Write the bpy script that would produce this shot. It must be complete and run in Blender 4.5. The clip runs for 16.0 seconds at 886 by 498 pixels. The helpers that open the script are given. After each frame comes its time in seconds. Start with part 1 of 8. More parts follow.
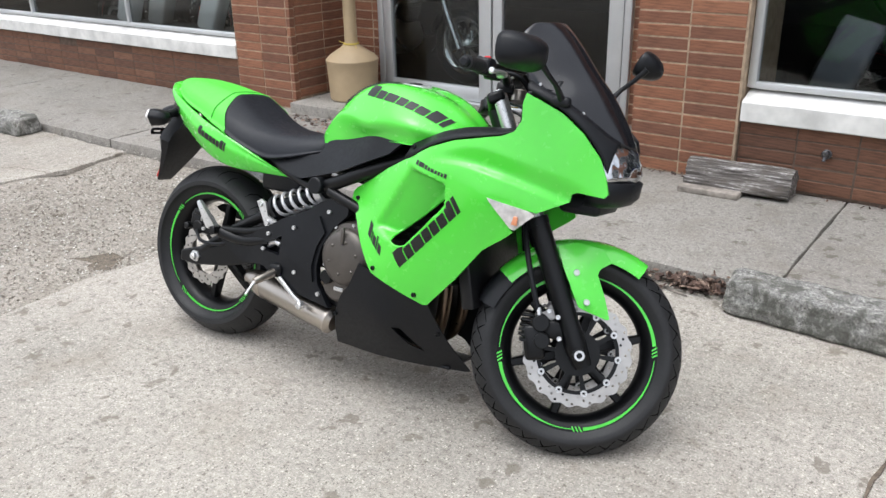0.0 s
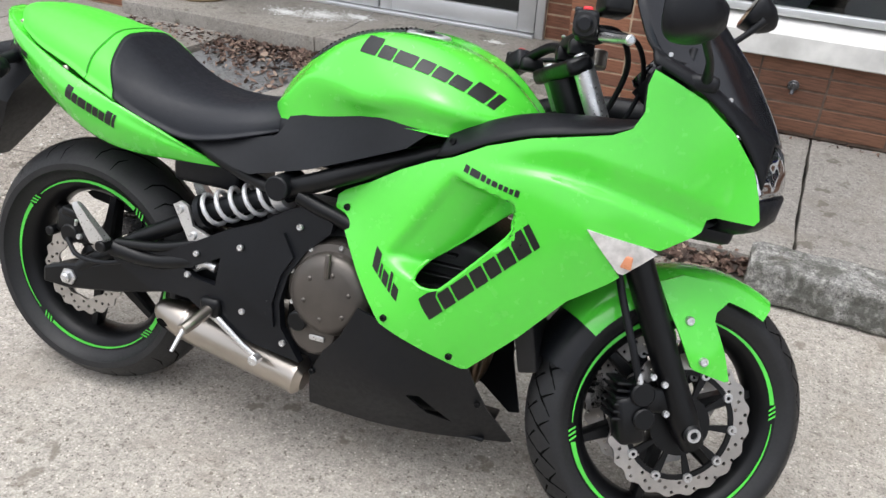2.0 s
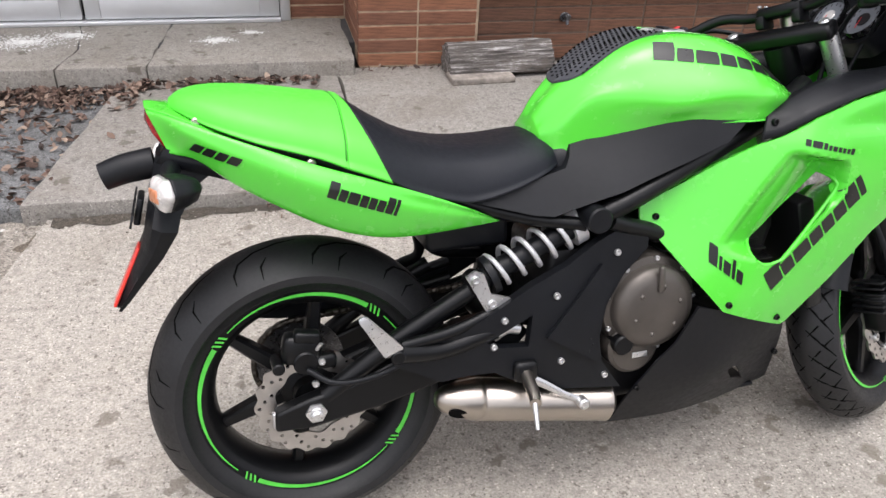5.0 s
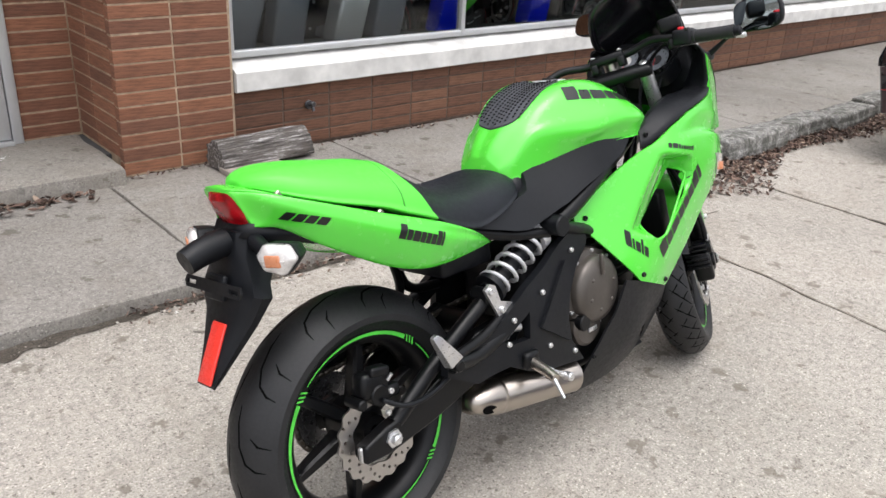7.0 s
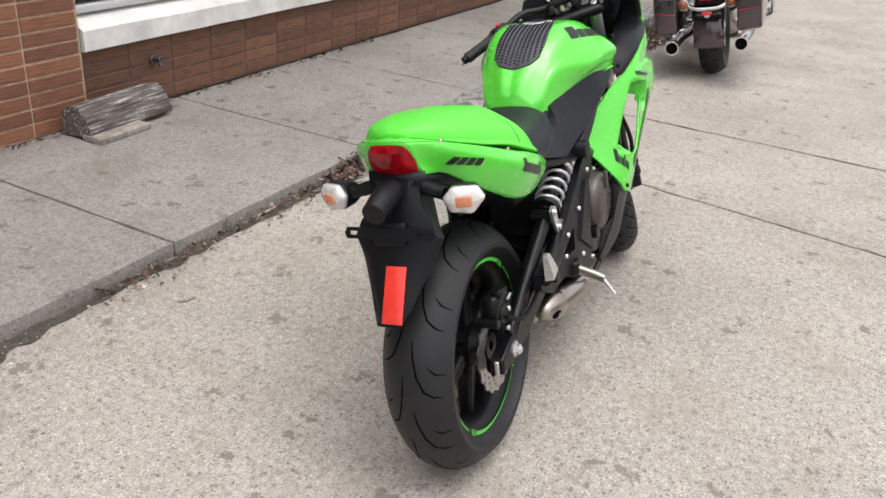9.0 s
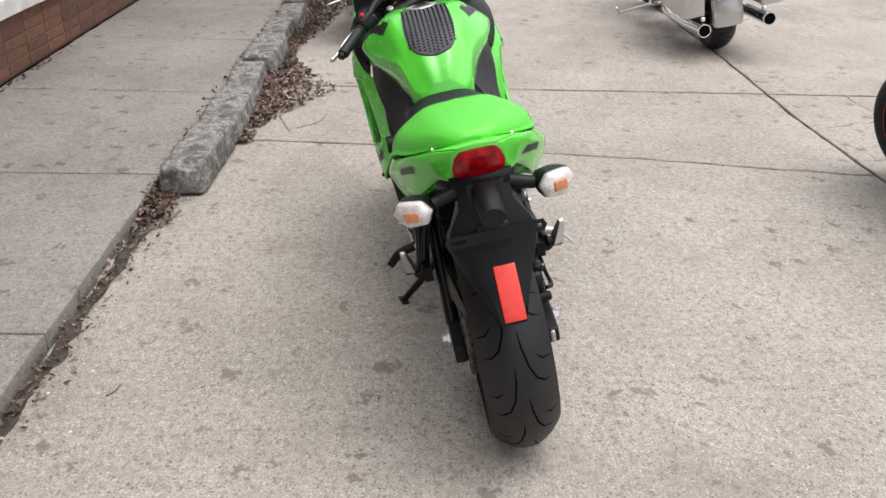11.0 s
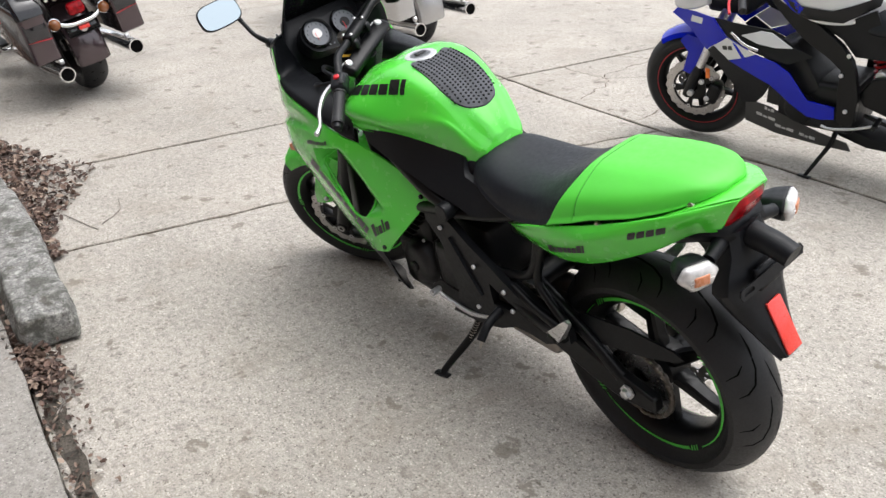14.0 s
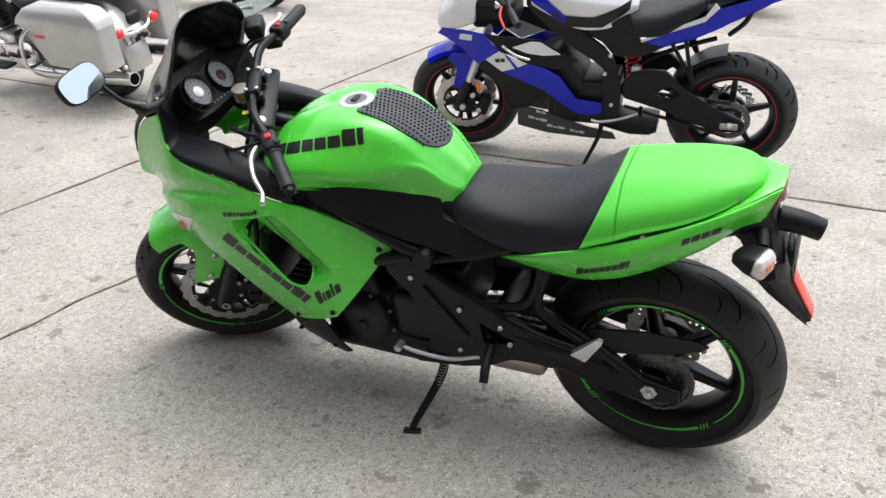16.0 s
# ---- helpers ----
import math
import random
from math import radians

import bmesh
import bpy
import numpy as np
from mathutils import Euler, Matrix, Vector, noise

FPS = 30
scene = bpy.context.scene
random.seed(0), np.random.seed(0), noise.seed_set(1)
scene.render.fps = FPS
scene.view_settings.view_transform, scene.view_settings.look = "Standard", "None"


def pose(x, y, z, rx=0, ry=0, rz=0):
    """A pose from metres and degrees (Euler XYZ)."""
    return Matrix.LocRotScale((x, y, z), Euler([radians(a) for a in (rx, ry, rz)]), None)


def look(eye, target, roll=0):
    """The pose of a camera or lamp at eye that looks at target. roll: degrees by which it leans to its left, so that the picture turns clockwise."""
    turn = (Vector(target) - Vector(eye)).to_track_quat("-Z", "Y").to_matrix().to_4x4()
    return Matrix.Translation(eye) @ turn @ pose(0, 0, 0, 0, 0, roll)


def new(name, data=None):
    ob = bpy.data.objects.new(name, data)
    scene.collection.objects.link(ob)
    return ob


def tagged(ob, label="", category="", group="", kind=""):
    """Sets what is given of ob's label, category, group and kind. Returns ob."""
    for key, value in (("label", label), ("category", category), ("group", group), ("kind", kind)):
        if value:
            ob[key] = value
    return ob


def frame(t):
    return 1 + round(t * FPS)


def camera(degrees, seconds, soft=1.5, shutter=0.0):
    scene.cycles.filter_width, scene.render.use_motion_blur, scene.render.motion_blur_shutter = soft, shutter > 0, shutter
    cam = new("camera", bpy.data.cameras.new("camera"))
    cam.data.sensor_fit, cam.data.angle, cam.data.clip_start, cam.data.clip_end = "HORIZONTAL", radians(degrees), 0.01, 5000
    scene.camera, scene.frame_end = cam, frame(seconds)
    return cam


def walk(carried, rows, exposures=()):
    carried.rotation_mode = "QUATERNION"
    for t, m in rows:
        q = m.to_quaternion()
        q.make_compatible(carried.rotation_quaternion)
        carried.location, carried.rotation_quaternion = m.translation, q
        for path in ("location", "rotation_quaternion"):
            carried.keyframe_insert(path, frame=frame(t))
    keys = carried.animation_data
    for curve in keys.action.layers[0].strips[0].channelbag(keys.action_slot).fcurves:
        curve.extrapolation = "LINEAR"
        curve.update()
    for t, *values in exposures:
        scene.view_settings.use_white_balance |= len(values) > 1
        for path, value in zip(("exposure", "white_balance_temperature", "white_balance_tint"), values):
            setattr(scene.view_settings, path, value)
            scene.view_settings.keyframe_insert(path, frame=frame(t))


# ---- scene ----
cam = camera(56.2, 16.0)
METRES, EYE, TILT, LEAN, TURN = 7.602, 1.453, 0.0, -1.26, 37.5
ROWS = [
    (0.0, 0.0, 0.0, 0.0, -0.99, -22.47, 2.38),
    (0.5, -0.0159, 0.0331, 0.0008, -1.45, -24.08, 1.34),
    (1.0, -0.0345, 0.0617, -0.0004, -3.18, -26.76, 0.01),
    (1.5, -0.0496, 0.0887, -0.001, -7.12, -29.35, -1.18),
    (2.0, -0.0561, 0.1189, -0.0025, -13.36, -30.67, -1.7),
    (2.5, -0.0747, 0.1421, -0.0013, -20.48, -31.92, -0.89),
    (3.0, -0.1064, 0.1619, 0.0009, -28.05, -33.58, 1.11),
    (3.5, -0.126, 0.1808, -0.0002, -33.87, -34.15, 1.37),
    (4.0, -0.1496, 0.2024, 0.0029, -38.78, -34.14, 0.55),
    (4.5, -0.1881, 0.2166, 0.0035, -43.97, -33.85, -0.81),
    (7.0, -0.2989, 0.3107, 0.0027, -77.8, -25.14, -2.42),
    (7.5, -0.3174, 0.3398, 0.0044, -84.55, -25.57, -4.29),
    (8.0, -0.3296, 0.3669, 0.0067, -89.31, -26.82, -4.63),
    (10.5, -0.2861, 0.5187, 0.0014, -120.43, -27.77, -3.18),
    (11.0, -0.2711, 0.5422, 0.0028, -129.38, -27.85, -2.44),
    (11.5, -0.2532, 0.5576, 0.0011, -135.16, -27.69, -2.64),
    (12.0, -0.2256, 0.5654, 0.001, -140.13, -27.68, -2.61),
    (12.5, -0.1983, 0.5785, -0.0008, -146.85, -28.0, -3.4),
    (13.0, -0.1695, 0.6, 0.0024, -152.37, -27.83, -3.69),
    (13.5, -0.1348, 0.6082, 0.0014, -155.76, -27.15, -1.87),
    (14.0, -0.1081, 0.6102, 0.0067, -161.51, -27.05, -0.23),
    (14.5, -0.0782, 0.616, 0.0062, -168.62, -26.44, 0.07),
    (15.0, -0.0529, 0.6204, 0.0069, -174.64, -25.88, -0.02),
    (15.5, -0.0232, 0.6123, 0.0033, -180.76, -25.31, 0.48),
    (16.0, 0.0039, 0.6029, 0.0061, -188.47, -25.29, 0.15),
]
walk(cam, [(t, pose(0, 0, EYE, TILT, LEAN, TURN) @ pose(METRES * x, METRES * y, METRES * z, 90 + pitch, roll, yaw)) for t, x, y, z, yaw, pitch, roll in ROWS],
     exposures=[(0.0, 1.03, 6200, 10), (2.0, 0.97, 6300, 11), (4.5, 1.04, 6420, 15), (7.5, 0.98, 6400, 12), (8.5, 0.90, 6550, 13), (10.5, 0.76, 6560, 14), (11.5, 0.85, 6560, 14), (13.0, 1.00, 6450, 12), (16.0, 1.12, 6300, 10)])

# ---- light: a bright overcast day ----
world = bpy.data.worlds.new("overcast_sky")
scene.world = world
world.use_nodes = True
wn = world.node_tree
sky = wn.nodes.new("ShaderNodeTexSky")
sky.sky_type, sky.sun_disc = "NISHITA", False
sky.sun_elevation, sky.sun_rotation = radians(78), radians(200)
sky.air_density, sky.dust_density = 1.0, 4.0
pale = wn.nodes.new("ShaderNodeHueSaturation")
pale.inputs["Saturation"].default_value = 0.22
wn.links.new(sky.outputs[0], pale.inputs["Color"])
wn.links.new(pale.outputs[0], wn.nodes["Background"].inputs[0])
wn.nodes["Background"].inputs[1].default_value = 0.15

sun_data = bpy.data.lights.new("sun", "SUN")
sun_data.energy, sun_data.angle, sun_data.color = 0.55, radians(80), (1.0, 0.97, 0.92)
sun_lamp = new("sun", sun_data)
sun_lamp.matrix_world = look((0, 0, 10), (0.071, 0.195, 9.022))


# ---- materials ----
def nd(m, kind, **values):
    n = m.node_tree.nodes.new(kind)
    for key, value in values.items():
        n.inputs[key.replace("_", " ")].default_value = value
    return n


def ramp(m, src, stops):
    r = m.node_tree.nodes.new("ShaderNodeValToRGB")
    while len(r.color_ramp.elements) < len(stops):
        r.color_ramp.elements.new(0.5)
    for e, (p, c) in zip(r.color_ramp.elements, stops):
        e.position = p
        e.color = (*c, 1) if isinstance(c, tuple) else (c, c, c, 1)
    m.node_tree.links.new(src, r.inputs[0])
    return r.outputs[0]


def mixc(m, fac, a, b, blend="MIX"):
    n = m.node_tree.nodes.new("ShaderNodeMix")
    n.data_type, n.blend_type = "RGBA", blend
    for sock, v in ((n.inputs[0], fac), (n.inputs[6], a), (n.inputs[7], b)):
        if isinstance(v, bpy.types.NodeSocket):
            m.node_tree.links.new(v, sock)
        elif isinstance(v, tuple):
            sock.default_value = (*v, 1)
        else:
            sock.default_value = v
    return n.outputs[2]


def noise_of(m, scale, detail=4.0, rough=0.55, dist=0.0, coords="Object"):
    tc = m.node_tree.nodes.new("ShaderNodeTexCoord")
    n = nd(m, "ShaderNodeTexNoise", Scale=scale, Detail=detail, Roughness=rough, Distortion=dist)
    m.node_tree.links.new(tc.outputs[coords], n.inputs["Vector"])
    return n.outputs[0]


def noise_colour(m, scale):
    tc = m.node_tree.nodes.new("ShaderNodeTexCoord")
    n = nd(m, "ShaderNodeTexNoise", Scale=scale, Detail=3.0)
    m.node_tree.links.new(tc.outputs["Object"], n.inputs["Vector"])
    return n.outputs["Color"]


def bump(m, height, strength, distance):
    b = nd(m, "ShaderNodeBump", Strength=strength, Distance=distance)
    m.node_tree.links.new(height, b.inputs["Height"])
    m.node_tree.links.new(b.outputs[0], m.node_tree.nodes["Principled BSDF"].inputs["Normal"])


def mat(name, colour, rough=0.5, metal=0.0, coat=0.0, vary=0.12, scale=9.0, grain=0.0, grain_scale=300.0, rough_vary=0.08, spec=0.5):
    """A plain surface with slow variation, fine grain and uneven gloss."""
    m = bpy.data.materials.new(name)
    m.use_nodes = True
    p = m.node_tree.nodes["Principled BSDF"]
    p.inputs["Metallic"].default_value = metal
    p.inputs["Coat Weight"].default_value = coat
    p.inputs["Coat Roughness"].default_value = 0.06
    p.inputs["Specular IOR Level"].default_value = spec
    slow = noise_of(m, scale)
    dark = tuple(c * (1 - vary) for c in colour)
    lite = tuple(min(1, c * (1 + vary)) for c in colour)
    c = ramp(m, slow, [(0.3, dark), (0.7, lite)])
    m.node_tree.links.new(c, p.inputs["Base Color"])
    fine = noise_of(m, scale * 11, 3)
    r = ramp(m, fine, [(0.3, max(0.02, rough - rough_vary)), (0.75, min(1, rough + rough_vary))])
    m.node_tree.links.new(r, p.inputs["Roughness"])
    if grain:
        bump(m, noise_of(m, grain_scale, 2), grain, 0.001)
    return m


def concrete(name, base, pit=0.5, warm=(1.0, 0.945, 0.862), rough=1.0):
    """Worn concrete with exposed aggregate: pale and dark stones, pits, stains and broad patches."""
    m = bpy.data.materials.new(name)
    m.use_nodes = True
    p = m.node_tree.nodes["Principled BSDF"]
    tint = lambda v: tuple(v * w for w in warm)
    broad = noise_of(m, 0.9, 5, 0.6)
    c = ramp(m, broad, [(0.30, tint(base * 0.80)), (0.5, tint(base)), (0.72, tint(base * 1.16))])
    grit = noise_of(m, 150, 5, 0.75)
    lo, hi = 1 - 0.60 * rough, 1 + 0.46 * rough
    c = mixc(m, 1.0, c, ramp(m, grit, [(0.35, lo), (0.44, 1 - 0.18 * rough), (0.55, 1 + 0.06 * rough), (0.66, hi)]), "MULTIPLY")
    mid = noise_of(m, 42, 4, 0.7)
    c = mixc(m, 1.0, c, ramp(m, mid, [(0.32, 1 - 0.34 * rough), (0.5, 1.0), (0.70, 1 + 0.22 * rough)]), "MULTIPLY")
    tc = m.node_tree.nodes.new("ShaderNodeTexCoord")
    vor = nd(m, "ShaderNodeTexVoronoi", Scale=120.0)
    m.node_tree.links.new(tc.outputs["Object"], vor.inputs["Vector"])
    chip = mixc(m, 1.0, ramp(m, vor.outputs["Distance"], [(0.22, 1.0), (0.36, 0.0)]), ramp(m, vor.outputs["Color"], [(0.72, 0.0), (0.80, 0.9)]), "MULTIPLY")
    c = mixc(m, chip, c, tint(min(0.8, base * 1.75)))
    hole = mixc(m, 1.0, ramp(m, vor.outputs["Distance"], [(0.20, 1.0), (0.34, 0.0)]), ramp(m, vor.outputs["Color"], [(0.20, 0.9), (0.28, 0.0)]), "MULTIPLY")
    c = mixc(m, hole, c, tint(base * 0.28))
    mp = nd(m, "ShaderNodeMapping", Scale=(55.0, 2.2, 1.0))
    m.node_tree.links.new(tc.outputs["Object"], mp.inputs["Vector"])
    broom = nd(m, "ShaderNodeTexNoise", Scale=1.0, Detail=3.0, Roughness=0.6)
    m.node_tree.links.new(mp.outputs[0], broom.inputs["Vector"])
    c = mixc(m, 1.0, c, ramp(m, broom.outputs[0], [(0.32, 1 - 0.055 * rough), (0.5, 1.0), (0.68, 1 + 0.04 * rough)]), "MULTIPLY")
    speck = nd(m, "ShaderNodeTexVoronoi", Scale=78.0)
    m.node_tree.links.new(mixc(m, 0.012, tc.outputs["Object"], noise_colour(m, 90), "LINEAR_LIGHT"), speck.inputs["Vector"])
    near = ramp(m, speck.outputs["Distance"], [(0.30, 1.0), (0.37, 0.0)])
    c = mixc(m, mixc(m, 1.0, near, ramp(m, speck.outputs["Color"], [(0.26, 0.75 * rough), (0.32, 0.0)]), "MULTIPLY"), c, (base * 0.26, base * 0.225, base * 0.18))
    c = mixc(m, mixc(m, 1.0, near, ramp(m, speck.outputs["Color"], [(0.80, 0.0), (0.86, 0.7 * rough)]), "MULTIPLY"), c, tint(min(0.8, base * 1.7)))
    spots = noise_of(m, 19, 3, 0.7)
    c = mixc(m, ramp(m, spots, [(0.60, 0.0), (0.70, 0.6)]), c, tint(base * 0.42))
    pits = nd(m, "ShaderNodeTexVoronoi", Scale=7.0)
    warp = mixc(m, 0.06, tc.outputs["Object"], noise_colour(m, 30), "LINEAR_LIGHT")
    m.node_tree.links.new(warp, pits.inputs["Vector"])
    gate = mixc(m, 1.0, ramp(m, pits.outputs["Distance"], [(0.15, 0.72), (0.22, 0.0)]), ramp(m, pits.outputs["Color"], [(0.2, 0.0), (0.4, 1.0)]), "MULTIPLY")
    c = mixc(m, gate, c, (base * 0.42, base * 0.37, base * 0.30))
    stain = noise_of(m, 3.4, 5, 0.7, 0.6)
    c = mixc(m, ramp(m, stain, [(0.50, 0.0), (0.76, 0.55)]), c, (base * 0.64, base * 0.55, base * 0.44))
    m.node_tree.links.new(c, p.inputs["Base Color"])
    p.inputs["Roughness"].default_value = 0.9
    p.inputs["Specular IOR Level"].default_value = 0.25
    bump(m, grit, pit, 0.004)
    return m


M_ROAD = concrete("worn_concrete", 0.385, 0.5, (1.0, 0.925, 0.815), 0.85)
# base below the road's, partly to put the shop front's shade into the colour
M_WALK = concrete("pavement_concrete", 0.265, 0.3, (1.0, 0.935, 0.845), 0.6)
M_STOOP = concrete("stoop_concrete", 0.27, 0.25, (1.0, 0.93, 0.83), 0.55)
M_KERB = concrete("weathered_kerb_concrete", 0.26, 1.0, (1.0, 0.98, 0.93))
M_DIRT = concrete("dirt", 0.16, 0.8, (1.0, 0.84, 0.66))
M_GAP = mat("joint_dirt", (0.125, 0.098, 0.074), 0.95, vary=0.4, scale=40)
M_SLATE = concrete("dark_slab", 0.17, 0.4, (0.98, 1.0, 1.0))
M_SALT = mat("salt_stain", (0.72, 0.72, 0.70), 0.95, vary=0.15, scale=30)


def lichen(m):
    """Pale and dark crusts on old concrete."""
    p = m.node_tree.nodes["Principled BSDF"]
    old = p.inputs["Base Color"].links[0].from_socket
    c = mixc(m, ramp(m, noise_of(m, 48, 6, 0.75), [(0.50, 0.0), (0.62, 0.65)]), old, (0.56, 0.55, 0.50))
    c = mixc(m, ramp(m, noise_of(m, 11, 5, 0.7, 0.5), [(0.44, 0.0), (0.58, 0.8)]), c, (0.075, 0.075, 0.062))
    m.node_tree.links.new(c, p.inputs["Base Color"])


lichen(M_KERB)


def brick_mat(name, k, gain):
    m = bpy.data.materials.new(name)
    m.use_nodes = True
    p = m.node_tree.nodes["Principled BSDF"]
    info = m.node_tree.nodes.new("ShaderNodeObjectInfo")
    c = ramp(m, info.outputs["Random"], [(p_, tuple(v * gain * w for v, w in zip(q, k))) for p_, q in [(0.0, (0.165, 0.072, 0.043)), (0.35, (0.205, 0.086, 0.048)), (0.7, (0.235, 0.098, 0.053)), (1.0, (0.275, 0.120, 0.066))]])
    tc = m.node_tree.nodes.new("ShaderNodeTexCoord")
    mp = nd(m, "ShaderNodeMapping", Scale=(7.0, 60.0, 90.0))
    m.node_tree.links.new(tc.outputs["Object"], mp.inputs["Vector"])
    n = nd(m, "ShaderNodeTexNoise", Scale=1.6, Detail=5.0, Roughness=0.7)
    m.node_tree.links.new(mp.outputs[0], n.inputs["Vector"])
    c = mixc(m, 1.0, c, ramp(m, n.outputs[0], [(0.3, 0.50), (0.52, 1.0), (0.75, 1.35)]), "MULTIPLY")
    m.node_tree.links.new(c, p.inputs["Base Color"])
    p.inputs["Roughness"].default_value = 0.82
    bump(m, n.outputs[0], 0.5, 0.003)
    return m


M_BRICK = brick_mat("brown_roman_brick", (1, 1, 1), 1.0)
# pier brick made darker and less red for the low walls, mortar darker too
M_BRICK_LOW = brick_mat("darkened_brown_brick", (0.95, 1.06, 1.12), 0.74)
M_MORTAR = mat("pale_mortar", (0.37, 0.275, 0.19), 0.95, vary=0.3, scale=25, grain=0.4)
M_MORTAR_DARK = mat("darkened_mortar", (0.11, 0.075, 0.055), 0.95, vary=0.3, scale=25, grain=0.4)
M_SILL = mat("white_painted_stone", (0.66, 0.65, 0.62), 0.75, vary=0.2, scale=7, grain=0.25, grain_scale=90)
M_ALU = mat("anodised_aluminium", (0.60, 0.61, 0.62), 0.42, 0.55, vary=0.06, scale=4)
M_BEIGE = mat("beige_plastic", (0.40, 0.30, 0.18), 0.6, vary=0.1, scale=6, grain=0.3, grain_scale=160)
M_WOOD = mat("grey_weathered_wood", (0.26, 0.23, 0.20), 0.9, vary=0.45, scale=22, grain=0.8, grain_scale=60)
M_LOG = bpy.data.materials.new("flaking_grey_timber")
M_LOG.use_nodes = True
_t = M_LOG.node_tree.nodes.new("ShaderNodeTexCoord")
_m = nd(M_LOG, "ShaderNodeMapping", Scale=(3.0, 45.0, 45.0))
M_LOG.node_tree.links.new(_t.outputs["Object"], _m.inputs["Vector"])
_n = nd(M_LOG, "ShaderNodeTexNoise", Scale=1.6, Detail=6.0, Roughness=0.75)
M_LOG.node_tree.links.new(_m.outputs[0], _n.inputs["Vector"])
_c = ramp(M_LOG, _n.outputs[0], [(0.34, (0.020, 0.017, 0.015)), (0.47, (0.085, 0.075, 0.068)), (0.56, (0.19, 0.175, 0.165)), (0.64, (0.60, 0.58, 0.56))])
_c = mixc(M_LOG, ramp(M_LOG, noise_of(M_LOG, 14, 4, 0.7), [(0.45, 0.0), (0.65, 0.7)]), _c, (0.10, 0.085, 0.07))
M_LOG.node_tree.links.new(_c, M_LOG.node_tree.nodes["Principled BSDF"].inputs["Base Color"])
M_LOG.node_tree.nodes["Principled BSDF"].inputs["Roughness"].default_value = 0.9
bump(M_LOG, _n.outputs[0], 0.9, 0.006)
# near black: the unlit room's dimness is put into its surface colour
M_INSIDE = mat("unlit_room_near_black", (0.05, 0.05, 0.05), 0.8, vary=0.2, scale=2)
M_LEAF = bpy.data.materials.new("dead_leaf")
M_LEAF.use_nodes = True
_g = M_LEAF.node_tree.nodes.new("ShaderNodeNewGeometry")
M_LEAF.node_tree.links.new(ramp(M_LEAF, _g.outputs["Random Per Island"], [(0.0, (0.028, 0.018, 0.014)), (0.4, (0.080, 0.047, 0.034)), (0.75, (0.15, 0.092, 0.068)), (1.0, (0.33, 0.25, 0.19))]), M_LEAF.node_tree.nodes["Principled BSDF"].inputs["Base Color"])
M_LEAF.node_tree.nodes["Principled BSDF"].inputs["Roughness"].default_value = 0.75
M_PEBBLE = bpy.data.materials.new("gravel_stone")
M_PEBBLE.use_nodes = True
_g = M_PEBBLE.node_tree.nodes.new("ShaderNodeNewGeometry")
M_PEBBLE.node_tree.links.new(ramp(M_PEBBLE, _g.outputs["Random Per Island"], [(0.0, (0.13, 0.11, 0.09)), (0.4, (0.27, 0.24, 0.20)), (0.8, (0.42, 0.39, 0.34)), (1.0, (0.66, 0.64, 0.60))]), M_PEBBLE.node_tree.nodes["Principled BSDF"].inputs["Base Color"])
M_PEBBLE.node_tree.nodes["Principled BSDF"].inputs["Roughness"].default_value = 0.85
M_GLASS = bpy.data.materials.new("window_glass")
M_GLASS.use_nodes = True
_p = M_GLASS.node_tree.nodes["Principled BSDF"]
# grey tint also dims the room behind the panes
_p.inputs["Base Color"].default_value = (0.50, 0.54, 0.54, 1)
_p.inputs["Transmission Weight"].default_value = 1.0
_p.inputs["Roughness"].default_value = 0.0
_p.inputs["IOR"].default_value = 1.36

M_GREEN = mat("lime_green_paint", (0.090, 0.645, 0.046), 0.26, coat=0.55, vary=0.03, scale=3, rough_vary=0.03)
M_GREEN_VINYL = mat("lime_green_vinyl", (0.092, 0.625, 0.048), 0.48, vary=0.05, scale=6, grain=0.15, grain_scale=420)
M_BLACK = mat("satin_black_plastic", (0.0050, 0.0057, 0.0074), 0.46, spec=0.28, vary=0.2, scale=8, grain=0.12, grain_scale=500)
M_FRAME = mat("black_painted_metal", (0.0032, 0.0035, 0.0041), 0.38, spec=0.28, vary=0.2, scale=10)
M_GLOSSBLACK = mat("gloss_black_paint", (0.008, 0.008, 0.009), 0.12, coat=0.6, vary=0.1)
M_VINYL = mat("black_seat_vinyl", (0.0062, 0.0076, 0.0115), 0.52, spec=0.35, vary=0.12, scale=8, grain=0.35, grain_scale=420)
M_RUBBER = mat("tyre_rubber", (0.0125, 0.0128, 0.0138), 0.54, spec=0.40, vary=0.22, scale=14, grain=0.2, grain_scale=220)
# near black: painted shade for tread grooves and exhaust mouths, colour of the pad knobs
M_SHADE_AND_KNOB = mat("hollow_shade_and_knob_black", (0.0015, 0.0015, 0.0015), 0.95, vary=0.1, spec=0.1)
M_STEEL = mat("brushed_steel", (0.44, 0.40, 0.355), 0.30, 1.0, vary=0.06, scale=7, rough_vary=0.02)
M_DARKSTEEL = mat("dark_fork_steel", (0.10, 0.10, 0.105), 0.28, 0.8, vary=0.1, rough_vary=0.02)
M_DISC = mat("brake_disc_steel", (0.50, 0.48, 0.46), 0.36, 1.0, vary=0.12, scale=20)
M_CHROME = mat("chrome", (0.80, 0.80, 0.80), 0.08, 1.0, vary=0.03, rough_vary=0.03)
M_SILVER = mat("silver_metal", (0.66, 0.66, 0.66), 0.33, 0.85, vary=0.08, scale=20)
M_SPRING = mat("silver_painted_spring", (0.56, 0.56, 0.57), 0.35, 0.4, vary=0.08, scale=20)
M_CASE = mat("bronze_grey_engine_case", (0.095, 0.084, 0.074), 0.40, 0.5, vary=0.14, scale=14)
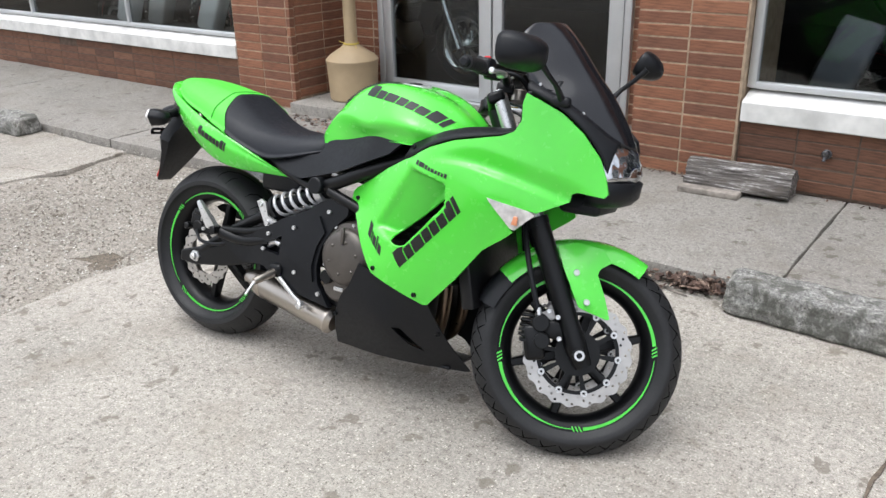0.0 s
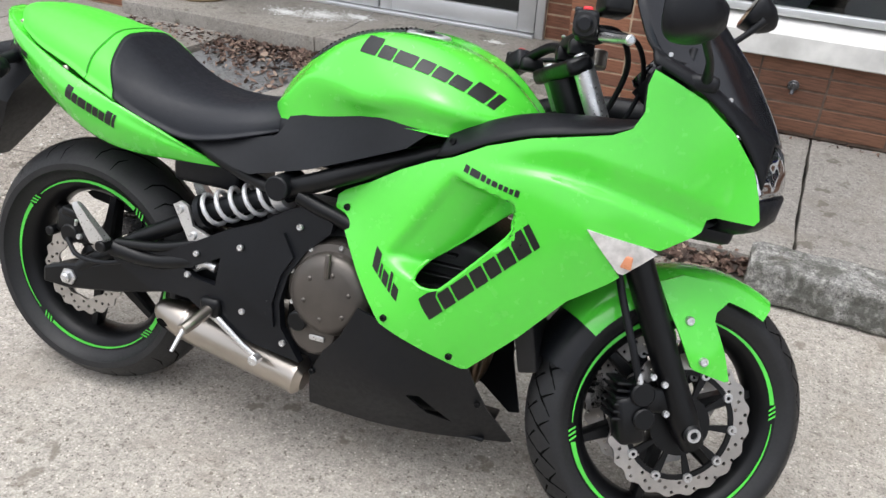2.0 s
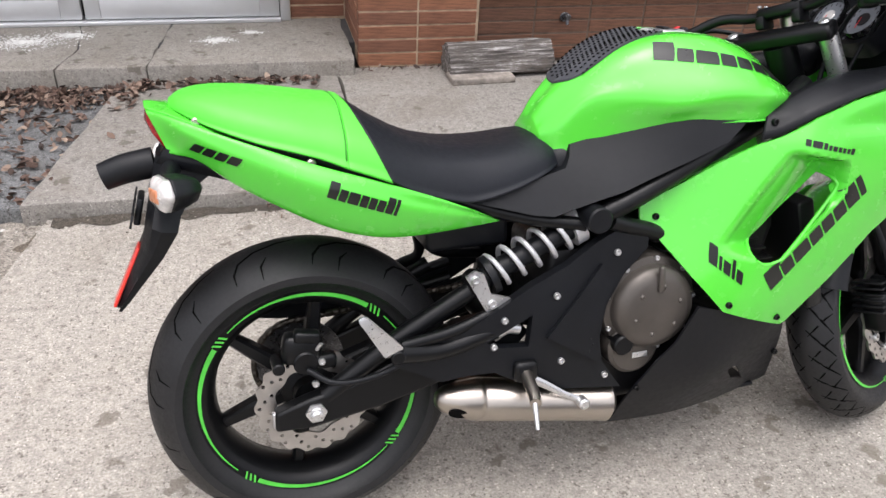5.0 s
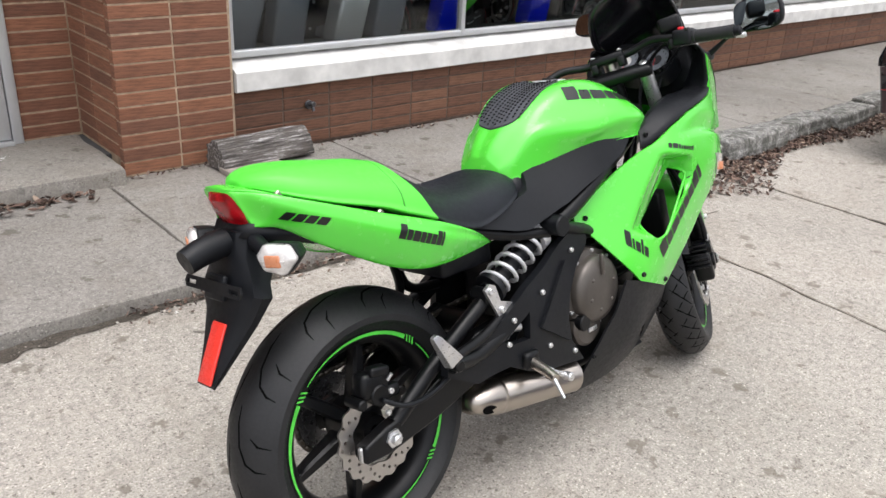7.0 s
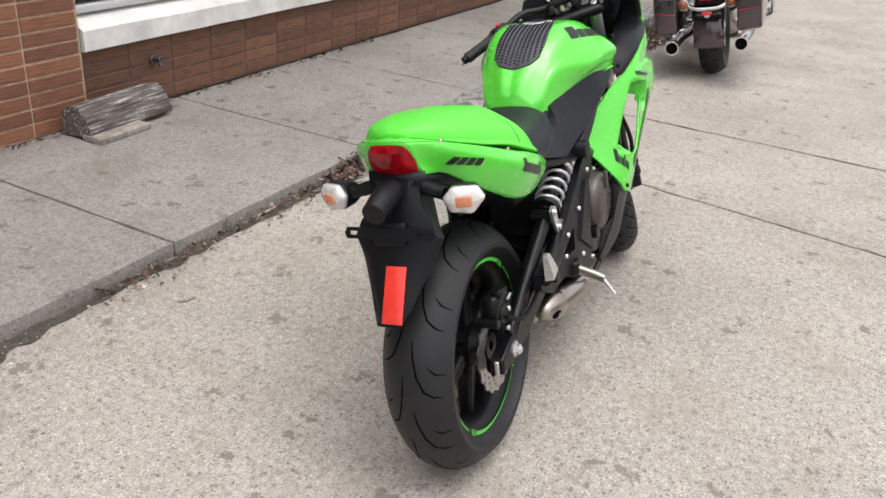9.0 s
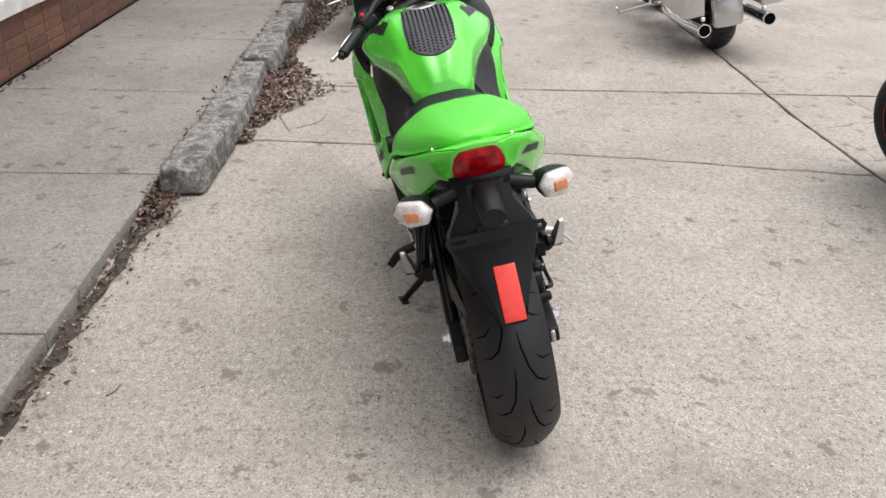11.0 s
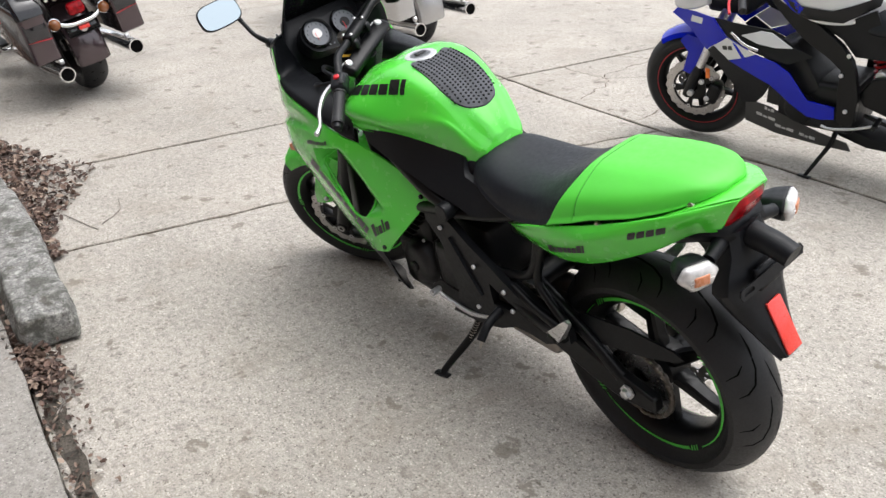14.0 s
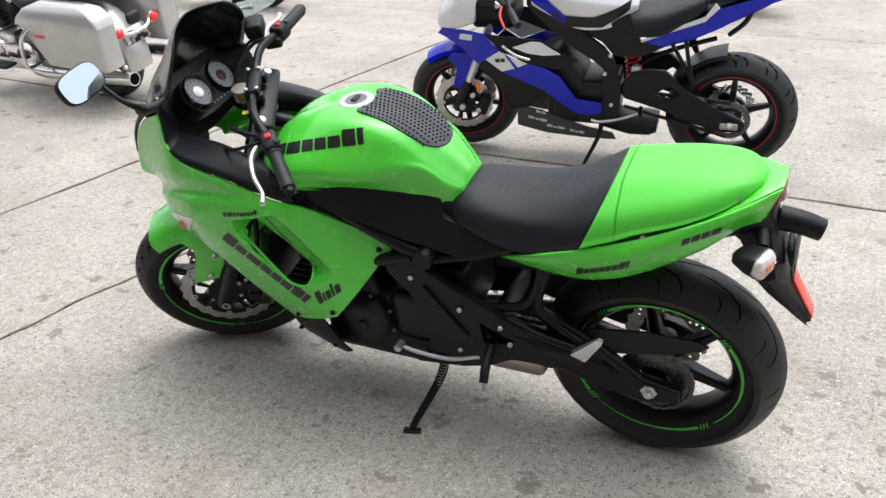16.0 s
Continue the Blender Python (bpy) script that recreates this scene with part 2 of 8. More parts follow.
M_DECAL = mat("black_decal", (0.010, 0.011, 0.010), 0.35, vary=0.05)
M_STRIPE = mat("green_rim_tape", (0.085, 0.58, 0.06), 0.35, vary=0.12, scale=30)
M_RED = mat("red_reflector", (0.80, 0.045, 0.03), 0.30, coat=0.5, vary=0.1, scale=60)
M_LENS_RED = mat("red_lamp_lens", (0.30, 0.003, 0.007), 0.22, coat=0.15, vary=0.55, scale=40, spec=0.25)
M_AMBERDARK = mat("dark_amber_lens", (0.22, 0.075, 0.02), 0.15, coat=0.6, vary=0.2, scale=50)
M_BULB = mat("amber_bulb_seen_through_lens", (0.60, 0.24, 0.12), 0.3, vary=0.1)
# dark grey rubber, lifted in colour to hold the sky's sheen
M_PAD = mat("sky_paled_rubber_pad", (0.060, 0.063, 0.071), 0.6, vary=0.2, scale=20, spec=0.35)
M_GREYCAP = mat("grey_cap_lid", (0.16, 0.165, 0.17), 0.35, 0.5, vary=0.15)
M_ORANGE = mat("amber_bulb", (0.85, 0.20, 0.03), 0.3, vary=0.1)
M_CLEAR = mat("clear_lamp_lens", (0.66, 0.64, 0.62), 0.16, 0.15, coat=0.8, vary=0.25, scale=50)
bump(M_CLEAR, noise_of(M_CLEAR, 60, 1, 0.4), 0.35, 0.003)
M_HEAD = mat("headlight_reflector", (0.55, 0.56, 0.58), 0.08, 1.0, coat=0.6, vary=0.5, scale=22, rough_vary=0.03)
bump(M_HEAD, noise_of(M_HEAD, 16, 1, 0.4), 1.0, 0.03)
M_MIRROR = bpy.data.materials.new("mirror_glass")
M_MIRROR.use_nodes = True
_p = M_MIRROR.node_tree.nodes["Principled BSDF"]
_p.inputs["Metallic"].default_value, _p.inputs["Roughness"].default_value = 1.0, 0.02
_p.inputs["Base Color"].default_value = (0.52, 0.60, 0.63, 1)
M_SMOKE = mat("dark_smoked_screen", (0.006, 0.006, 0.008), 0.20, coat=0.25, vary=0.1)
M_DIAL = mat("pale_dial_face", (0.15, 0.16, 0.18), 0.45, vary=0.05)
M_SWITCH = mat("red_switch", (0.70, 0.02, 0.03), 0.4, vary=0.05)
M_YELLOW = mat("yellow_sticker", (0.75, 0.45, 0.02), 0.5, vary=0.05)
M_BLUE = mat("deep_blue_paint", (0.001, 0.010, 0.46), 0.22, coat=0.25, spec=0.25, vary=0.05, rough_vary=0.03)
M_WHITE = mat("pearl_white_paint", (0.72, 0.72, 0.73), 0.2, coat=0.7, vary=0.04, rough_vary=0.03)
M_CARBON = mat("dark_grey_plastic", (0.008, 0.008, 0.009), 0.45, spec=0.35, vary=0.2)
M_PEWTER = mat("pewter_paint", (0.30, 0.29, 0.28), 0.22, 0.6, coat=0.7, vary=0.05, rough_vary=0.03)
M_SILVERP = mat("silver_paint", (0.52, 0.51, 0.50), 0.25, 0.5, coat=0.7, vary=0.05, rough_vary=0.03)
M_MAROON = mat("maroon_paint", (0.025, 0.003, 0.006), 0.12, coat=1.0, vary=0.1, rough_vary=0.03)
M_GUNMETAL = mat("gunmetal_paint", (0.030, 0.029, 0.033), 0.16, 0.5, coat=1.0, vary=0.06, rough_vary=0.03)
M_REDTRIM = mat("red_pinstripe", (0.5, 0.02, 0.03), 0.3, vary=0.05)

# ---- helpers for shapes ----
from mathutils import geometry
from mathutils.bvhtree import BVHTree


def mesh_of(name, verts, faces, smooth=True):
    me = bpy.data.meshes.new(name)
    me.from_pydata([tuple(v) for v in verts], [], faces)
    me.validate()
    if smooth:
        me.shade_smooth()
    return me


def from_bm(name, bm, smooth=True):
    me = bpy.data.meshes.new(name)
    bmesh.ops.recalc_face_normals(bm, faces=bm.faces)
    bm.to_mesh(me)
    bm.free()
    if smooth:
        me.shade_smooth()
    return me


def part(name, shape, material, parent=None, label="", sharp=None):
    """Links a mesh (or a bmesh) as one object under a thing or a part."""
    me = shape if isinstance(shape, bpy.types.Mesh) else from_bm(name, shape)
    if not me.materials:
        me.materials.append(material)
    if sharp:
        me.set_sharp_from_angle(angle=radians(sharp))
    ob = new(name, me)
    ob.parent = parent
    return tagged(ob, label)


def thing(name, m, label, category, group="", kind=""):
    e = new(name)
    e.empty_display_size = 0.1
    e.matrix_world = m
    return tagged(e, label, category, group, kind)


def turned(me, m):
    me.transform(m)
    return me


def box(sx, sy, sz, at=(0, 0, 0), bevel=0.004, m=None, segments=2):
    bm = bmesh.new()
    bmesh.ops.create_cube(bm, size=1.0)
    bmesh.ops.scale(bm, vec=(sx, sy, sz), verts=bm.verts)
    if bevel:
        bmesh.ops.bevel(bm, geom=bm.edges[:], offset=bevel, segments=segments, profile=0.5, affect="EDGES")
    bmesh.ops.translate(bm, vec=at, verts=bm.verts)
    me = from_bm("box", bm)
    me.set_sharp_from_angle(angle=radians(50))
    return turned(me, m) if m else me


def joined(*meshes):
    bm = bmesh.new()
    for me in meshes:
        bm.from_mesh(me)
    out = bpy.data.meshes.new("joined")
    bm.to_mesh(out)
    bm.free()
    out.shade_smooth()
    out.set_sharp_from_angle(angle=radians(45))
    return out


def smooth_path(pts, n=8, closed=False):
    """Catmull-Rom through the points."""
    p = [np.array(q, float) for q in pts]
    k = len(p)
    out = []
    for i in range(k if closed else k - 1):
        a = p[(i - 1) % k] if closed or i > 0 else p[0] * 2 - p[1]
        b, c = p[i], p[(i + 1) % k]
        d = p[(i + 2) % k] if closed or i + 2 < k else p[-1] * 2 - p[-2]
        for j in range(n):
            t = j / n
            out.append(0.5 * (2 * b + (c - a) * t + (2 * a - 5 * b + 4 * c - d) * t * t + (3 * b - a - 3 * c + d) * t ** 3))
    if not closed:
        out.append(p[-1])
    return out


def tube(pts, r, n=10, steps=6, smooth=True, caps=True, flat=1.0):
    """A round bar along a path; r is one radius or one for each point."""
    path = [Vector(q) for q in (smooth_path(pts, steps) if smooth and len(pts) > 2 else pts)]
    rs = r if isinstance(r, (list, tuple)) else [r] * len(pts)
    at = np.linspace(0, len(rs) - 1, len(path))
    radii = np.interp(at, range(len(rs)), rs)
    verts, faces = [], []
    up = None
    for i, c in enumerate(path):
        d = (path[min(i + 1, len(path) - 1)] - path[max(i - 1, 0)]).normalized()
        if up is None:
            up = d.orthogonal().normalized() if abs(d.z) > 0.95 else Vector((0, 0, 1))
        u = d.cross(up).normalized()
        up = u.cross(d).normalized()
        for k in range(n):
            a = 2 * math.pi * k / n
            verts.append(c + u * (math.cos(a) * radii[i] * flat) + up * (math.sin(a) * radii[i]))
    for i in range(len(path) - 1):
        for k in range(n):
            faces.append((i * n + k, i * n + (k + 1) % n, (i + 1) * n + (k + 1) % n, (i + 1) * n + k))
    if caps:
        faces.append(tuple(reversed(range(n))))
        faces.append(tuple(range((len(path) - 1) * n, len(path) * n)))
    me = mesh_of("tube", verts, faces)
    me.set_sharp_from_angle(angle=radians(50))
    return me


def revolve(profile, n=48, start=0.0, end=360.0, close=False):
    """Turns a profile of (radius, y) about the y axis, angles from x towards z."""
    full = abs(end - start) >= 359.9
    m = n if full else n + 1
    verts, faces, k = [], [], len(profile)
    for i in range(m):
        a = radians(start + (end - start) * i / n)
        for r, y in profile:
            verts.append((r * math.cos(a), y, r * math.sin(a)))
    for i in range(n):
        j = (i + 1) % m
        for q in range(k if close else k - 1):
            w = (q + 1) % k
            faces.append((i * k + q, i * k + w, j * k + w, j * k + q))
    if close and not full:
        faces.append(tuple(range(k)))
        faces.append(tuple(reversed(range((m - 1) * k, m * k))))
    bm = bmesh.new()
    bm.from_mesh(mesh_of("r", verts, faces))
    bmesh.ops.remove_doubles(bm, verts=bm.verts, dist=1e-5)
    me = from_bm("revolved", bm)
    me.set_sharp_from_angle(angle=radians(40))
    return me


def drum(r, y0, y1, n=32, bevel=0.003, at=(0, 0, 0), m=None):
    """A short round body on the y axis with eased rims."""
    b = min(bevel, r * 0.5, abs(y1 - y0) * 0.45)
    s = 1 if y1 > y0 else -1
    me = revolve([(0.0, y0), (r - b, y0), (r, y0 + b * s), (r, y1 - b * s), (r - b, y1), (0.0, y1)], n)
    if m:
        me.transform(m)
    me.transform(Matrix.Translation(at))
    return me


def loft(rings, closed_ring=True, cap=True):
    k = len(rings[0])
    verts = [v for ring in rings for v in ring]
    faces = []
    for i in range(len(rings) - 1):
        for q in range(k if closed_ring else k - 1):
            w = (q + 1) % k
            faces.append((i * k + q, i * k + w, (i + 1) * k + w, (i + 1) * k + q))
    if cap and closed_ring:
        faces.append(tuple(range(k)))
        faces.append(tuple(range((len(rings) - 1) * k, len(rings) * k)))
    bm = bmesh.new()
    bm.from_mesh(mesh_of("l", verts, faces))
    return from_bm("lofted", bm)


def fill2d(outline, holes=(), step=0.015):
    """Triangles over a flat outline with holes, with an even net of points inside."""
    loops = [list(outline)] + [list(h) for h in holes]
    pts, edges = [], []
    for loop in loops:
        s = len(pts)
        dense = []
        for i, a in enumerate(loop):
            b = loop[(i + 1) % len(loop)]
            cnt = max(1, int(math.hypot(b[0] - a[0], b[1] - a[1]) / step))
            dense += [(a[0] + (b[0] - a[0]) * j / cnt, a[1] + (b[1] - a[1]) * j / cnt) for j in range(cnt)]
        pts += dense
        edges += [(s + i, s + (i + 1) % len(dense)) for i in range(len(dense))]
    rim = np.array(pts)

    def inside(x, z, loop):
        c = False
        for i, a in enumerate(loop):
            b = loop[i - 1]
            if (a[1] > z) != (b[1] > z) and x < (b[0] - a[0]) * (z - a[1]) / (b[1] - a[1]) + a[0]:
                c = not c
        return c

    lo, hi = rim.min(0), rim.max(0)
    row = 0
    z = lo[1] + step / 2
    while z < hi[1]:
        x = lo[0] + (step / 2 if row % 2 else 0)
        while x < hi[0]:
            if inside(x, z, loops[0]) and not any(inside(x, z, h) for h in loops[1:]) and np.min(np.hypot(rim[:, 0] - x, rim[:, 1] - z)) > step * 0.55:
                pts.append((x, z))
            x += step
        z += step * 0.87
        row += 1
    v, e, f, *_ = geometry.delaunay_2d_cdt([Vector(q) for q in pts], edges, [], 1, 1e-6)
    keep = []
    for tri in f:
        cx = sum(v[i][0] for i in tri) / 3
        cz = sum(v[i][1] for i in tri) / 3
        if inside(cx, cz, loops[0]) and not any(inside(cx, cz, h) for h in loops[1:]):
            keep.append(tri)
    return [tuple(q) for q in v], [tuple(t) for t in keep]


def sheet(outline, holes, place, thick, inward, step=0.015):
    """A shell over a flat outline: place(a, b) gives its outer point; it is thickened along inward."""
    v, f = fill2d(outline, holes, step)
    out = [Vector(place(a, b)) for a, b in v]
    inn = [p + Vector(inward) * thick for p in out]
    bm = bmesh.new()
    n = len(out)
    vs = [bm.verts.new(p) for p in out + inn]
    cnt = {}
    for t in f:
        for i in range(3):
            e = (t[i], t[(i + 1) % 3])
            cnt[frozenset(e)] = None if frozenset(e) in cnt else e
        bm.faces.new([vs[i] for i in t])
        bm.faces.new([vs[i + n] for i in reversed(t)])
    for e in cnt.values():
        if e:
            bm.faces.new([vs[e[1]], vs[e[0]], vs[e[0] + n], vs[e[1] + n]])
    me = from_bm("sheet", bm)
    me.set_sharp_from_angle(angle=radians(48))
    return me


def plate(outline, holes, y0, y1, step=0.05):
    """A flat plate in the x-z plane between y0 and y1."""
    return sheet(outline, holes, lambda a, b: (a, y0, b), abs(y1 - y0), (0, 1 if y1 > y0 else -1, 0), step)


def spline_net(ctrl):
    """A smooth height over (a, b) through a few control values (thin plate)."""
    c = np.array(ctrl, float)
    x = c[:, :2]
    n = len(x)
    d = np.linalg.norm(x[:, None] - x[None], axis=2)
    k = np.where(d > 0, d * d * np.log(d + 1e-12), 0) + 1e-4 * np.eye(n)
    p = np.c_[np.ones(n), x]
    w = np.linalg.solve(np.block([[k, p], [p.T, np.zeros((3, 3))]]), np.r_[c[:, 2], 0, 0, 0])

    def height(a, b):
        r = np.hypot(x[:, 0] - a, x[:, 1] - b)
        return float(np.where(r > 0, r * r * np.log(r + 1e-12), 0) @ w[:n] + w[n] + w[n + 1] * a + w[n + 2] * b)
    return height


def circle2d(cx, cz, r, n=12):
    return [(cx + r * math.cos(2 * math.pi * i / n), cz + r * math.sin(2 * math.pi * i / n)) for i in range(n)]


def bolt_mesh(r=0.007, h=0.005):
    """A socket-head bolt whose head looks along -y."""
    return revolve([(0.0, -h * 0.4), (r * 0.45, -h * 0.4), (r * 0.5, -h), (r * 0.85, -h), (r, -h * 0.7), (r, 0.002), (0.0, 0.002)], 12)


BOLT = bolt_mesh()
BOLT.materials.append(M_SILVER)
BOLT_BLACK = bolt_mesh()
BOLT_BLACK.materials.append(M_FRAME)


def bolts(parent, places, side=-1, mesh=None, size=1.0):
    """Bolts at places on one side (-1: looking along -y)."""
    for q in places:
        ob = new("bolt", mesh or BOLT)
        ob.parent = parent
        ob.matrix_basis = Matrix.Translation(q) @ Matrix.Scale(size, 4) @ (Matrix.Identity(4) if side < 0 else Matrix.Rotation(math.pi, 4, "Z"))


def rough_block(sx, sy, sz, seed, amount=0.02, cuts=10, taper=0.85):
    """A worn block: a slightly tapered box, its faces and edges broken by noise."""
    bm = bmesh.new()
    bmesh.ops.create_cube(bm, size=1.0)
    bmesh.ops.bevel(bm, geom=bm.edges[:], offset=0.1, segments=2, profile=0.5, affect="EDGES")
    bmesh.ops.subdivide_edges(bm, edges=bm.edges[:], cuts=cuts, use_grid_fill=True)
    for v in bm.verts:
        t = taper if v.co.z > 0 else 1.0
        q = Vector((v.co.x * sx, v.co.y * sy * (1 + (t - 1) * (v.co.z + 0.5)), (v.co.z + 0.5) * sz))
        k = noise.fractal(q * 7 + Vector((seed * 3.1, 0, 0)), 0.9, 2.0, 5)
        k2 = noise.noise(q * 2.2 + Vector((seed * 1.7, 5, 0)))
        out = Vector((v.co.x, v.co.y, v.co.z)).normalized()
        v.co = q + out * (k * amount + k2 * amount * 0.8)
        if v.co.z < 0:
            v.co.z = 0
    return from_bm("rough", bm)

# ---- the ground ----
rnd = random.Random(4)


def setting(name, label, category):
    e = new(name)
    return tagged(e, label, category, kind="structure")


def worn_edge(pts, amount=0.006, step=0.05, seed=0, closed=True):
    """A broken outline: the same polygon with many small nicks."""
    out = []
    for i in range(len(pts) if closed else len(pts) - 1):
        a, b = Vector(pts[i]), Vector(pts[(i + 1) % len(pts)])
        k = max(1, int((b - a).length / step))
        side = Vector((-(b - a).y, (b - a).x)).normalized()
        for j in range(k):
            q = a.lerp(b, j / k)
            w = noise.fractal(Vector((q.x * 5, q.y * 5, seed)), 0.8, 2, 4)
            s = 0 if j == 0 else 1
            out.append(tuple(q + side * (w * amount * s)))
    if not closed:
        out.append(tuple(pts[-1]))
    return out


def slab(parent, pts, top, thick, material, amount=0.006, seed=0, name="slab"):
    edge = worn_edge(pts, amount, 0.05, seed)
    me = sheet(edge, [], lambda a, b: (a, b, top), thick, (0, 0, -1), 0.6)
    bm = bmesh.new()
    bm.from_mesh(me)
    rim = [e for e in bm.edges if all(abs(v.co.z - top) < 1e-5 for v in e.verts) and any(abs(f.normal.z) < 0.5 for f in e.link_faces)]
    bmesh.ops.bevel(bm, geom=rim, offset=0.006, segments=2, profile=0.5, affect="EDGES")
    return part(name, bm, material, parent, sharp=40)


ground = part("ground", mesh_of("ground", [(-150, -150, -0.035), (150, -150, -0.035), (150, 150, -0.035), (-150, 150, -0.035)], [(0, 1, 2, 3)]), M_DIRT)
tagged(ground, "dark packed dirt under the concrete slabs, reaching far out", "ground", kind="structure")

road = setting("road", "worn pale concrete car park laid in large cracked slabs", "pavement")
G = 0.006
crack_a = [(-0.10, 3.085), (-0.13, 2.90), (-0.18, 2.0), (-0.31, 0.90), (-0.44, 0.2), (-0.50, -0.28)]
left_edge = [(-3.13, -0.28), (-3.17, 0.6), (-3.16, 1.34), (-3.20, 1.70), (-3.14, 2.05), (-3.22, 2.6), (-3.12, 3.085)]


def joint(x0, x1, dy):
    """Points along the long joint that crosses the car park, which is not quite straight."""
    px, py = (-14, -3.15, -1.6, -0.75, 0.4, 1.05, 2.05, 4.4, 14), (-0.31, -0.31, -0.287, -0.240, -0.212, -0.235, -0.265, -0.275, -0.275)
    inner = [x for x in px if min(x0, x1) < x < max(x0, x1)]
    return [(x, float(np.interp(x, px, py)) + dy) for x in [x0] + sorted(inner, reverse=x1 < x0) + [x1]]


crack_a[-1] = (-0.50, joint(-0.50, -0.4, 0.008)[0][1])
left_edge[0] = (-3.13, joint(-3.13, -3, 0.008)[0][1])
slab(road, left_edge + [(x - 0.003, y) for x, y in crack_a[:-1]] + joint(-0.503, -3.10, 0.008), 0.0, 0.03, M_ROAD, 0.012, 1)
slab(road, [(0.87, 3.085)] + [(x + 0.003, y) for x, y in crack_a[:-1]] + joint(-0.497, 0.865, 0.008), 0.0, 0.03, M_ROAD, 0.012, 1)
slab(road, joint(0.88, 4.4, 0.008) + [(4.4, 3.085), (0.883, 3.085)], 0.0, 0.03, M_ROAD, 0.008, 2)
slab(road, [(4.415, -0.275), (9, -0.275), (9, 3.085), (4.415, 3.085)], 0.0, 0.03, M_ROAD, 0.008, 3)
slab(road, [(9.01, -0.275), (14, -0.275), (14, 3.085), (9.01, 3.085)], 0.0, 0.03, M_ROAD, 0.008, 3)
for i, (x0, x1) in enumerate([(-14, -8.5), (-8.49, -3.2), (-3.19, 0.863), (0.878, 4.4), (4.415, 9), (9.01, 14)]):
    slab(road, [(x0, -4.1), (x1, -4.1)] + joint(x1, x0, -0.010), 0.0, 0.03, M_ROAD, 0.008, 4 + i)
    slab(road, [(x0 - 1.4, -8.5), (x1 - 1.4 - 0.01, -8.5), (x1 - 0.6 - 0.01, -4.112), (x0 - 0.6, -4.112)], 0.0, 0.03, M_ROAD, 0.008, 14 + i)
slab(road, [(-14, -0.30), (-3.145, -0.30), (-3.18, 0.35), (-14, 0.4)], 0.0, 0.03, M_ROAD, 0.02, 31)
slab(road, [(-14, 2.1), (-4.9, 2.16), (-4.80, 2.55), (-4.86, 3.0), (-14, 3.0)], 0.0, 0.03, M_ROAD, 0.03, 32)
far = part("slab", mesh_of("far", [(-60, -60, -0.01), (60, -60, -0.01), (60, -8.52, -0.01), (-60, -8.52, -0.01)], [(0, 1, 2, 3)]), M_ROAD, road)


def crack(parent, pts, width, seed, top=0.0015, wander=0.05):
    """A thin dirt-filled crack that wanders along a line."""
    line = [Vector(q) for q in worn_edge(pts, wander, 0.03, seed, closed=False)]
    verts, faces = [], []
    for i, q in enumerate(line):
        d = (line[min(i + 1, len(line) - 1)] - line[max(i - 1, 0)]).normalized()
        s = Vector((-d.y, d.x)) * width * (0.35 + 0.65 * abs(noise.noise(Vector((q.x * 9, q.y * 9, seed)))) * 1.6)
        verts += [(q.x + s.x, q.y + s.y, top), (q.x - s.x, q.y - s.y, top)]
        if i:
            faces.append((2 * i - 2, 2 * i - 1, 2 * i + 1, 2 * i))
    part("crack", mesh_of("crack", verts, faces), M_GAP, parent)


crack(road, [(0.872, -0.27), (0.876, 3.07)], 0.009, 51, 0.003, 0.006)
crack(road, crack_a, 0.006, 1, 0.003, 0.012)
crack(road, joint(-3.15, 4.4, -0.001), 0.010, 52, 0.003, 0.008)
crack(road, [(0.87, -4.1), (0.872, -0.29)], 0.008, 53, 0.003, 0.006)
crack(road, [(0.86, -1.25), (0.62, -1.42), (0.25, -1.15), (-0.20, -0.76), (-0.30, -0.29)], 0.008, 1)
crack(road, [(0.62, -1.42), (0.55, -0.9), (0.30, -0.6), (0.20, -0.3)], 0.006, 2)
crack(road, [(0.25, -1.15), (0.45, -0.75), (0.86, -0.7)], 0.006, 3)
crack(road, [(3.2, 1.45), (3.03, 1.68), (2.9, 1.95), (2.6, 2.1)], 0.005, 4)
crack(road, [(2.4, -4.0), (2.9, -2.8), (3.4, -2.2), (3.6, -1.2)], 0.006, 5)
crack(road, [(-4.6, 2.55), (-5.2, 2.35), (-5.9, 2.5)], 0.006, 6)
# gravel and dirt beside the slab
nx, ny = 60, 60
gv = []
for j in range(ny + 1):
    for i in range(nx + 1):
        x, y = -9 + 5.95 * i / nx, 0.3 + 2.85 * j / ny
        gv.append((x, y, -0.022 + 0.02 * noise.fractal(Vector((x * 2.5, y * 2.5, 0)), 0.9, 2, 4)))
gravel_bed = part("ground", mesh_of("bed", gv, [(j * (nx + 1) + i, j * (nx + 1) + i + 1, (j + 1) * (nx + 1) + i + 1, (j + 1) * (nx + 1) + i) for j in range(ny) for i in range(nx)]), concrete("gravelly_dirt", 0.33, 1.0, (1.0, 0.91, 0.79)))
tagged(gravel_bed, "bare dirt bed strewn with fine gravel", "ground", kind="structure")


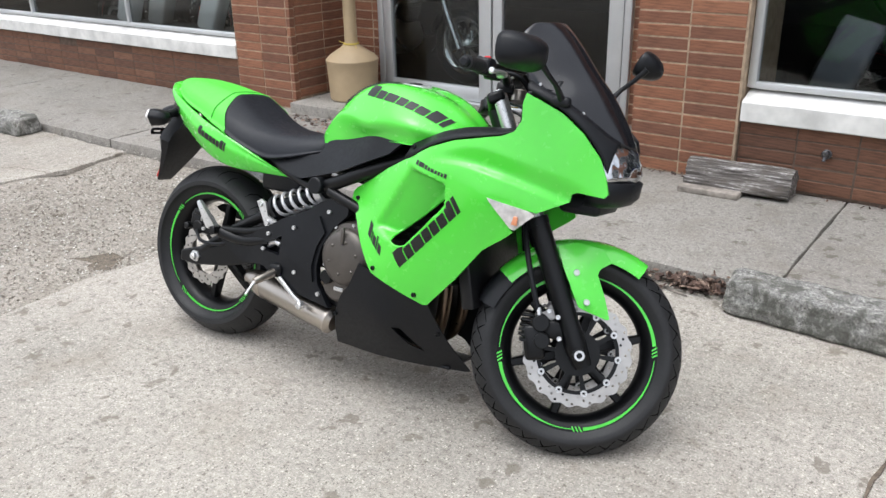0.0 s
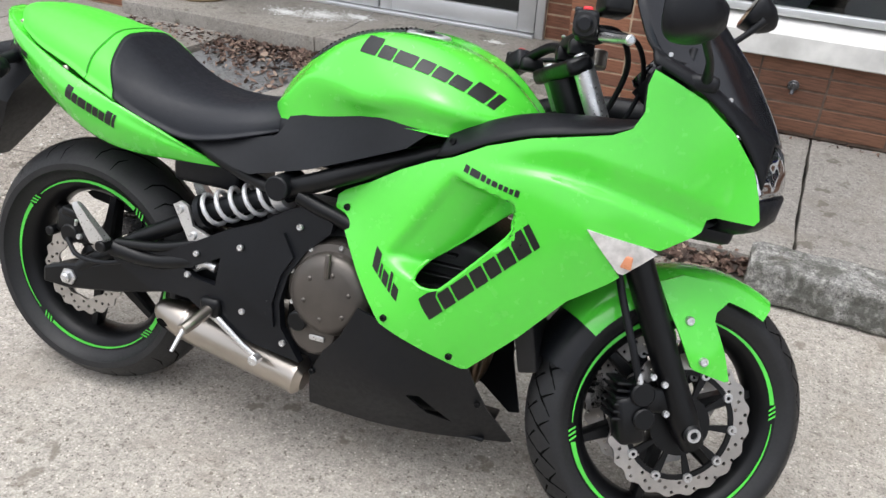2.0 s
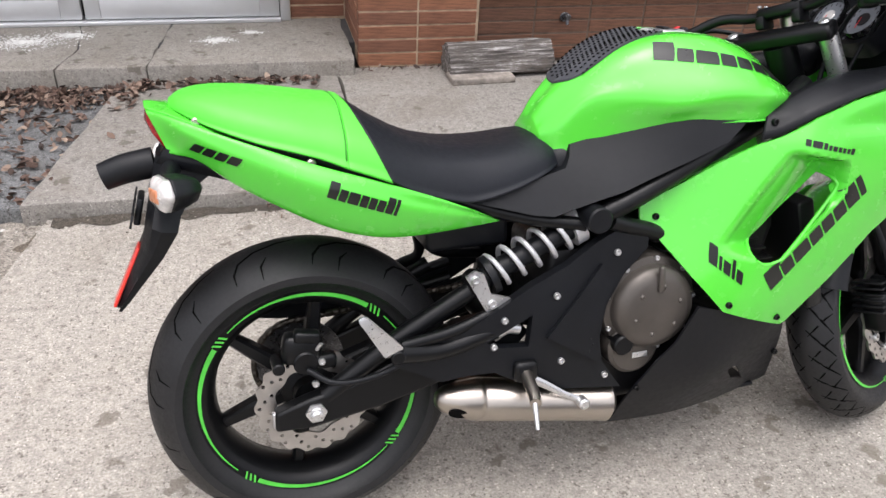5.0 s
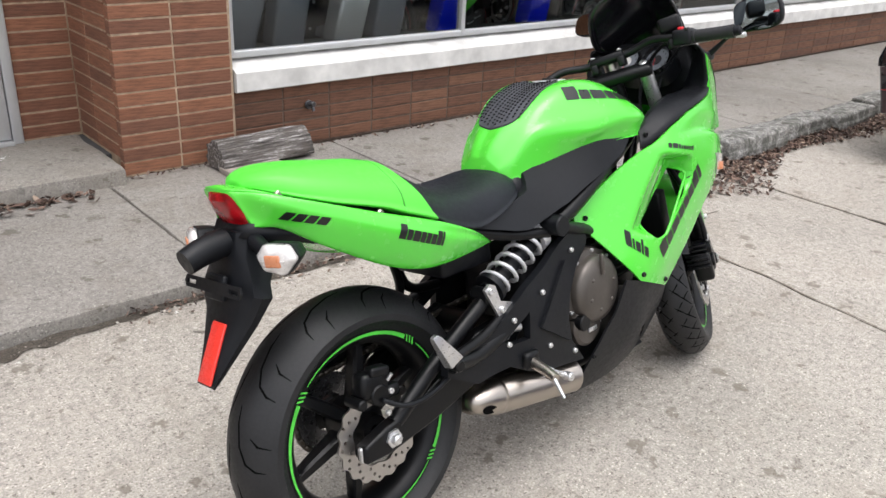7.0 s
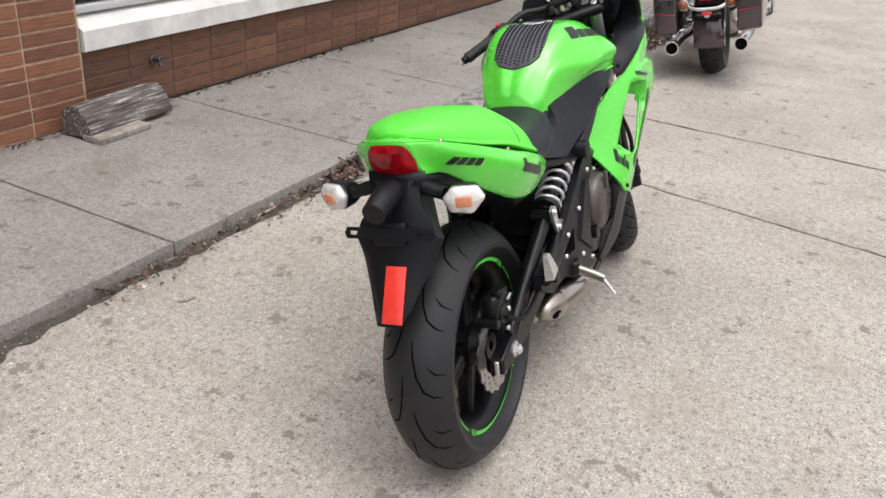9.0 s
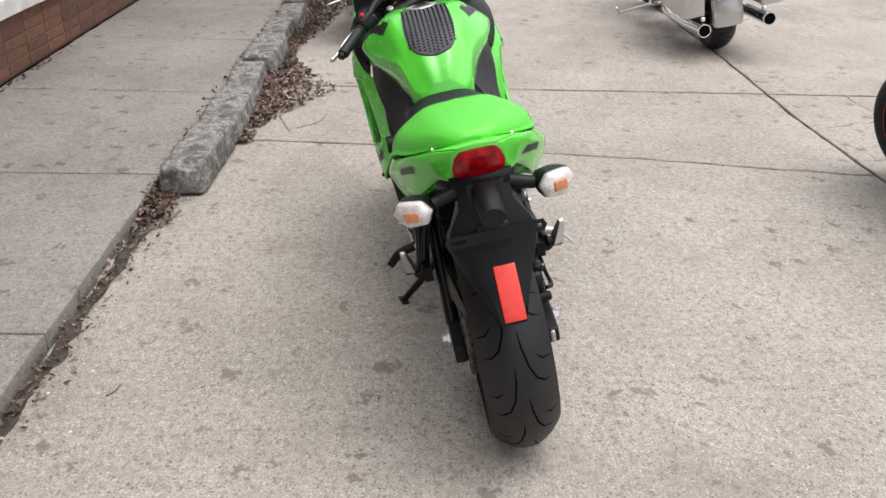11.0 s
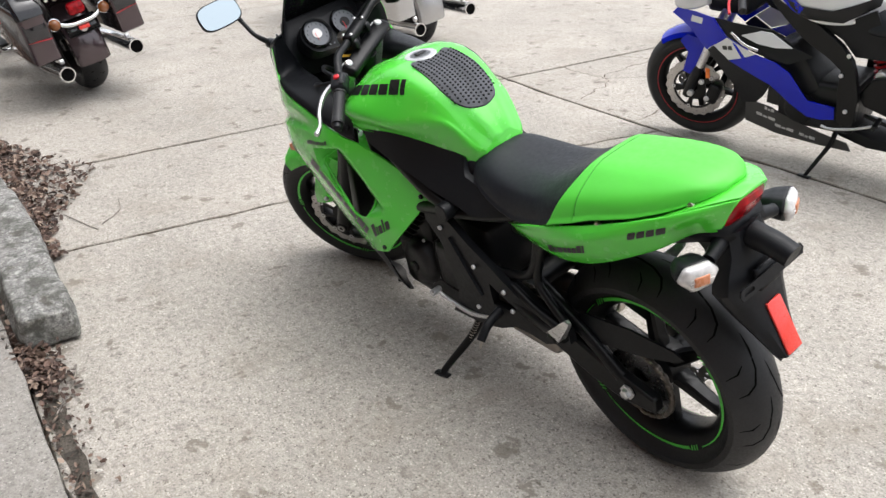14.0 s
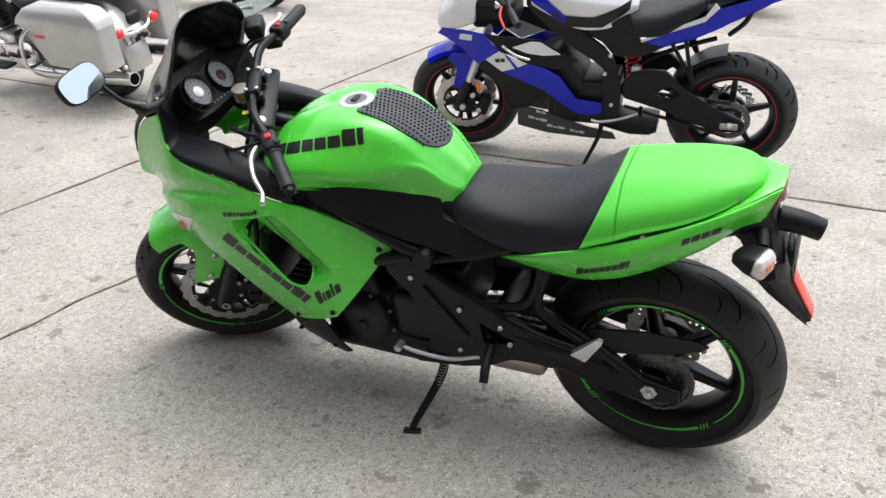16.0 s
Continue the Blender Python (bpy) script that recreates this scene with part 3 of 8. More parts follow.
def pebbles(n, place, size, seed):
    r = random.Random(seed)
    verts, faces = [], []
    base = [(1, 0, 0), (0, 1, 0), (-1, 0, 0), (0, -1, 0), (0, 0, 1), (0, 0, -0.6)]
    tris = [(0, 1, 4), (1, 2, 4), (2, 3, 4), (3, 0, 4), (1, 0, 5), (2, 1, 5), (3, 2, 5), (0, 3, 5)]
    for _ in range(n):
        x, y, z = place(r)
        s = size * r.uniform(0.4, 1.0) ** 2 + 0.0025
        a = r.uniform(0, 6.3)
        k = len(verts)
        f = [r.uniform(0.6, 1.3) for _ in range(6)]
        for (p, q, w), g in zip(base, f):
            p, q = p * g * s, q * g * s * 0.75
            verts.append((x + p * math.cos(a) - q * math.sin(a), y + p * math.sin(a) + q * math.cos(a), z + w * s * 0.55 * g + s * 0.15))
        faces += [tuple(k + i for i in t) for t in tris]
    return mesh_of("pebbles", verts, faces, smooth=False)


def gravel_at(r):
    while True:
        x, y = r.uniform(-7.5, -3.02), r.uniform(0.6, 3.08)
        if not (x < -4.82 and y > 2.12) and r.random() < 0.35 + 0.65 * abs(noise.noise(Vector((x * 1.7, y * 1.7, 3)))) * 2:
            return x, y, -0.02 + 0.02 * noise.fractal(Vector((x * 2.5, y * 2.5, 0)), 0.9, 2, 4)


tagged(part("gravel", pebbles(16000, gravel_at, 0.008, 5), M_PEBBLE), "loose grey gravel scattered over bare dirt", "gravel", kind="stuff")


def kerb_grit(r):
    x = r.uniform(-7, 7)
    return x, 3.08 - abs(r.gauss(0, 0.06)), 0.0


tagged(part("gravel", pebbles(1500, kerb_grit, 0.007, 6), M_PEBBLE), "fine grit gathered along the kerb", "gravel", kind="stuff")

# ---- pavement, stoop ----
pavement = setting("pavement", "raised concrete pavement in slabs along the shop front", "pavement")
WALK = 0.05
xs = [-2.01, -0.73, 0.53, 1.84, 3.11, 4.40, 5.70, 7.0, 8.3, 9.6, 12]
slab(pavement, [(-3.20, 3.10), (-2.015, 3.095), (-2.015, 4.33), (-2.97, 4.33), (-3.03, 4.0)], WALK, 0.085, M_WALK, 0.008, 40)
for i in range(len(xs) - 1):
    slab(pavement, [(xs[i] + 0.005, 3.095), (xs[i + 1] - 0.005, 3.095), (xs[i + 1] - 0.005, 4.33), (xs[i] + 0.005, 4.33)], WALK, 0.085, M_WALK, 0.008, 41 + i)
slab(pavement, [(-5.05, 3.02), (-3.78, 3.06), (-3.88, 3.6), (-3.80, 4.33), (-5.05, 4.33)], WALK, 0.085, M_WALK, 0.010, 60)
slab(pavement, [(-7.5, 2.99), (-5.065, 3.02), (-5.065, 4.33), (-7.5, 4.33)], WALK, 0.085, M_WALK, 0.010, 61)
slab(pavement, [(-14, 2.99), (-7.515, 2.99), (-7.515, 4.33), (-14, 4.33)], WALK, 0.085, M_WALK, 0.010, 62)
slab(pavement, [(-3.80, 3.10), (-3.20, 3.12), (-3.04, 4.0), (-2.98, 4.33), (-3.82, 4.33)], 0.030, 0.06, M_SLATE, 0.02, 63, "slab")
crack(pavement, [(-5.9, 3.45), (-5.4, 3.75), (-4.9, 4.05)], 0.004, 9, WALK + 0.0015)

stoop = setting("stoop", "worn concrete door step with cracks and white salt stains", "step")
slab(stoop, [(-4.58, 4.23), (-3.262, 4.22), (-3.20, 4.5), (-3.24, 4.93), (-4.58, 4.93)], 0.125, 0.09, M_STOOP, 0.015, 70, "step_slab")
slab(stoop, [(-3.255, 4.22), (-2.875, 4.23), (-2.84, 4.5), (-2.79, 4.93), (-3.235, 4.93), (-3.195, 4.5)], 0.125, 0.09, M_STOOP, 0.015, 71, "step_slab")
slab(stoop, [(-2.868, 4.23), (-1.935, 4.225), (-1.93, 4.35), (-1.93, 4.93), (-2.782, 4.93), (-2.832, 4.5)], 0.125, 0.09, M_STOOP, 0.012, 72, "step_slab")
def salt(x, y, r, seed):
    """Crumbs of dried salt, thick in the middle of a stain and thin at its edge."""
    q = random.Random(seed)
    verts, faces = [], []
    for _ in range(int(900 * r / 0.1)):
        a, d = q.uniform(0, 6.3), abs(q.gauss(0, 0.45))
        w = 1 + 0.5 * noise.noise(Vector((math.cos(a) * 1.5, math.sin(a) * 1.5, seed)))
        cx, cy, k = x + r * 1.5 * w * d * math.cos(a), y + r * 0.85 * w * d * math.sin(a), len(verts)
        h = q.uniform(0.002, 0.006)
        for b in range(5):
            t = b * 1.257 + a
            verts.append((cx + h * q.uniform(0.6, 1.3) * math.cos(t), cy + h * q.uniform(0.6, 1.3) * math.sin(t), 0.1265 + q.uniform(0, 0.0012)))
        faces.append(tuple(range(k, k + 5)))
    tagged(part("salt_stain", mesh_of("salt", verts, faces, smooth=False), M_SALT), "white dried road salt scattered on the door step", "salt", kind="stuff")


for i, (x, y, r) in enumerate([(-3.45, 4.62, 0.15), (-3.25, 4.70, 0.08), (-2.57, 4.57, 0.07), (-2.40, 4.68, 0.04), (-3.65, 4.55, 0.10)]):
    salt(x, y, r, i + 90)

damp = concrete("damp_dirt", 0.085, 0.8, (1.0, 0.86, 0.70))
for pts, w, k in (([(-3.1, 3.06), (-2.3, 3.065), (-1.6, 3.055), (-0.95, 3.05)], 0.034, 61), ([(-0.95, 3.09), (0.5, 3.10), (2.5, 3.09), (6, 3.1)], 0.03, 62)):
    line = [Vector(q) for q in worn_edge(pts, 0.02, 0.03, k, closed=False)]
    vs, fs = [], []
    for i, q in enumerate(line):
        a = w * (0.5 + abs(noise.noise(Vector((q.x * 6, k, 0)))) * 1.5)
        c = w * (0.5 + abs(noise.noise(Vector((q.x * 7, k + 5, 0)))) * 2.5)
        vs += [(q.x, min(q.y + a, 3.092) if k == 61 else q.y + a * 0.4, 0.004), (q.x, q.y - c, 0.003)]
        if i:
            fs.append((2 * i - 2, 2 * i - 1, 2 * i + 1, 2 * i))
    tagged(part("dirt_strip", mesh_of("dirt", vs, fs), damp), "dark damp dirt gathered along the pavement edge", "dirt", kind="stuff")

# ---- old concrete kerb stones ----
at = -0.86
for i, length in enumerate([0.62, 0.66, 0.60, 0.64, 0.62, 0.60, 0.66, 0.62, 0.62, 0.64, 0.6]):
    me = rough_block(length, 0.20 + 0.02 * (i % 2), 0.135 - 0.012 * (i % 3), i, 0.010)
    k = part("kerb_stone", me, M_KERB)
    k.matrix_world = pose(at + length / 2, 2.985 - (0.015 if i == 0 else 0.02 * (i % 2)), 0.0, 0, 0, (-2 + 3 * (i % 3)) * 0.8)
    tagged(k, "old grey concrete kerb stone crusted with pale lichen", "kerb stone", "kerb stones along the pavement")
    at += length + 0.012
at = -5.86
for i, length in enumerate([0.75, 0.7, 0.7, 0.7]):
    k = part("kerb_stone", rough_block(length, 0.20, 0.12, i + 20, 0.016), M_KERB)
    k.matrix_world = pose(at - length / 2, 2.885, 0.0, 0, 0, 2 - 2 * i)
    tagged(k, "old grey concrete kerb stone crusted with pale lichen", "kerb stone", "kerb stones along the pavement")
    at -= length + 0.015


# ---- dead leaves ----
def leaves(n, place, size, seed):
    r = random.Random(seed)
    verts, faces = [], []
    for _ in range(n):
        x, y, z = place(r)
        s = size * r.uniform(0.5, 1.15)
        m = Matrix.Translation((x, y, z + r.uniform(0.002, 0.016))) @ Euler((r.gauss(0, 0.45), r.gauss(0, 0.45), r.uniform(0, 6.3))).to_matrix().to_4x4()
        k = len(verts)
        w, c = s * r.uniform(0.16, 0.34), r.uniform(-0.2, 0.35) * s
        for u, h in ((-0.5, 0.12), (-0.15, 1.0), (0.25, 0.8), (0.5, 0.08)):
            for side in (-1, 0, 1):
                verts.append(m @ Vector((u * s, side * w * h, abs(side) * c * h * 0.6 + c * u * u)))
        for q in range(3):
            faces += [(k + q * 3, k + q * 3 + 1, k + q * 3 + 4, k + q * 3 + 3), (k + q * 3 + 1, k + q * 3 + 2, k + q * 3 + 5, k + q * 3 + 4)]
    return mesh_of("leaves", verts, faces)


def drift(r):
    """Along the road side of the kerb stones, widest near their ends."""
    while True:
        x = r.uniform(-0.2, 7)
        wide = 0.10 + 0.32 * max(0, 1 - abs(x - 0.78) / 0.75) + 0.22 * min(1, max(0, x - 1.8)) * (0.8 + 0.5 * noise.noise(Vector((x, 0, 0))))
        y = 2.91 - abs(r.gauss(0, wide * 0.55))
        if y > 2.91 - wide * 1.1:
            return x, y, 0.004 + 0.02 * max(0, (y - 2.8) / 0.12)


def stoop_side(r):
    while True:
        x = r.uniform(-4.5, -2.1)
        y = 4.21 - abs(r.gauss(0, 0.055 if x > -2.9 else 0.15))
        if y > 3.3 and (x < -2.85 or r.random() < 0.25):
            return x, y, WALK + 0.002 if x > -3 else 0.034


def slate_leaves(r):
    return r.uniform(-3.75, -3.12), 3.12 + 1.05 * r.random(), 0.034


def kerb_gap(r):
    return r.uniform(-1.0, 7), 3.095 + r.gauss(0, 0.022), 0.03 + 0.02 * r.random()


def kerb_low(r):
    return r.uniform(-2.4, -0.6), 3.09 - abs(r.gauss(0, 0.05)), 0.004


def kerb_end(r):
    return -0.98 + r.gauss(0, 0.10), 3.05 + r.gauss(0, 0.035), 0.008 + 0.02 * r.random()


def wall_foot(r):
    return r.uniform(-1.9, 1.5), 4.295 - abs(r.gauss(0, 0.018)), WALK + 0.002


for label, n, f, s, seed in (("brown dead leaves drifted against the kerb stones", 9000, drift, 0.036, 1), ("brown leaf litter heaped along the door step", 1500, stoop_side, 0.045, 2),
                             ("scattered dead leaves on the dark slab", 420, slate_leaves, 0.042, 3), ("leaf crumbs caught behind the kerb stones", 900, kerb_gap, 0.032, 4),
                             ("leaf crumbs along the pavement edge", 420, kerb_low, 0.022, 5), ("small heap of dead leaves at the end of the kerb stones", 420, kerb_end, 0.034, 6), ("leaf crumbs at the foot of the brick wall", 160, wall_foot, 0.03, 7)):
    tagged(part("leaf_litter", leaves(n, f, s, seed), M_LEAF), label, "leaves", kind="stuff")


def twig(pts, r=0.0025):
    t = part("twig", tube([(*q, 0.006) for q in pts], r, 6), M_WOOD)
    tagged(t, "thin dry brown twig lying on the concrete", "twig", "fallen twigs")


twig([(-1.011, 2.943), (-1.138, 2.979), (-1.239, 3.035)])
twig([(0.229, 2.712), (0.093, 2.666), (-0.002, 2.632)])
twig([(-1.243, 3.046), (-1.138, 2.991), (-1.014, 2.948)])
twig([(-2.254, 2.844), (-2.232, 2.827), (-2.201, 2.82)])
twig([(1.253, 2.824), (1.297, 2.768), (1.276, 2.71)])
twig([(0.05, 2.60), (0.16, 2.50), (0.30, 2.47)])
twig([(-3.85, 2.45), (-3.7, 2.56), (-3.52, 2.60)])

# ---- the shop front ----
COURSE, BRICK_L = 0.0667, 0.293


def brick_mesh(length, depth=0.05, h=0.058):
    me = box(length - 0.009, depth, h, (0, 0, 0), 0.0025, segments=1)
    me.shade_flat()
    return me


BRICKS = {}


def brick(parent, length, m, material):
    key = (round(length, 3), material.name)
    if key not in BRICKS:
        BRICKS[key] = brick_mesh(length)
        BRICKS[key].materials.append(material)
    ob = new("brick", BRICKS[key])
    ob.parent = parent
    ob.matrix_basis = m


def brick_panel(parent, x0, x1, z0, z1, y, turn=0, seed=0, material=None):
    """Courses of long thin bricks, face at y (turn 90: face looks along x and x0..x1 runs along y)."""
    r = random.Random(seed)
    rows = int(round((z1 - z0) / COURSE))
    for j in range(rows):
        z = z0 + (j + 0.5) * COURSE
        x = x0
        while x < x1 - 0.02:
            length = min(BRICK_L, x1 - x)
            c = x + length / 2
            d = r.gauss(0, 0.0012)
            m = Matrix.Translation((c, y + 0.029 + d, z)) if not turn else Matrix.Translation((y + (0.029 + d) * (1 if turn > 0 else -1), c, z)) @ Matrix.Rotation(radians(90), 4, "Z")
            brick(parent, length, m @ Matrix.Rotation(r.gauss(0, 0.003), 4, "Y"), material or M_BRICK)
            x += BRICK_L


def backing(name, sx, sy, sz, at, material, label):
    return tagged(part(name, box(sx, sy, sz, at, 0), material), label, "wall", kind="structure")


FACE = 4.32
pier_r = backing("wall_1", 0.585, 0.60, 3.0, (-1.605, FACE + 0.307, 1.55), M_MORTAR, "brick pier of long brown bricks with pale mortar beside the door")
pier_l = backing("wall_2", 0.625, 0.60, 3.0, (-4.925, FACE + 0.307, 1.55), M_MORTAR, "brick pier of long brown bricks with pale mortar beside the door")
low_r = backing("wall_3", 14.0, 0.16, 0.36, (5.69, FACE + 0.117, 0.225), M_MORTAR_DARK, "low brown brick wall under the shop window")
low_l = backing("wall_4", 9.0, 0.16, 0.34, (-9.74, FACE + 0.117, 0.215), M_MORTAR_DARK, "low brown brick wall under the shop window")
back_l = backing("wall_5", 0.40, 0.16, 3.0, (-4.43, 4.987, 1.55), M_MORTAR, "brick return wall beside the shop door")
back_r = backing("wall_6", 0.31, 0.16, 3.0, (-2.055, 4.987, 1.55), M_MORTAR, "brick return wall beside the shop door")
backing("wall_7", 4.0, 0.3, 1.05, (-3.25, 4.98, 2.865), M_BRICK, "plain wall over the shop door")
backing("wall_8", 14.0, 0.3, 1.0, (5.69, FACE + 0.157, 2.875), M_BRICK, "plain wall over the shop window")
backing("wall_9", 9.0, 0.3, 1.0, (-9.74, FACE + 0.157, 2.875), M_BRICK, "plain wall over the shop window")

# sills
for name, x0, x1, z0 in (("window_sill_1", -1.300, 12.6, 0.390), ("window_sill_2", -14.2, -5.235, 0.375)):
    rings = []
    prof = [(4.312, z0 + 0.005), (4.317, z0), (4.50, z0), (4.50, z0 + 0.155), (4.41, z0 + 0.140), (4.322, z0 + 0.105), (4.312, z0 + 0.098)]
    for x in np.linspace(x0, x1, 60):
        rings.append([(x, y + 0.003 * noise.noise(Vector((x * 3, y * 9, z * 9))), z + 0.003 * noise.noise(Vector((x * 4, y * 5, z * 7 + 3)))) for y, z in prof])
    me = loft(rings)
    me.set_sharp_from_angle(angle=radians(30))
    tagged(part(name, me, M_SILL), "white painted stone window sill with a worn face", "sill", kind="structure")


def shop_window(name, x0, x1, z0, mullions, label):
    w = setting(name, label, "window")
    y = 4.42
    part("frame_bar", box(x1 - x0, 0.05, 0.035, ((x0 + x1) / 2, y, z0 + 0.012), 0.004), M_ALU, w)
    part("frame_bar", box(x1 - x0, 0.05, 0.05, ((x0 + x1) / 2, y, 2.36), 0.004), M_ALU, w)
    for i, x in enumerate(mullions):
        part("mullion", box(0.045 if i in (0, len(mullions) - 1) else 0.028, 0.055, 2.36 - z0, (x, y - 0.002, (2.36 + z0) / 2), 0.004), M_ALU, w)
    for a, b in zip(mullions[:-1], mullions[1:]):
        g = part("pane", box(b - a - 0.03, 0.006, 2.32 - z0, ((a + b) / 2, y + 0.005, (2.36 + z0) / 2), 0), M_GLASS, w)
        g.visible_shadow = False
    return w


shop_window("window_1", -1.30, 12.6, 0.555, [-1.285, 0.29, 1.87, 3.45, 5.03, 6.6, 8.2, 9.8, 12.58], "large shop window in a thin aluminium frame")
shop_window("window_2", -14.2, -5.26, 0.53, [-14.18, -11.5, -9.95, -8.34, -6.73, -5.275], "large shop window in a thin aluminium frame")

# double glass door
door = setting("door_1", "closed double glass door in an aluminium frame", "door")
DY = 4.90
for x, w in ((-4.215, 0.05), (-2.215, 0.05)):
    part("door_frame", box(w, 0.09, 2.2, (x, DY + 0.02, 1.225), 0.004), M_ALU, door)
part("door_frame", box(2.05, 0.09, 0.07, (-3.215, DY + 0.02, 2.35), 0.004), M_ALU, door)
part("threshold", box(1.95, 0.12, 0.02, (-3.215, DY + 0.01, 0.135), 0.003), M_ALU, door)
for x0, x1 in ((-4.185, -3.222), (-3.208, -2.245)):
    leaf = part("door_leaf", joined(box(0.075, 0.045, 2.15, (x0 + 0.038, DY, 1.225), 0.005), box(0.10, 0.045, 2.15, (x1 - 0.05, DY, 1.225), 0.005),
                                    box(x1 - x0 - 0.176, 0.045, 0.10, ((x0 + x1) / 2 - 0.012, DY, 0.20), 0.005), box(x1 - x0 - 0.176, 0.045, 0.10, ((x0 + x1) / 2 - 0.012, DY, 2.25), 0.005)), M_ALU, door)
    g = part("pane", box(x1 - x0 - 0.17, 0.006, 1.98, ((x0 + x1) / 2 - 0.012, DY + 0.004, 1.225), 0), M_GLASS, leaf)
    g.visible_shadow = False
    part("handle", tube([(x1 - 0.04 if x0 < -3.5 else x0 + 0.03, DY - 0.03, 1.0), (x1 - 0.04 if x0 < -3.5 else x0 + 0.03, DY - 0.07, 1.06), (x1 - 0.04 if x0 < -3.5 else x0 + 0.03, DY - 0.07, 1.24), (x1 - 0.04 if x0 < -3.5 else x0 + 0.03, DY - 0.03, 1.3)], 0.01, 8), M_ALU, leaf)

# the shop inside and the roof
tagged(part("floor", box(28, 6, 0.12, (0, 7.5, 0.06), 0), M_INSIDE), "shop floor behind the windows, near black for the unlit room", "floor", kind="structure")
tagged(part("wall_north", box(28, 0.2, 3.2, (0, 10.4, 1.6), 0), M_INSIDE), "back wall of the shop, near black for the unlit room", "wall", kind="structure")
tagged(part("wall_east", box(0.2, 6, 3.2, (13.5, 7.4, 1.6), 0), M_INSIDE), "side wall of the shop, near black for the unlit room", "wall", kind="structure")
tagged(part("wall_west", box(0.2, 6, 3.2, (-14, 7.4, 1.6), 0), M_INSIDE), "side wall of the shop, near black for the unlit room", "wall", kind="structure")
tagged(part("ceiling", box(28, 6.4, 0.15, (0, 7.4, 3.2), 0), M_INSIDE), "shop ceiling, near black for the unlit room", "ceiling", kind="structure")

# smokers' receptacle
ash = thing("ash_receptacle", pose(-4.27, 4.60, 0.125), "beige plastic smokers' receptacle with a tall neck on the step", "ash bin")
part("base", revolve([(0.0, 0.0), (0.165, 0.0), (0.178, 0.012), (0.188, 0.20), (0.192, 0.265), (0.196, 0.275), (0.196, 0.295), (0.188, 0.303), (0.17, 0.325), (0.075, 0.385), (0.055, 0.40), (0.0, 0.40)], 48), M_BEIGE, ash).data.transform(Matrix.Rotation(radians(90), 4, "X"))
neck = revolve([(0.052, 0.38), (0.048, 0.42), (0.045, 1.0), (0.06, 1.03), (0.06, 1.12), (0.03, 1.16), (0.0, 1.17)], 24)
neck.transform(Matrix.Rotation(radians(90), 4, "X"))
part("neck", neck, M_BEIGE, ash)
part("cord", joined(*[tube([(0.056 * math.cos(a), 0.056 * math.sin(a), 0.405 + 0.006 * i) for a in np.linspace(0, 6.3, 14)], 0.004, 6) for i in range(2)], tube([(0.05, -0.03, 0.41), (0.09, -0.05, 0.40), (0.10, -0.06, 0.385)], 0.003, 6), tube([(-0.04, -0.04, 0.41), (-0.075, -0.05, 0.425)], 0.003, 6)), mat("yellow_cord", (0.55, 0.42, 0.10), 0.8), ash, "yellow cord tied round the neck")
# weathered half log on a board
log_prof = [(-0.085, 0.0), (-0.060, 0.09), (-0.03, 0.128), (0.03, 0.135), (0.075, 0.10), (0.085, 0.03), (0.05, 0.0)]
rings = []
for i, x in enumerate(np.linspace(-0.265, 0.265, 40)):
    ring = []
    for q in smooth_path([(y, z, 0) for y, z in log_prof], 6, True):
        n1 = noise.fractal(Vector((x * 2.2, q[0] * 45, q[1] * 45)), 0.9, 2, 4)
        end = 0.012 * noise.noise(Vector((q[0] * 30, q[1] * 30, 7))) * (1 if abs(x) > 0.25 else 0)
        ring.append((x + end, q[0] * (1 + 0.16 * n1), max(0, q[1] * (1 + 0.11 * n1))))
    rings.append(ring)
log = part("timber_log", loft(rings), M_LOG)
log.matrix_world = pose(-1.232, 4.205, WALK + 0.012, -4, 0, 3)
log.data.set_sharp_from_angle(angle=radians(60))
tagged(log, "weathered grey split log with flaking paint by the wall", "log")
board = part("board", box(0.31, 0.12, 0.030, (0, 0, 0.015), 0.004), M_WOOD)
board.matrix_world = pose(-1.345, 4.10, WALK, 0, 0, 3)
tagged(board, "short grey weathered board on the pavement", "board")

# hose tap on the wall
tap = thing("hose_tap", pose(-0.862, FACE + 0.028, 0.272), "small grey metal hose tap on the brick wall", "tap")
part("flange", drum(0.025, 0.0, -0.012, 16), M_DARKSTEEL, tap)
part("spout", tube([(0, -0.01, 0), (0, -0.04, 0), (0, -0.055, -0.025)], 0.009, 10), M_DARKSTEEL, tap)
part("knob", drum(0.016, -0.045, -0.058, 10, at=(0, 0, 0.012)), M_DARKSTEEL, tap)

# ---- parts that motorcycles share ----
def crown(radius, width, drop, y):
    return radius - drop * (abs(y) / (width / 2)) ** 2.1


def tyre_mesh(radius, width, drop, bead=0.222, flange=0.06):
    half = width / 2
    prof = [(bead, -flange), (bead + 0.016, -flange - 0.010), ((bead + radius - drop) / 2 + 0.004, -half + 0.001), (radius - drop - 0.006, -half)]
    prof += [(crown(radius, width, drop, y), y) for y in np.linspace(-half, half, 15)]
    prof += [(r, -y) for r, y in reversed(prof[:4])]
    return revolve(prof, 84)


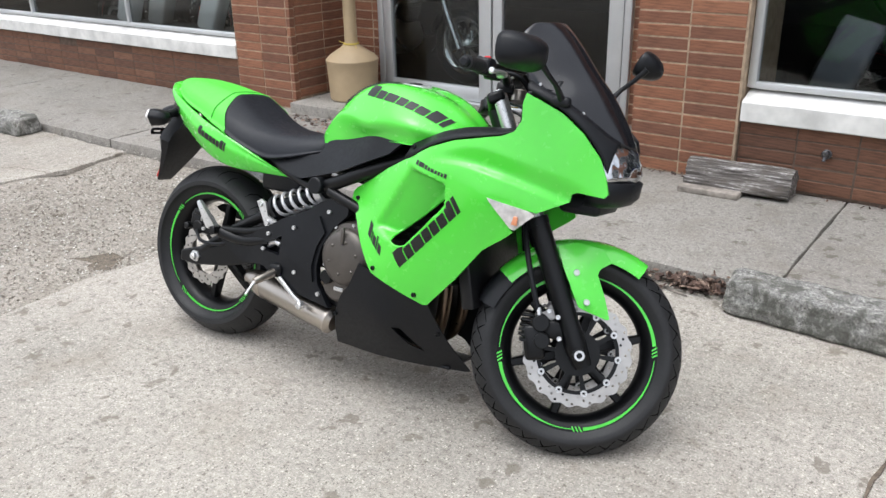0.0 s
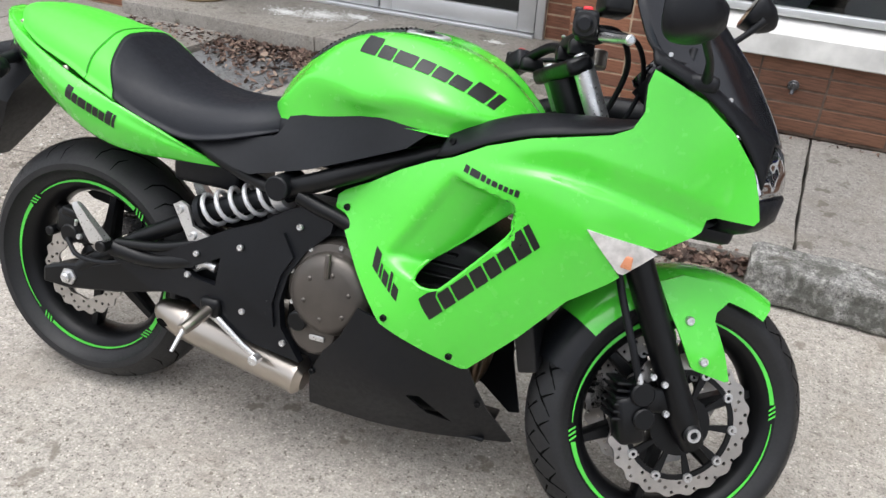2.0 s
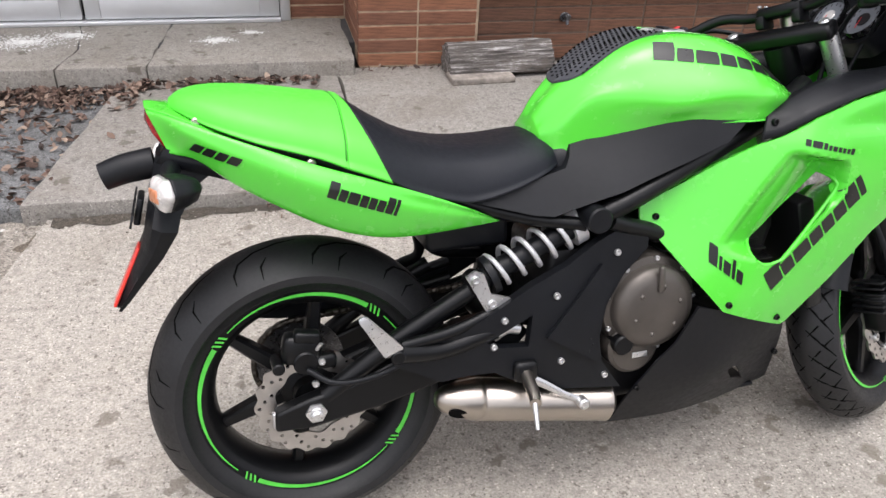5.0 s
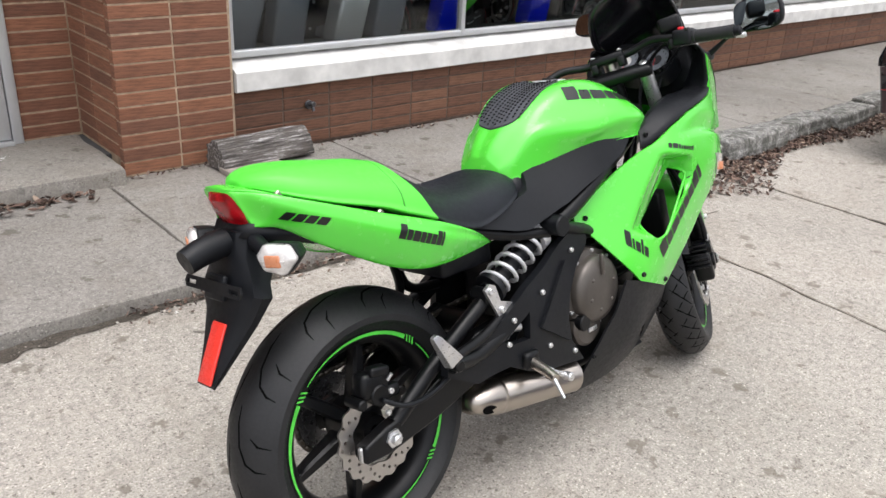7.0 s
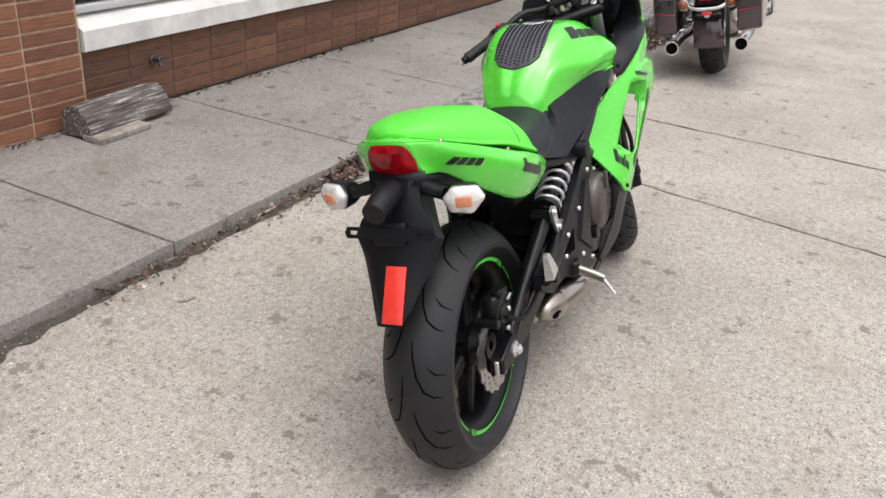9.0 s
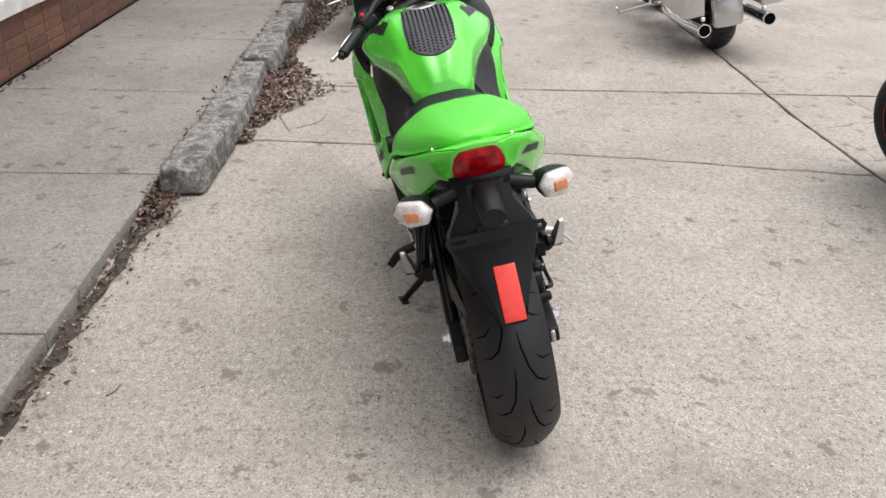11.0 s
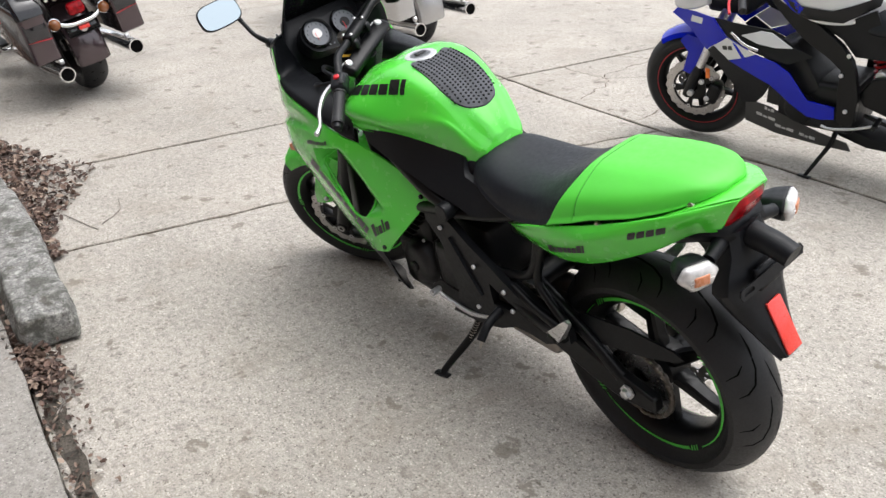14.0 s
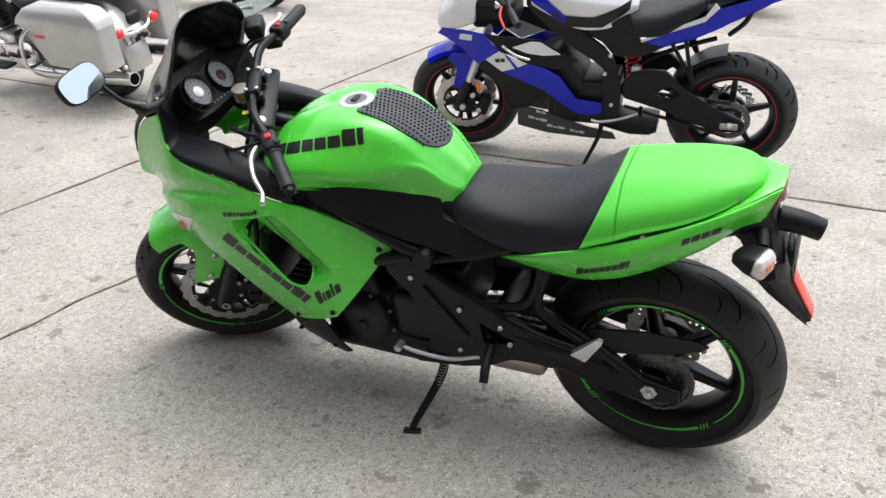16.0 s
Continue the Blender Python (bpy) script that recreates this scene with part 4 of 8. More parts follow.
def ribbon(points, width, surface, lift=0.0008):
    """A narrow strip on a tyre along (angle, y) points."""
    verts, faces = [], []
    for i, (a, y) in enumerate(points):
        q = points[min(i + 1, len(points) - 1)]
        p = points[max(i - 1, 0)]
        da, dy = (q[0] - p[0]) * 0.3, q[1] - p[1]
        n = math.hypot(da, dy) or 1
        w = width * (0.35 if i in (0, len(points) - 1) else 1.0) / 2
        for s in (-1, 1):
            aa, yy = a - s * dy / n * w / 0.3, y + s * da / n * w
            r = surface(yy) + lift
            verts.append((r * math.cos(aa), yy, r * math.sin(aa)))
        if i:
            faces.append((2 * i - 2, 2 * i - 1, 2 * i + 1, 2 * i))
    return verts, faces


def ribbons(lines, width, surface):
    verts, faces = [], []
    for line in lines:
        v, f = ribbon(line, width, surface)
        faces += [tuple(i + len(verts) for i in q) for q in f]
        verts += v
    return mesh_of("grooves", verts, faces)


def rim_mesh(f, r=0.222):
    return revolve([(r, -f), (r + 0.005, -f + 0.003), (r - 0.008, -f + 0.010), (r - 0.030, -f * 0.5), (r - 0.032, 0), (r - 0.030, f * 0.5), (r - 0.008, f - 0.010), (r + 0.005, f - 0.003), (r, f),
                    (r - 0.016, f - 0.003), (r - 0.036, f * 0.55), (r - 0.042, 0), (r - 0.036, -f * 0.55), (r - 0.016, -f + 0.003)], 84, close=True)


def spoke_mesh(r0, r1, w0, w1, t0, t1):
    rings = []
    for k in np.linspace(0, 1, 7):
        r = r0 + (r1 - r0) * k
        w, t = w0 + (w1 - w0) * k ** 1.5, t0 + (t1 - t0) * k
        rings.append([(r, t * y, w * x) for x, y in ((-0.5, -0.32), (-0.32, -0.5), (0.32, -0.5), (0.5, -0.32), (0.5, 0.32), (0.32, 0.5), (-0.32, 0.5), (-0.5, 0.32))])
    me = loft(rings)
    me.set_sharp_from_angle(angle=radians(35))
    return me


def rotor_mesh(r, inner, waves, holes, y):
    n = waves * 8
    out = [((r + 0.0035 * math.cos(waves * a)) * math.cos(a), (r + 0.0035 * math.cos(waves * a)) * math.sin(a)) for a in np.linspace(0, 2 * math.pi, n, endpoint=False)]
    inn = [((inner + 0.003 * math.cos(waves * a / 2)) * math.cos(a), (inner + 0.003 * math.cos(waves * a / 2)) * math.sin(a)) for a in np.linspace(0, 2 * math.pi, n, endpoint=False)]
    hs = [inn]
    for i in range(holes):
        a = 2 * math.pi * i / holes
        q = inner + (r - inner) * (0.25, 0.55, 0.82)[i % 3]
        hs.append(circle2d(q * math.cos(a), q * math.sin(a), 0.0040, 7))
    return plate(out, hs, y, y + 0.005, 0.02)


def stripe_mesh(f, side, starts, span, r=0.214):
    """Tape round the rim: arcs that taper, each with a few slanted ticks at its head."""
    verts, faces = [], []
    y = side * (f + 0.0015)
    for s in starts:
        k = len(verts)
        n = 26
        for i in range(n + 1):
            a = radians(s + span * i / n)
            w = 0.0050 * (1 - 0.80 * i / n)
            verts += [((r - w) * math.cos(a), y, (r - w) * math.sin(a)), ((r + w) * math.cos(a), y, (r + w) * math.sin(a))]
        faces += [(k + 2 * i, k + 2 * i + 1, k + 2 * i + 3, k + 2 * i + 2) for i in range(n)]
        for j in range(3):
            k = len(verts)
            a = s - 2.2 - 2.6 * j
            for rr, aa in ((r - 0.0075, a - 1.6), (r - 0.0075, a - 0.4), (r + 0.0075, a + 1.6), (r + 0.0075, a + 0.4)):
                verts.append((rr * math.cos(radians(aa)), y, rr * math.sin(radians(aa))))
            faces.append((k, k + 1, k + 2, k + 3))
    return mesh_of("stripe", verts, faces, smooth=False)


def wheel(name, parent, radius, width, drop, flange, place, grooves, rim_mat, stripe_mat, spokes, first, hub, stripe_at=(20, 110, 200, 290), label="", groove=0.011):
    """A cast wheel: tyre with tread, rim, spokes and hub. place: its matrix in the motorcycle."""
    e = part(name, turned(rim_mesh(flange), place), rim_mat, parent, label)
    ty = part("tyre", turned(tyre_mesh(radius, width, drop, 0.222, flange), place), M_RUBBER, e, "black rubber tyre")
    if grooves:
        # strips laid on the tyre, the shade of the grooves put in as black
        part("tread", turned(ribbons(grooves, groove, lambda y: crown(radius, width, drop, y)), place), M_SHADE_AND_KNOB, e, "tread grooves as flat strips with their shade painted black")
    for i in range(spokes):
        part("spoke", turned(spoke_mesh(hub - 0.01, 0.19, 0.034, 0.022, 0.05, 0.032), place @ Matrix.Rotation(-radians(first + 360 / spokes * i), 4, "Y")), rim_mat, e)
    part("hub", turned(revolve([(0.012, -0.075), (hub * 0.6, -0.075), (hub * 0.65, -0.05), (hub, -0.035), (hub, 0.035), (hub * 0.65, 0.05), (hub * 0.6, 0.075), (0.012, 0.075)], 28), place), rim_mat, e)
    if stripe_mat:
        for s in (-1, 1):
            part("rim_tape", turned(stripe_mesh(flange, s, stripe_at, 79), place), stripe_mat, e, "bright tape on the rim edge")
    return e


def disc(name, parent, r, inner, y, place, rivets=5, carrier=True, waves=20, holes=54, side=-1):
    d = part(name, turned(rotor_mesh(r, inner, waves, holes, y), place), M_DISC, parent, "drilled wave-edged steel brake disc")
    if carrier:
        arms = [circle2d(0, 0, inner * 0.52, 40)]
        win = []
        for i in range(rivets):
            a0 = 2 * math.pi * (i + 0.12) / rivets
            a1 = 2 * math.pi * (i + 0.88) / rivets
            win.append([(inner * 0.93 * math.cos(a), inner * 0.93 * math.sin(a)) for a in np.linspace(a0, a1, 8)] + [(inner * 0.56 * math.cos(a), inner * 0.56 * math.sin(a)) for a in np.linspace(a1, a0, 8)])
        part("carrier", turned(plate(circle2d(0, 0, inner * 1.02, 60), win + [circle2d(0, 0, 0.02, 16)], y + side * 0.003, y + side * 0.003 + 0.006, 0.03), place), M_FRAME, d, "black disc carrier")
        for i in range(rivets):
            a = 2 * math.pi * i / rivets
            q = inner * 1.0
            part("rivet", turned(revolve([(0.004, -0.004), (0.009, -0.004), (0.010, -0.002), (0.010, 0.006), (0.004, 0.006)], 14), place @ Matrix.Translation((q * math.cos(a), y + side * 0.004, q * math.sin(a)))), M_SILVER, d)
    return d


def spring_mesh(a, b, r, wire, turns, n=14):
    a, b = Vector(a), Vector(b)
    d = (b - a).normalized()
    u = d.orthogonal().normalized()
    v = d.cross(u)
    pts = []
    for i in range(turns * n + 1):
        t = i / (turns * n)
        w = 2 * math.pi * turns * t
        pts.append(a.lerp(b, t) + u * (r * math.cos(w)) + v * (r * math.sin(w)))
    return tube(pts, wire, 8, smooth=False)


def target(me):
    return BVHTree.FromPolygons([v.co.copy() for v in me.vertices], [tuple(p.vertices) for p in me.polygons])


def lay(tree, pts, way, lift):
    """Drops points onto a surface along a direction."""
    w = Vector(way).normalized()
    out = []
    for q in pts:
        hit = tree.ray_cast(Vector(q) - w * 1.0, w)
        n = hit[1]
        if hit[0] is None:
            near = tree.find_nearest(Vector(q))
            out.append(near[0] - w * lift)
        else:
            out.append(hit[0] + (n if n.dot(w) < 0 else -n) * lift)
    return out


def marks(tree, start, along, up, height, widths, gap, slant, way, lift=0.0012):
    """A row of plain slanted blocks laid on a surface, standing in for a maker's lettering."""
    start, along, up = Vector(start), Vector(along).normalized(), Vector(up).normalized()
    blocks = []
    x = 0.0
    for w, h in widths:
        n, m = 4, 4
        pts = []
        for j in range(m):
            for i in range(n):
                b = h * height * j / (m - 1)
                ease = 0.03 * w if (j in (0, m - 1) and i in (0, n - 1)) else 0
                a = x + w * i / (n - 1) + (ease if i == 0 else -ease) + slant * b
                pts.append(start + along * a + up * b)
        blocks.append(mesh_of("mark", lay(tree, pts, way, lift), [(j * n + i, j * n + i + 1, (j + 1) * n + i + 1, (j + 1) * n + i) for j in range(m - 1) for i in range(n - 1)]))
        x += w + gap
    return blocks


def lettered(name, blocks, material, parent, label):
    for me in blocks:
        part(name, me, material, parent, label)



def word(scale):
    """Widths and heights of eight blocks, the first tall."""
    return [(w * scale, h) for w, h in ((1.0, 1.0), (0.82, 0.72), (1.15, 0.72), (0.82, 0.72), (0.78, 0.72), (0.82, 0.72), (0.85, 1.0), (0.38, 1.0))]

# ---- the green motorcycle ----
BIKE = pose(-2.344, 1.774, 0.297, 0, 0, 4.6) @ Matrix.Rotation(radians(-12.5), 4, "X")
bike = thing("motorcycle", BIKE, "lime green sport motorcycle with black seat leaning on its side stand", "motorcycle")

# wheels and steering
RR, FR = 0.310, 0.297
RAKE = radians(26)
S_AXIS = Vector((-math.sin(RAKE), 0, math.cos(RAKE)))
FRONT = Matrix.Translation((1.395, 0.002, -0.024)) @ Matrix.Rotation(radians(28.5), 4, S_AXIS)
HEAD = Vector((1.105, 0.002, 0.518))
BARS = Matrix.Translation(HEAD) @ Matrix.Rotation(radians(29.7), 4, Vector((-0.515, 0, 0.857))) @ Matrix.Translation(-HEAD + Vector((0.001, -0.022, -0.017)))


def rear_tread():
    lines = []
    for i in range(12):
        a = 2 * math.pi * i / 12
        for s in (-1, 1):
            o = 0.0 if s < 0 else math.pi / 12
            lines.append([(a + o + 0.00, s * 0.010), (a + o + 0.12, s * 0.013), (a + o + 0.27, s * 0.022), (a + o + 0.38, s * 0.036), (a + o + 0.43, s * 0.054), (a + o + 0.44, s * 0.070)])
            lines.append([(a + o + 0.20, s * 0.044), (a + o + 0.25, s * 0.058), (a + o + 0.26, s * 0.078)])
    return lines


def front_tread():
    lines = []
    for i in range(30):
        a = 2 * math.pi * i / 30
        for s in (-1, 1):
            o = 0.0 if s < 0 else math.pi / 30
            lines.append([(a + o, s * 0.006), (a + o + 0.06, s * 0.022), (a + o + 0.15, s * 0.040), (a + o + 0.26, s * 0.055)])
            lines.append([(a + o + 0.26, s * 0.010), (a + o + 0.20, s * 0.026), (a + o + 0.12, s * 0.044), (a + o + 0.08, s * 0.055)])
    return lines


rear = wheel("rear_wheel", bike, RR, 0.172, 0.050, 0.060, Matrix.Translation((0, 0, 0.002)), rear_tread(), M_FRAME, M_STRIPE, 6, 20, 0.055, (54, 144, 236, 324), "black cast six-spoke wheel with green rim tape", 0.0046)
front = wheel("front_wheel", bike, FR, 0.120, 0.040, 0.047, FRONT @ Matrix.Scale(1.006, 4), front_tread(), M_FRAME, M_STRIPE, 6, 20, 0.045, (14, 107, 197, 284), "black cast six-spoke wheel with green rim tape", 0.0042)
disc("brake_disc", rear, 0.110, 0.072, -0.088, Matrix.Identity(4), carrier=False, waves=18, holes=40)
disc("brake_disc", front, 0.148, 0.112, -0.075, FRONT, rivets=10)
disc("brake_disc", front, 0.148, 0.112, 0.070, FRONT, rivets=10, side=1)

# swingarm, axle, chain
swing = part("swingarm", plate([(-0.077, 0.008), (-0.079, -0.030), (-0.005, -0.033), (0.129, -0.012), (0.274, 0.024), (0.40, 0.055), (0.44, 0.10), (0.40, 0.15), (0.285, 0.141), (0.229, 0.108), (0.072, 0.046), (-0.011, 0.029)], [], -0.135, -0.100, 0.04), M_FRAME, bike, "black swingarm")
swl = part("swingarm", plate([(-0.075, 0.012), (-0.080, -0.03), (0.02, -0.048), (0.127, -0.030), (0.278, 0.020), (0.42, 0.06), (0.45, 0.11), (0.40, 0.14), (0.25, 0.10), (0.09, 0.045)], [], 0.132, 0.100, 0.04), M_FRAME, bike, "black swingarm")
for ob in (swing, swl):
    bev = ob.modifiers.new("ease", "BEVEL")
    bev.width, bev.segments, bev.limit_method = 0.006, 2, "ANGLE"
part("brace", tube([(0.022, -0.118, 0.023), (0.175, -0.122, 0.125), (0.352, -0.125, 0.222)], 0.019, 12), M_FRAME, swing)
part("brace", tube([(0.03, 0.118, 0.02), (0.16, 0.115, 0.11), (0.30, 0.11, 0.18)], 0.018, 12), M_FRAME, swl)
part("cross_member", drum(0.035, -0.12, 0.12, 20, at=(0.40, 0, 0.10)), M_FRAME, swing)
nut = revolve([(0.0, -0.014), (0.008, -0.014), (0.013, -0.010), (0.014, 0.0), (0.021, 0.001), (0.021, 0.006), (0.0, 0.006)], 6)
part("axle_nut", turned(nut.copy(), Matrix.Translation((0, -0.141, 0))), M_SILVER, swing, "bright zinc axle nut")
part("axle_nut", turned(nut.copy(), Matrix.Translation((0, 0.141, 0)) @ Matrix.Rotation(math.pi, 4, "Z")), M_SILVER, swl, "bright zinc axle nut")
part("axle_block", box(0.055, 0.012, 0.035, (-0.055, -0.118, -0.012), 0.004), M_SILVER, swing)
cal = part("rear_caliper", box(0.075, 0.045, 0.06, (-0.035, -0.098, 0.118), 0.012, Matrix.Rotation(radians(10), 4, "Y")), M_FRAME, bike, "black rear brake caliper")
part("piston_cover", drum(0.024, -0.125, -0.08, 18, at=(-0.01, 0, 0.10)), M_FRAME, cal)
part("caliper_bracket", box(0.06, 0.03, 0.03, (0.02, -0.105, 0.095), 0.008), M_FRAME, cal)
part("slider", drum(0.012, -0.130, -0.075, 14, at=(-0.062, 0, 0.098)), M_FRAME, cal)
part("pad_cover", box(0.050, 0.030, 0.022, (-0.030, -0.112, 0.150), 0.006, Matrix.Rotation(radians(10), 4, "Y")), M_FRAME, cal)
part("bleed_nipple", tube([(0.012, -0.125, 0.128), (0.020, -0.132, 0.142)], 0.004, 8), M_SILVER, cal)
bolts(cal, [(0.02, -0.122, 0.10), (0.005, -0.122, 0.055)])
part("brake_hose", tube([(-0.01, -0.128, 0.09), (0.04, -0.150, 0.065), (0.12, -0.150, 0.066), (0.22, -0.148, 0.10), (0.33, -0.14, 0.12)], 0.006, 8), M_BLACK, bike)

sprocket = part("sprocket", turned(revolve([(0.045, 0.0), (0.096, 0.0), (0.096, 0.006), (0.045, 0.006)], 46, close=True), Matrix.Translation((0, 0.088, 0))), M_DARKSTEEL, rear, "dark worn steel rear sprocket")
links = []
loop = []
for a in np.linspace(radians(100), radians(260), 22):
    loop.append((0.098 * math.cos(a), 0.098 * math.sin(a)))
cx, cz, cr = 0.52, 0.10, 0.036
for a in np.linspace(radians(-75), radians(85), 9):
    loop.append((cx + cr * math.cos(a), cz + cr * math.sin(a)))
path = []
for i in range(len(loop)):
    a, b = loop[i], loop[(i + 1) % len(loop)]
    k = max(1, int(round(math.hypot(b[0] - a[0], b[1] - a[1]) / 0.0159)))
    path += [(a[0] + (b[0] - a[0]) * j / k, a[1] + (b[1] - a[1]) * j / k) for j in range(k)]
for i, (x, z) in enumerate(path):
    nx_, nz_ = path[(i + 1) % len(path)]
    ang = math.atan2(nz_ - z, nx_ - x)
    m = Matrix.Translation(((x + nx_) / 2, 0.092, (z + nz_) / 2)) @ Matrix.Rotation(-ang, 4, "Y")
    wide = 0.016 if i % 2 else 0.011
    links.append(box(0.019, wide, 0.013, (0, 0, 0), 0.003, m, 1))
part("chain", joined(*links), mat("oily_chain_steel", (0.12, 0.105, 0.09), 0.4, 0.9, vary=0.3, scale=60), bike, "oily drive chain")
guard_net = spline_net([(-0.12, 0.14, 0.085), (0.2, 0.09, 0.115), (0.15, 0.15, 0.108), (0.0, 0.165, 0.10), (0.13, 0.08, 0.115)])
part("chain_guard", sheet([(0.22, 0.085), (0.19, 0.13), (0.151, 0.15), (0.011, 0.166), (-0.10, 0.152), (-0.128, 0.138), (-0.112, 0.124), (-0.034, 0.105), (0.10, 0.085)], [], lambda a, b: (a, guard_net(a, b), b), 0.006, (0, -1, 0), 0.02), M_BLACK, bike, "black plastic chain guard")

# engine and frame
eng = part("engine", joined(box(0.40, 0.24, 0.26, (0.76, 0, 0.02), 0.03), box(0.22, 0.26, 0.24, (0.88, 0, 0.20), 0.025, Matrix.Translation((0.88, 0, 0.2)) @ Matrix.Rotation(radians(18), 4, "Y") @ Matrix.Translation((-0.88, 0, -0.2))),
                               box(0.22, 0.22, 0.20, (0.60, 0, 0.16), 0.02)), M_CARBON, bike, "dark engine block")
for i in range(7):
    z = 0.12 + 0.024 * i
    part("cooling_fin", box(0.235, 0.29, 0.006, (0.885 - 0.02 * (i - 3), 0, z), 0.002), M_CARBON, eng)
cover = part("clutch_cover", turned(revolve([(0.0, -0.200), (0.062, -0.200), (0.070, -0.197), (0.084, -0.190), (0.089, -0.180), (0.090, -0.165), (0.104, -0.162), (0.108, -0.155), (0.108, -0.10)], 56), Matrix.Translation((0.695, 0, 0.135))), M_CASE, eng, "bronze grey round clutch cover")
for i in range(6):
    a = 2 * math.pi * (i + 0.3) / 6
    part("boss", drum(0.0055, -0.2035, -0.195, 12, at=(0.695 + 0.052 * math.cos(a), 0, 0.135 + 0.052 * math.sin(a))), M_CASE, cover)
part("web", box(0.012, 0.012, 0.055, (0.695, -0.203, 0.205), 0.004), M_CASE, cover)
for i in range(9):
    a = 2 * math.pi * (i + 0.1) / 9
    bolts(eng, [(0.695 + 0.101 * math.cos(a), -0.164, 0.135 + 0.101 * math.sin(a))], size=0.8)
part("oil_filler", drum(0.022, -0.19, -0.15, 20, at=(0.628, 0, 0.062)), M_FRAME, eng)
part("case", turned(revolve([(0.0, -0.175), (0.05, -0.175), (0.058, -0.168), (0.058, -0.12)], 30), Matrix.Translation((0.66, 0, 0.045))), M_CASE, eng)
part("plate", box(0.035, 0.003, 0.012, (0.672, -0.177, 0.03), 0.001), M_SILVER, eng, "small pale plate")
gen = part("generator_cover", turned(revolve([(0.0, 0.172), (0.05, 0.172), (0.066, 0.165), (0.076, 0.150), (0.078, 0.11)], 44), Matrix.Translation((0.79, 0, 0.055))), M_CARBON, eng, "dark grey generator cover")
part("cap", drum(0.016, 0.168, 0.180, 16, at=(0.79, 0, 0.055)), M_CARBON, gen)
for i in range(7):
    a = 2 * math.pi * i / 7
    bolts(eng, [(0.79 + 0.080 * math.cos(a), 0.135, 0.055 + 0.080 * math.sin(a))], side=1, size=0.8)
part("sprocket_cover", box(0.16, 0.03, 0.16, (0.62, 0.142, 0.10), 0.025), M_CARBON, eng)
CAP_AT = (0.562, 0, 0.338)
for s in (-1, 1):
    part("frame_tube", tube([(0.570, s * 0.152, 0.333), (0.645, s * 0.158, 0.364), (0.755, s * 0.153, 0.413), (0.86, s * 0.140, 0.455), (0.96, s * 0.120, 0.490), (1.10, s * 0.06, 0.545)], 0.021, 14), M_FRAME, bike, "black steel frame tube")
    part("frame_tube", tube([(0.60, s * 0.160, 0.325), (0.67, s * 0.155, 0.300), (0.78, s * 0.14, 0.272), (0.92, s * 0.12, 0.33), (1.08, s * 0.06, 0.46)], 0.017, 12), M_FRAME, bike)
    part("frame_tube", tube([(0.55, s * 0.15, 0.32), (0.42, s * 0.125, 0.345), (0.25, s * 0.10, 0.40), (0.0, s * 0.085, 0.47)], 0.014, 10), M_FRAME, bike)
    part("pivot_cap", drum(0.026, s * 0.10, s * 0.192, 22, at=CAP_AT), M_BLACK, bike)
    if s > 0:
        part("subframe_tube", tube([(0.27, s * 0.115, 0.345), (0.29, s * 0.125, 0.25), (0.33, s * 0.13, 0.20), (0.43, s * 0.14, 0.18)], 0.013, 10), M_FRAME, bike)
part("subframe_tube", tube([(0.255, 0.118, 0.33), (0.285, 0.125, 0.21), (0.24, 0.14, 0.175), (0.165, 0.155, 0.14)], 0.012, 10), M_FRAME, bike)
part("head_stock", turned(revolve([(0.0, -0.10), (0.034, -0.10), (0.034, 0.09), (0.0, 0.09)], 20), Matrix.Translation((1.11, 0, 0.545)) @ S_AXIS.to_track_quat("Y", "Z").to_matrix().to_4x4()), M_FRAME, bike)

cov_net = spline_net([(0.63, 0.30, -0.165), (0.63, -0.04, -0.172), (0.30, 0.05, -0.165), (0.16, 0.11, -0.165), (0.45, 0.10, -0.178), (0.50, 0.24, -0.165), (0.41, 0.005, -0.172)])
cover_line = [(0.626, 0.312), (0.683, 0.282), (0.68, 0.261), (0.629, 0.212), (0.592, 0.151), (0.578, 0.085), (0.585, 0.029), (0.633, -0.041), (0.488, -0.018), (0.412, 0.006), (0.352, 0.040), (0.295, 0.040), (0.245, 0.036), (0.150, 0.088), (0.152, 0.128), (0.303, 0.143), (0.349, 0.168), (0.433, 0.214), (0.508, 0.245), (0.572, 0.287)]
hole_line = [(0.336, 0.107), (0.431, 0.155), (0.422, 0.089), (0.366, 0.092)]
panel_line = [(0.578, 0.243), (0.535, 0.19), (0.458, 0.106), (0.572, 0.032), (0.565, 0.085), (0.580, 0.151), (0.605, 0.196)]
for s in (-1, 1):
    brk = part("frame_cover", sheet(cover_line, [hole_line], lambda a, b: (a, s * -cov_net(a, b), b), 0.022, (0, -s, 0), 0.02), M_BLACK, bike, "black frame cover")
    part("cover_panel", sheet(panel_line, [], lambda a, b: (a, s * (-cov_net(a, b) + 0.009), b), 0.012, (0, -s, 0), 0.03), M_BLACK, brk)
    bolts(brk, [(0.612, s * 0.170, 0.262), (0.480, s * 0.177, 0.190), (0.492, s * 0.178, 0.047), (0.592, s * 0.176, -0.003), (0.372, s * 0.174, 0.152), (0.350, s * 0.172, 0.098)], side=s)
    for a in np.linspace(0, 5.2, 6):
        part("rivet", drum(0.0028, s * 0.181, s * 0.1855, 8, at=(0.545 + 0.015 * math.cos(a), 0, 0.075 + 0.015 * math.sin(a))), M_FRAME, brk)
part("lever_joint", tube([(0.355, -0.15, 0.11), (0.385, -0.152, 0.125), (0.41, -0.152, 0.12)], 0.012, 10), M_SILVER, bike, "dull metal brake cylinder")

